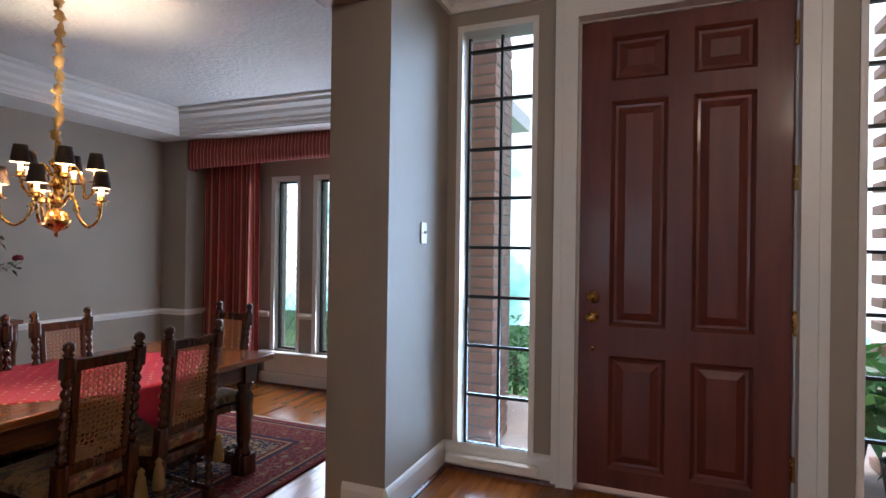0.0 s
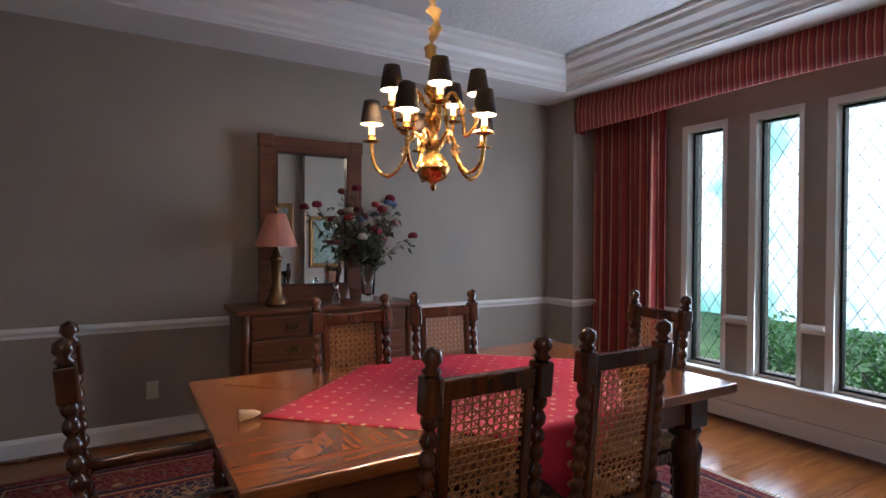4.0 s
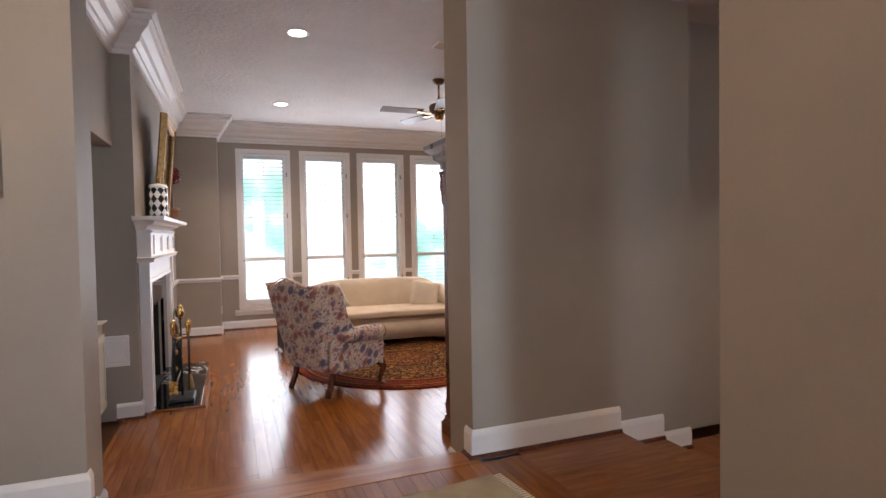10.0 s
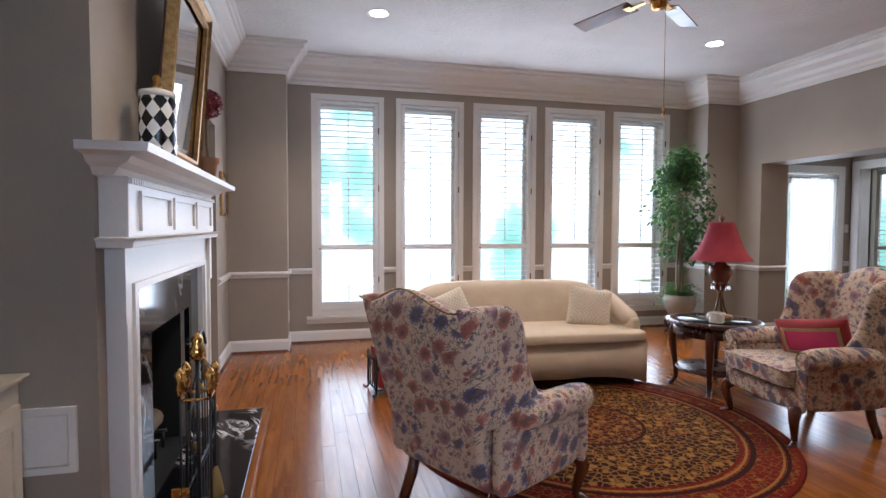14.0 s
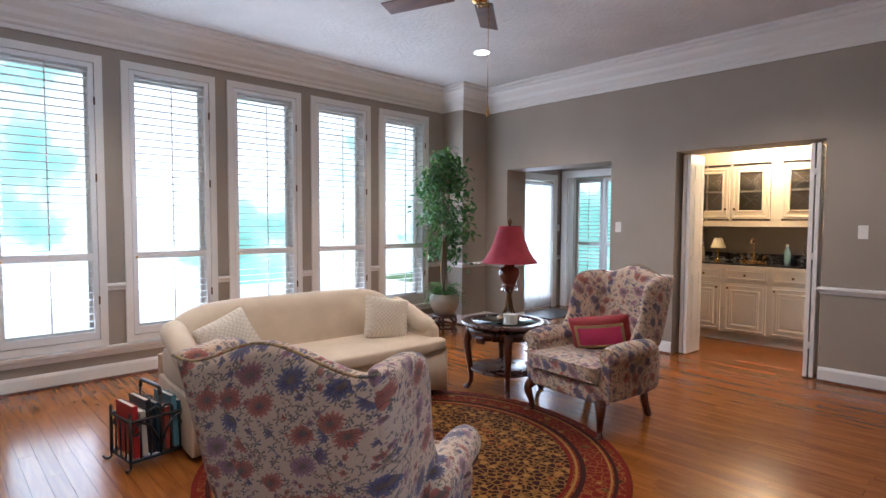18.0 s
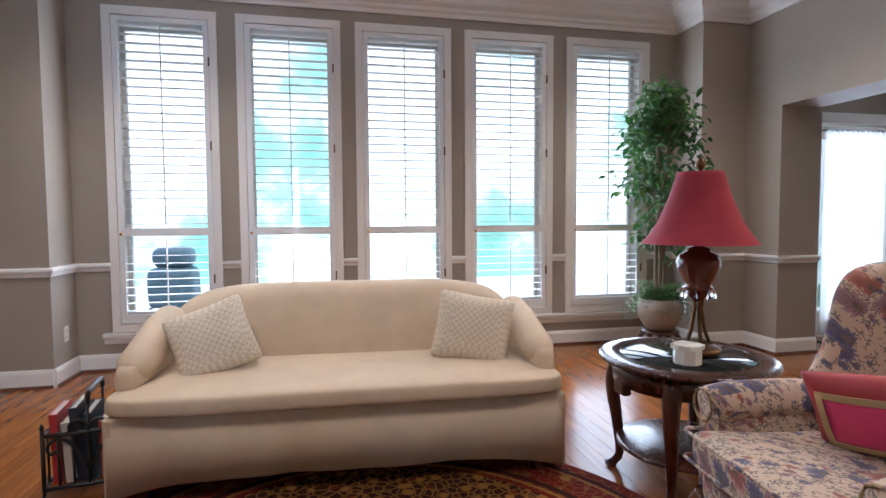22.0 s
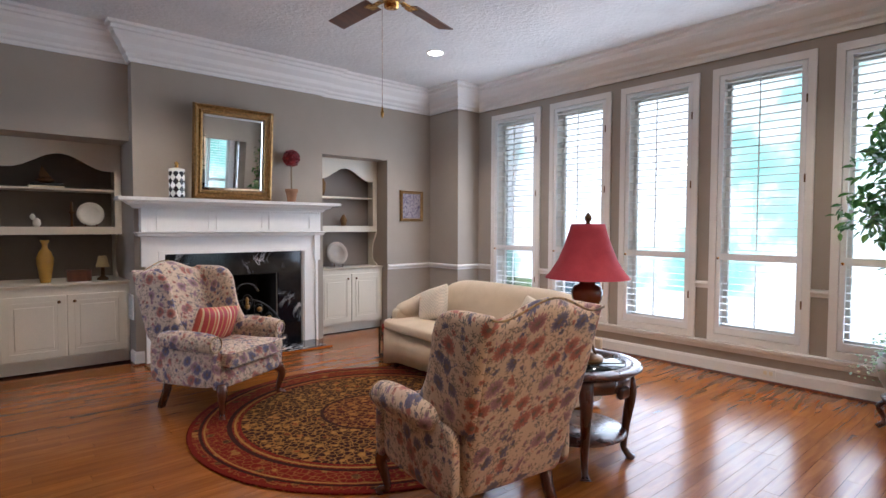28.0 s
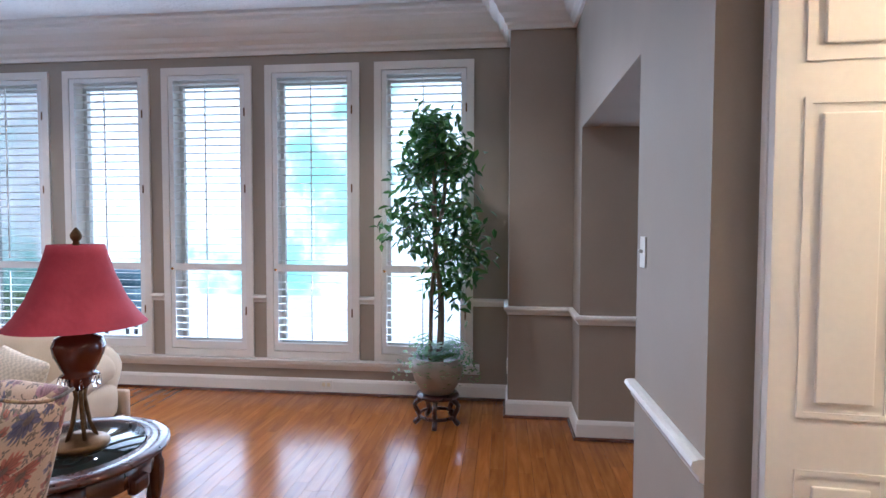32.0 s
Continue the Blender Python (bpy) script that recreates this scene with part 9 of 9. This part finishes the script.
# painted metal wall pocket on the dining pier
M_TOLE = floral("painted_tole", (0.07, 0.05, 0.025), [(0.14, 0.07, 0.02), (0.12, 0.025, 0.015), (0.05, 0.07, 0.03)], [(0.03, 0.045, 0.02), (0.09, 0.06, 0.02), (0.02, 0.02, 0.015)], 1.6)
sc = thing("wall_pocket", "dark painted metal wall ornament hung from an iron hook", "wall ornament", pose(-4.28, -0.158, 1.60))
for x0, x1, y0, bulge, nm in ((-0.13, 0.03, 0.012, 0.035, "back_leaf"), (-0.05, 0.14, 0.03, 0.05, "front_leaf")):
    bm = bmesh.new()
    g = [[], []]
    for side in (0, 1):
        for j in range(9):
            v = -1 + 2 * j / 8
            wd = (1 - abs(v) ** 3.2) ** 0.5 if abs(v) < 1 else 0.12
            row = []
            for k in range(9):
                u = -1 + 2 * k / 8
                x = (x0 + x1) / 2 + u * (x1 - x0) / 2 * max(wd, 0.3)
                row.append(bm.verts.new((x, y0 + bulge * (1 - u * u) + (0.006 if side else 0), v * 0.135)))
            g[side].append(row)
    part(nm, closed_grid(bm, g), M_TOLE, sc, "", True)
part("hanger", tube([(-0.05, 0.02, 0.12), (0.0, 0.012, 0.175), (0.05, 0.04, 0.12)], 0.005, 6), M_BLACK, sc)
part("hook", moved(lathe([(0.012, 0), (0.024, 0.008), (0.024, 0.022), (0.01, 0.03)], 12), pose(0, 0.014, 0.17)), M_BLACK, sc)
for s in (-1, 1):
    part("drop_hook", tube(curve_pts([(s * 0.07, 0.02, -0.12), (s * 0.07, 0.025, -0.17), (s * 0.07, 0.045, -0.2), (s * 0.07, 0.05, -0.17), (s * 0.07, 0.03, -0.155)], 4), 0.008, 6), M_BLACK, sc)

# picture seen in the buffet mirror, on the pier's dining side
painting("garden_painting", pose(-1.052, 2.60, 1.35, 0, 0, 0), 0.30, 0.36, 0.06, "gold framed garden steps painting", [(0.02, 0.03, 0.02), (0.06, 0.1, 0.05), (0.25, 0.25, 0.18), (0.05, 0.08, 0.12), (0.3, 0.3, 0.25)], M_GILT)

# hall rugs, kitchen beyond
fr_ = tagged(part("foyer_rug", bbox(-0.85, 0.85, -0.45, 0.45, 0, 0.008, 0.003), weave("beige_wool", (0.42, 0.34, 0.22), (0.28, 0.22, 0.13), 90, 0.95, 12)), "beige wool rug with fringe on the foyer floor", "rug")
fr_.matrix_world = at(0.12, -1.32, FOY + 0.001, 6)
part("fringe", boxes([(-0.90, -0.85, -0.44 + 0.02 * k, -0.43 + 0.02 * k, 0.001, 0.004) for k in range(44)]), M_SHADE_IN, fr_)
hr_ = tagged(part("hall_rug", bbox(-0.75, 0.75, -0.4, 0.4, 0, 0.008, 0.003), bpy.data.materials["beige_wool"]), "beige wool runner on the hall floor", "rug")
hr_.matrix_world = at(-4.1, -1.2, 0.001, 0)
isl = thing("kitchen_island", "red brick kitchen island with a granite top", "island", pose(-6.3, -1.1, 0))
part("core", bbox(-0.7, -0.02, -1.1, 0.9, 0, 0.92), bpy.data.materials["mortar"], isl)
part("top", bbox(-0.75, 0.06, -1.15, 0.95, 0.92, 0.965, 0.008), paint("granite", (0.45, 0.36, 0.26), 0.2, 0.4, 60, 0.05, 0.6), isl, "speckled granite top")
M_BRICK_V, _t, _b = nodes_of("varied_brick")
_o = _t.nodes.new("ShaderNodeObjectInfo")
_bc = ramp(_t, _o.outputs["Random"], [(0.0, (0.16, 0.055, 0.03)), (0.4, (0.3, 0.12, 0.06)), (0.75, (0.4, 0.19, 0.09)), (1.0, (0.55, 0.36, 0.2))])
_t.links.new(mix(_t, _bc, ramp(_t, noise_tex(_t, coords(_t), 40, 4), [(0.3, (0.6,) * 3), (0.7, (1.0,) * 3)]), 1.0, "MULTIPLY"), _b.inputs["Base Color"])
_b.inputs["Roughness"].default_value = 0.85
bk_ = mesh_of("brick", bbox(-0.03, 0.0, -0.098, 0.098, -0.028, 0.028, 0.004, 1), M_BRICK_V)
for r in range(13):
    for k in range(9):
        part_at("brick", bk_, pose(0.008, -0.98 + 0.21 * k + (0.105 if r % 2 else 0), 0.035 + r * 0.07), isl)
bcol = thing("brick_column", "rustic brick kitchen chimney", "column", pose(-7.6, -1.55, 0), "", "structure")
part("core", bbox(-0.5, -0.02, -0.1, 0.75, 0, 2.6), bpy.data.materials["mortar"], bcol)
for r in range(36):
    for k in range(4):
        part_at("brick", bk_, pose(0.0, 0.0 + 0.21 * k + (0.1 if r % 2 else 0), 0.035 + r * 0.071), bcol)
ks = thing("kitchen_shelf", "dark open kitchen shelves with jars", "shelf", pose(-8.2, -2.5, 0))
part("back_panel", boxes([(-0.4, -0.38, -1.0, 0.8, 0.9, 2.3)]), M_DARK, ks)
for y in (-1.0, 0.77):
    part("side_panel", boxes([(-0.38, 0, y, y + 0.03, 0.9, 2.3)]), M_DARK, ks)
for z in (0.9, 1.3, 1.65, 2.0):
    part("shelf", boxes([(-0.38, 0, -0.97, 0.77, z, z + 0.03)]), M_DARK, ks)
for k in range(9):
    vase("jar", at(-8.35, -3.3 + 0.2 * k, (1.33, 1.68)[k % 2]), [(0.04, 0), (0.06, 0.05), (0.06, 0.12), (0.03, 0.16), (0.03, 0.18)], (M_WHITE, M_AMBER, M_TERRA)[k % 3], "small pottery jar on a kitchen shelf", "jar", 12)
ur = thing("urn", "white ceramic urn filled with fruit on the island", "urn", pose(-6.55, -1.62, 0.966))
part("body", lathe([(0.09, 0), (0.10, 0.02), (0.045, 0.06), (0.05, 0.09), (0.12, 0.14), (0.15, 0.24), (0.155, 0.33), (0.165, 0.345), (0.15, 0.345), (0.13, 0.25), (0.001, 0.2)], 24, False), M_WHITE, ur)
part("band", lathe([(0.157, 0.315), (0.16, 0.32), (0.16, 0.335), (0.157, 0.34)], 24, False), M_BLACK, ur)
for k, (x, y, z, c) in enumerate(((0, 0, 0.36, 0), (0.07, 0.03, 0.35, 1), (-0.06, 0.05, 0.35, 0), (0.02, -0.07, 0.35, 2), (0.0, 0.0, 0.43, 0))):
    fm = (M_YELLOW, paint("red_fruit", (0.4, 0.03, 0.02), 0.3), paint("green_fruit", (0.2, 0.3, 0.06), 0.3))[c]
    part("fruit", moved(lathe([(0.002, -0.045), (0.03, -0.035), (0.045, 0), (0.035, 0.03), (0.01, 0.042), (0.002, 0.036)], 12, False), pose(x, y, z)), fm, ur)
kl = bpy.data.lights.new("kitchen_lamp", "POINT")
kl.energy, kl.color, kl.shadow_soft_size = KITCH_W, (1.0, 0.76, 0.5), 0.15
o = new("kitchen_lamp", kl)
o.location = (-7.0, -0.6, 2.4)
kf = thing("kitchen_ceiling_light", "lit kitchen ceiling light", "ceiling light", at(-7.0, -0.6, 2.6))
part("canopy", lathe([(0.08, -0.03), (0.1, 0)], 20), M_BRASS, kf)
part("globe", lathe([(0.002, -0.12), (0.06, -0.10), (0.08, -0.07), (0.06, -0.03)], 20, False), M_CANLIT, kf)
# out of view: fixture and lamp added to warm the foyer walls
fl_ = thing("foyer_ceiling_light", "unseen lit ceiling fixture added to fill the foyer with warm light", "ceiling light", at(1.75, -0.3, CEIL))
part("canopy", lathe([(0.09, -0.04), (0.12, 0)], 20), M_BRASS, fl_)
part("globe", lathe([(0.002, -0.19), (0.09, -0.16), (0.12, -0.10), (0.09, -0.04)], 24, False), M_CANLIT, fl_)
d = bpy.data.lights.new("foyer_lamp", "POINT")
d.energy, d.color, d.shadow_soft_size = FOYER_FILL_W, (1.0, 0.74, 0.46), 0.12
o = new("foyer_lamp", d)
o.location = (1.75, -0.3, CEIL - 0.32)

# oak strip floors: boards run along y
def strip_floor(name, x0, x1, y0, y1, z, near, label, seed):
    """Strips 83 mm wide in random lengths; those inside near = (x0, x1, y0, y1) are single boards, the rest one mesh."""
    rng = random.Random(seed)
    th = thing(name, label, "floor", None, "", "structure")
    W, G = 0.083, 0.0007
    vs, fs = [], []
    shared = {}
    x = x0
    count = 0
    while x < x1 - 1e-6:
        xe = min(x + W, x1)
        y = y0 - rng.uniform(0, 0.9)
        while y < y1:
            L = rng.choice((0.6, 0.9, 1.2, 1.5))
            a, b = max(y, y0), min(y + L, y1)
            y += L
            if b - a < 0.02:
                continue
            cx, cy = (x + xe) / 2, (a + b) / 2
            inside = near and near[0] <= cx <= near[1] and near[2] <= cy <= near[3] and count < 300
            hw, hl = (xe - x) / 2 - G, (b - a) / 2 - G
            if inside:
                count += 1
                key = (round(hw, 4), round(hl, 3))
                if key not in shared:
                    bm = bmesh.new()
                    box(bm, -hw, hw, -hl, hl, -0.018, 0)
                    bmesh.ops.recalc_face_normals(bm, faces=bm.faces)
                    shared[key] = mesh_of("plank", bm, M_OAK)
                part_at("plank", shared[key], Matrix.Translation((cx, cy, z)), th)
            else:
                k = len(vs)
                vs += [(cx + sx * hw, cy + sy * hl, z + q) for q in (-0.018, 0) for sx, sy in ((-1, -1), (1, -1), (1, 1), (-1, 1))]
                fs += [(k + 4, k + 5, k + 6, k + 7), (k, k + 1, k + 5, k + 4), (k + 1, k + 2, k + 6, k + 5), (k + 2, k + 3, k + 7, k + 6), (k + 3, k, k + 4, k + 7)]
        x = xe
    me = bpy.data.meshes.new("planks")
    me.from_pydata(vs, [], fs)
    me.materials.append(M_OAK_I)
    o = new("planks", me)
    o.parent = th
    o["kind"] = "stuff"


strip_floor("floor", -4.9, 1.36, -8.3, -2.17, 0.0, (-4.5, 1.2, -4.4, -2.6), "glossy honey oak strip floor of the living room", 3)
strip_floor("floor", -0.95, 2.6, -2.02, 2.94, FOY, (-0.9, 1.2, -2.2, -0.6), "glossy honey oak strip floor of the foyer", 4)
strip_floor("floor", -4.7, -1.17, -0.49, 4.68, 0.0, (-4.6, -3.0, -0.5, 1.2), "glossy honey oak strip floor of the dining room", 5)
strip_floor("floor", -5.3, -1.52, -2.32, -0.49, 0.0, None, "honey oak strip floor of the hall", 6)
strip_floor("floor", -6.6, -4.9, -5.62, -3.73, 0.0, None, "honey oak strip floor of the bar", 7)
strip_floor("floor", -7.36, -4.9, -8.05, -5.85, 0.0, None, "honey oak strip floor of the rear hall", 8)
structure("kitchen_floor", boxes([(-9.3, -5.26, -3.9, 1.4, -0.02, 0.0)]), paint("terracotta_floor", (0.36, 0.14, 0.06), 0.4, 0.2, 8, 0.1, 0.5), "orange terracotta kitchen floor", "floor")
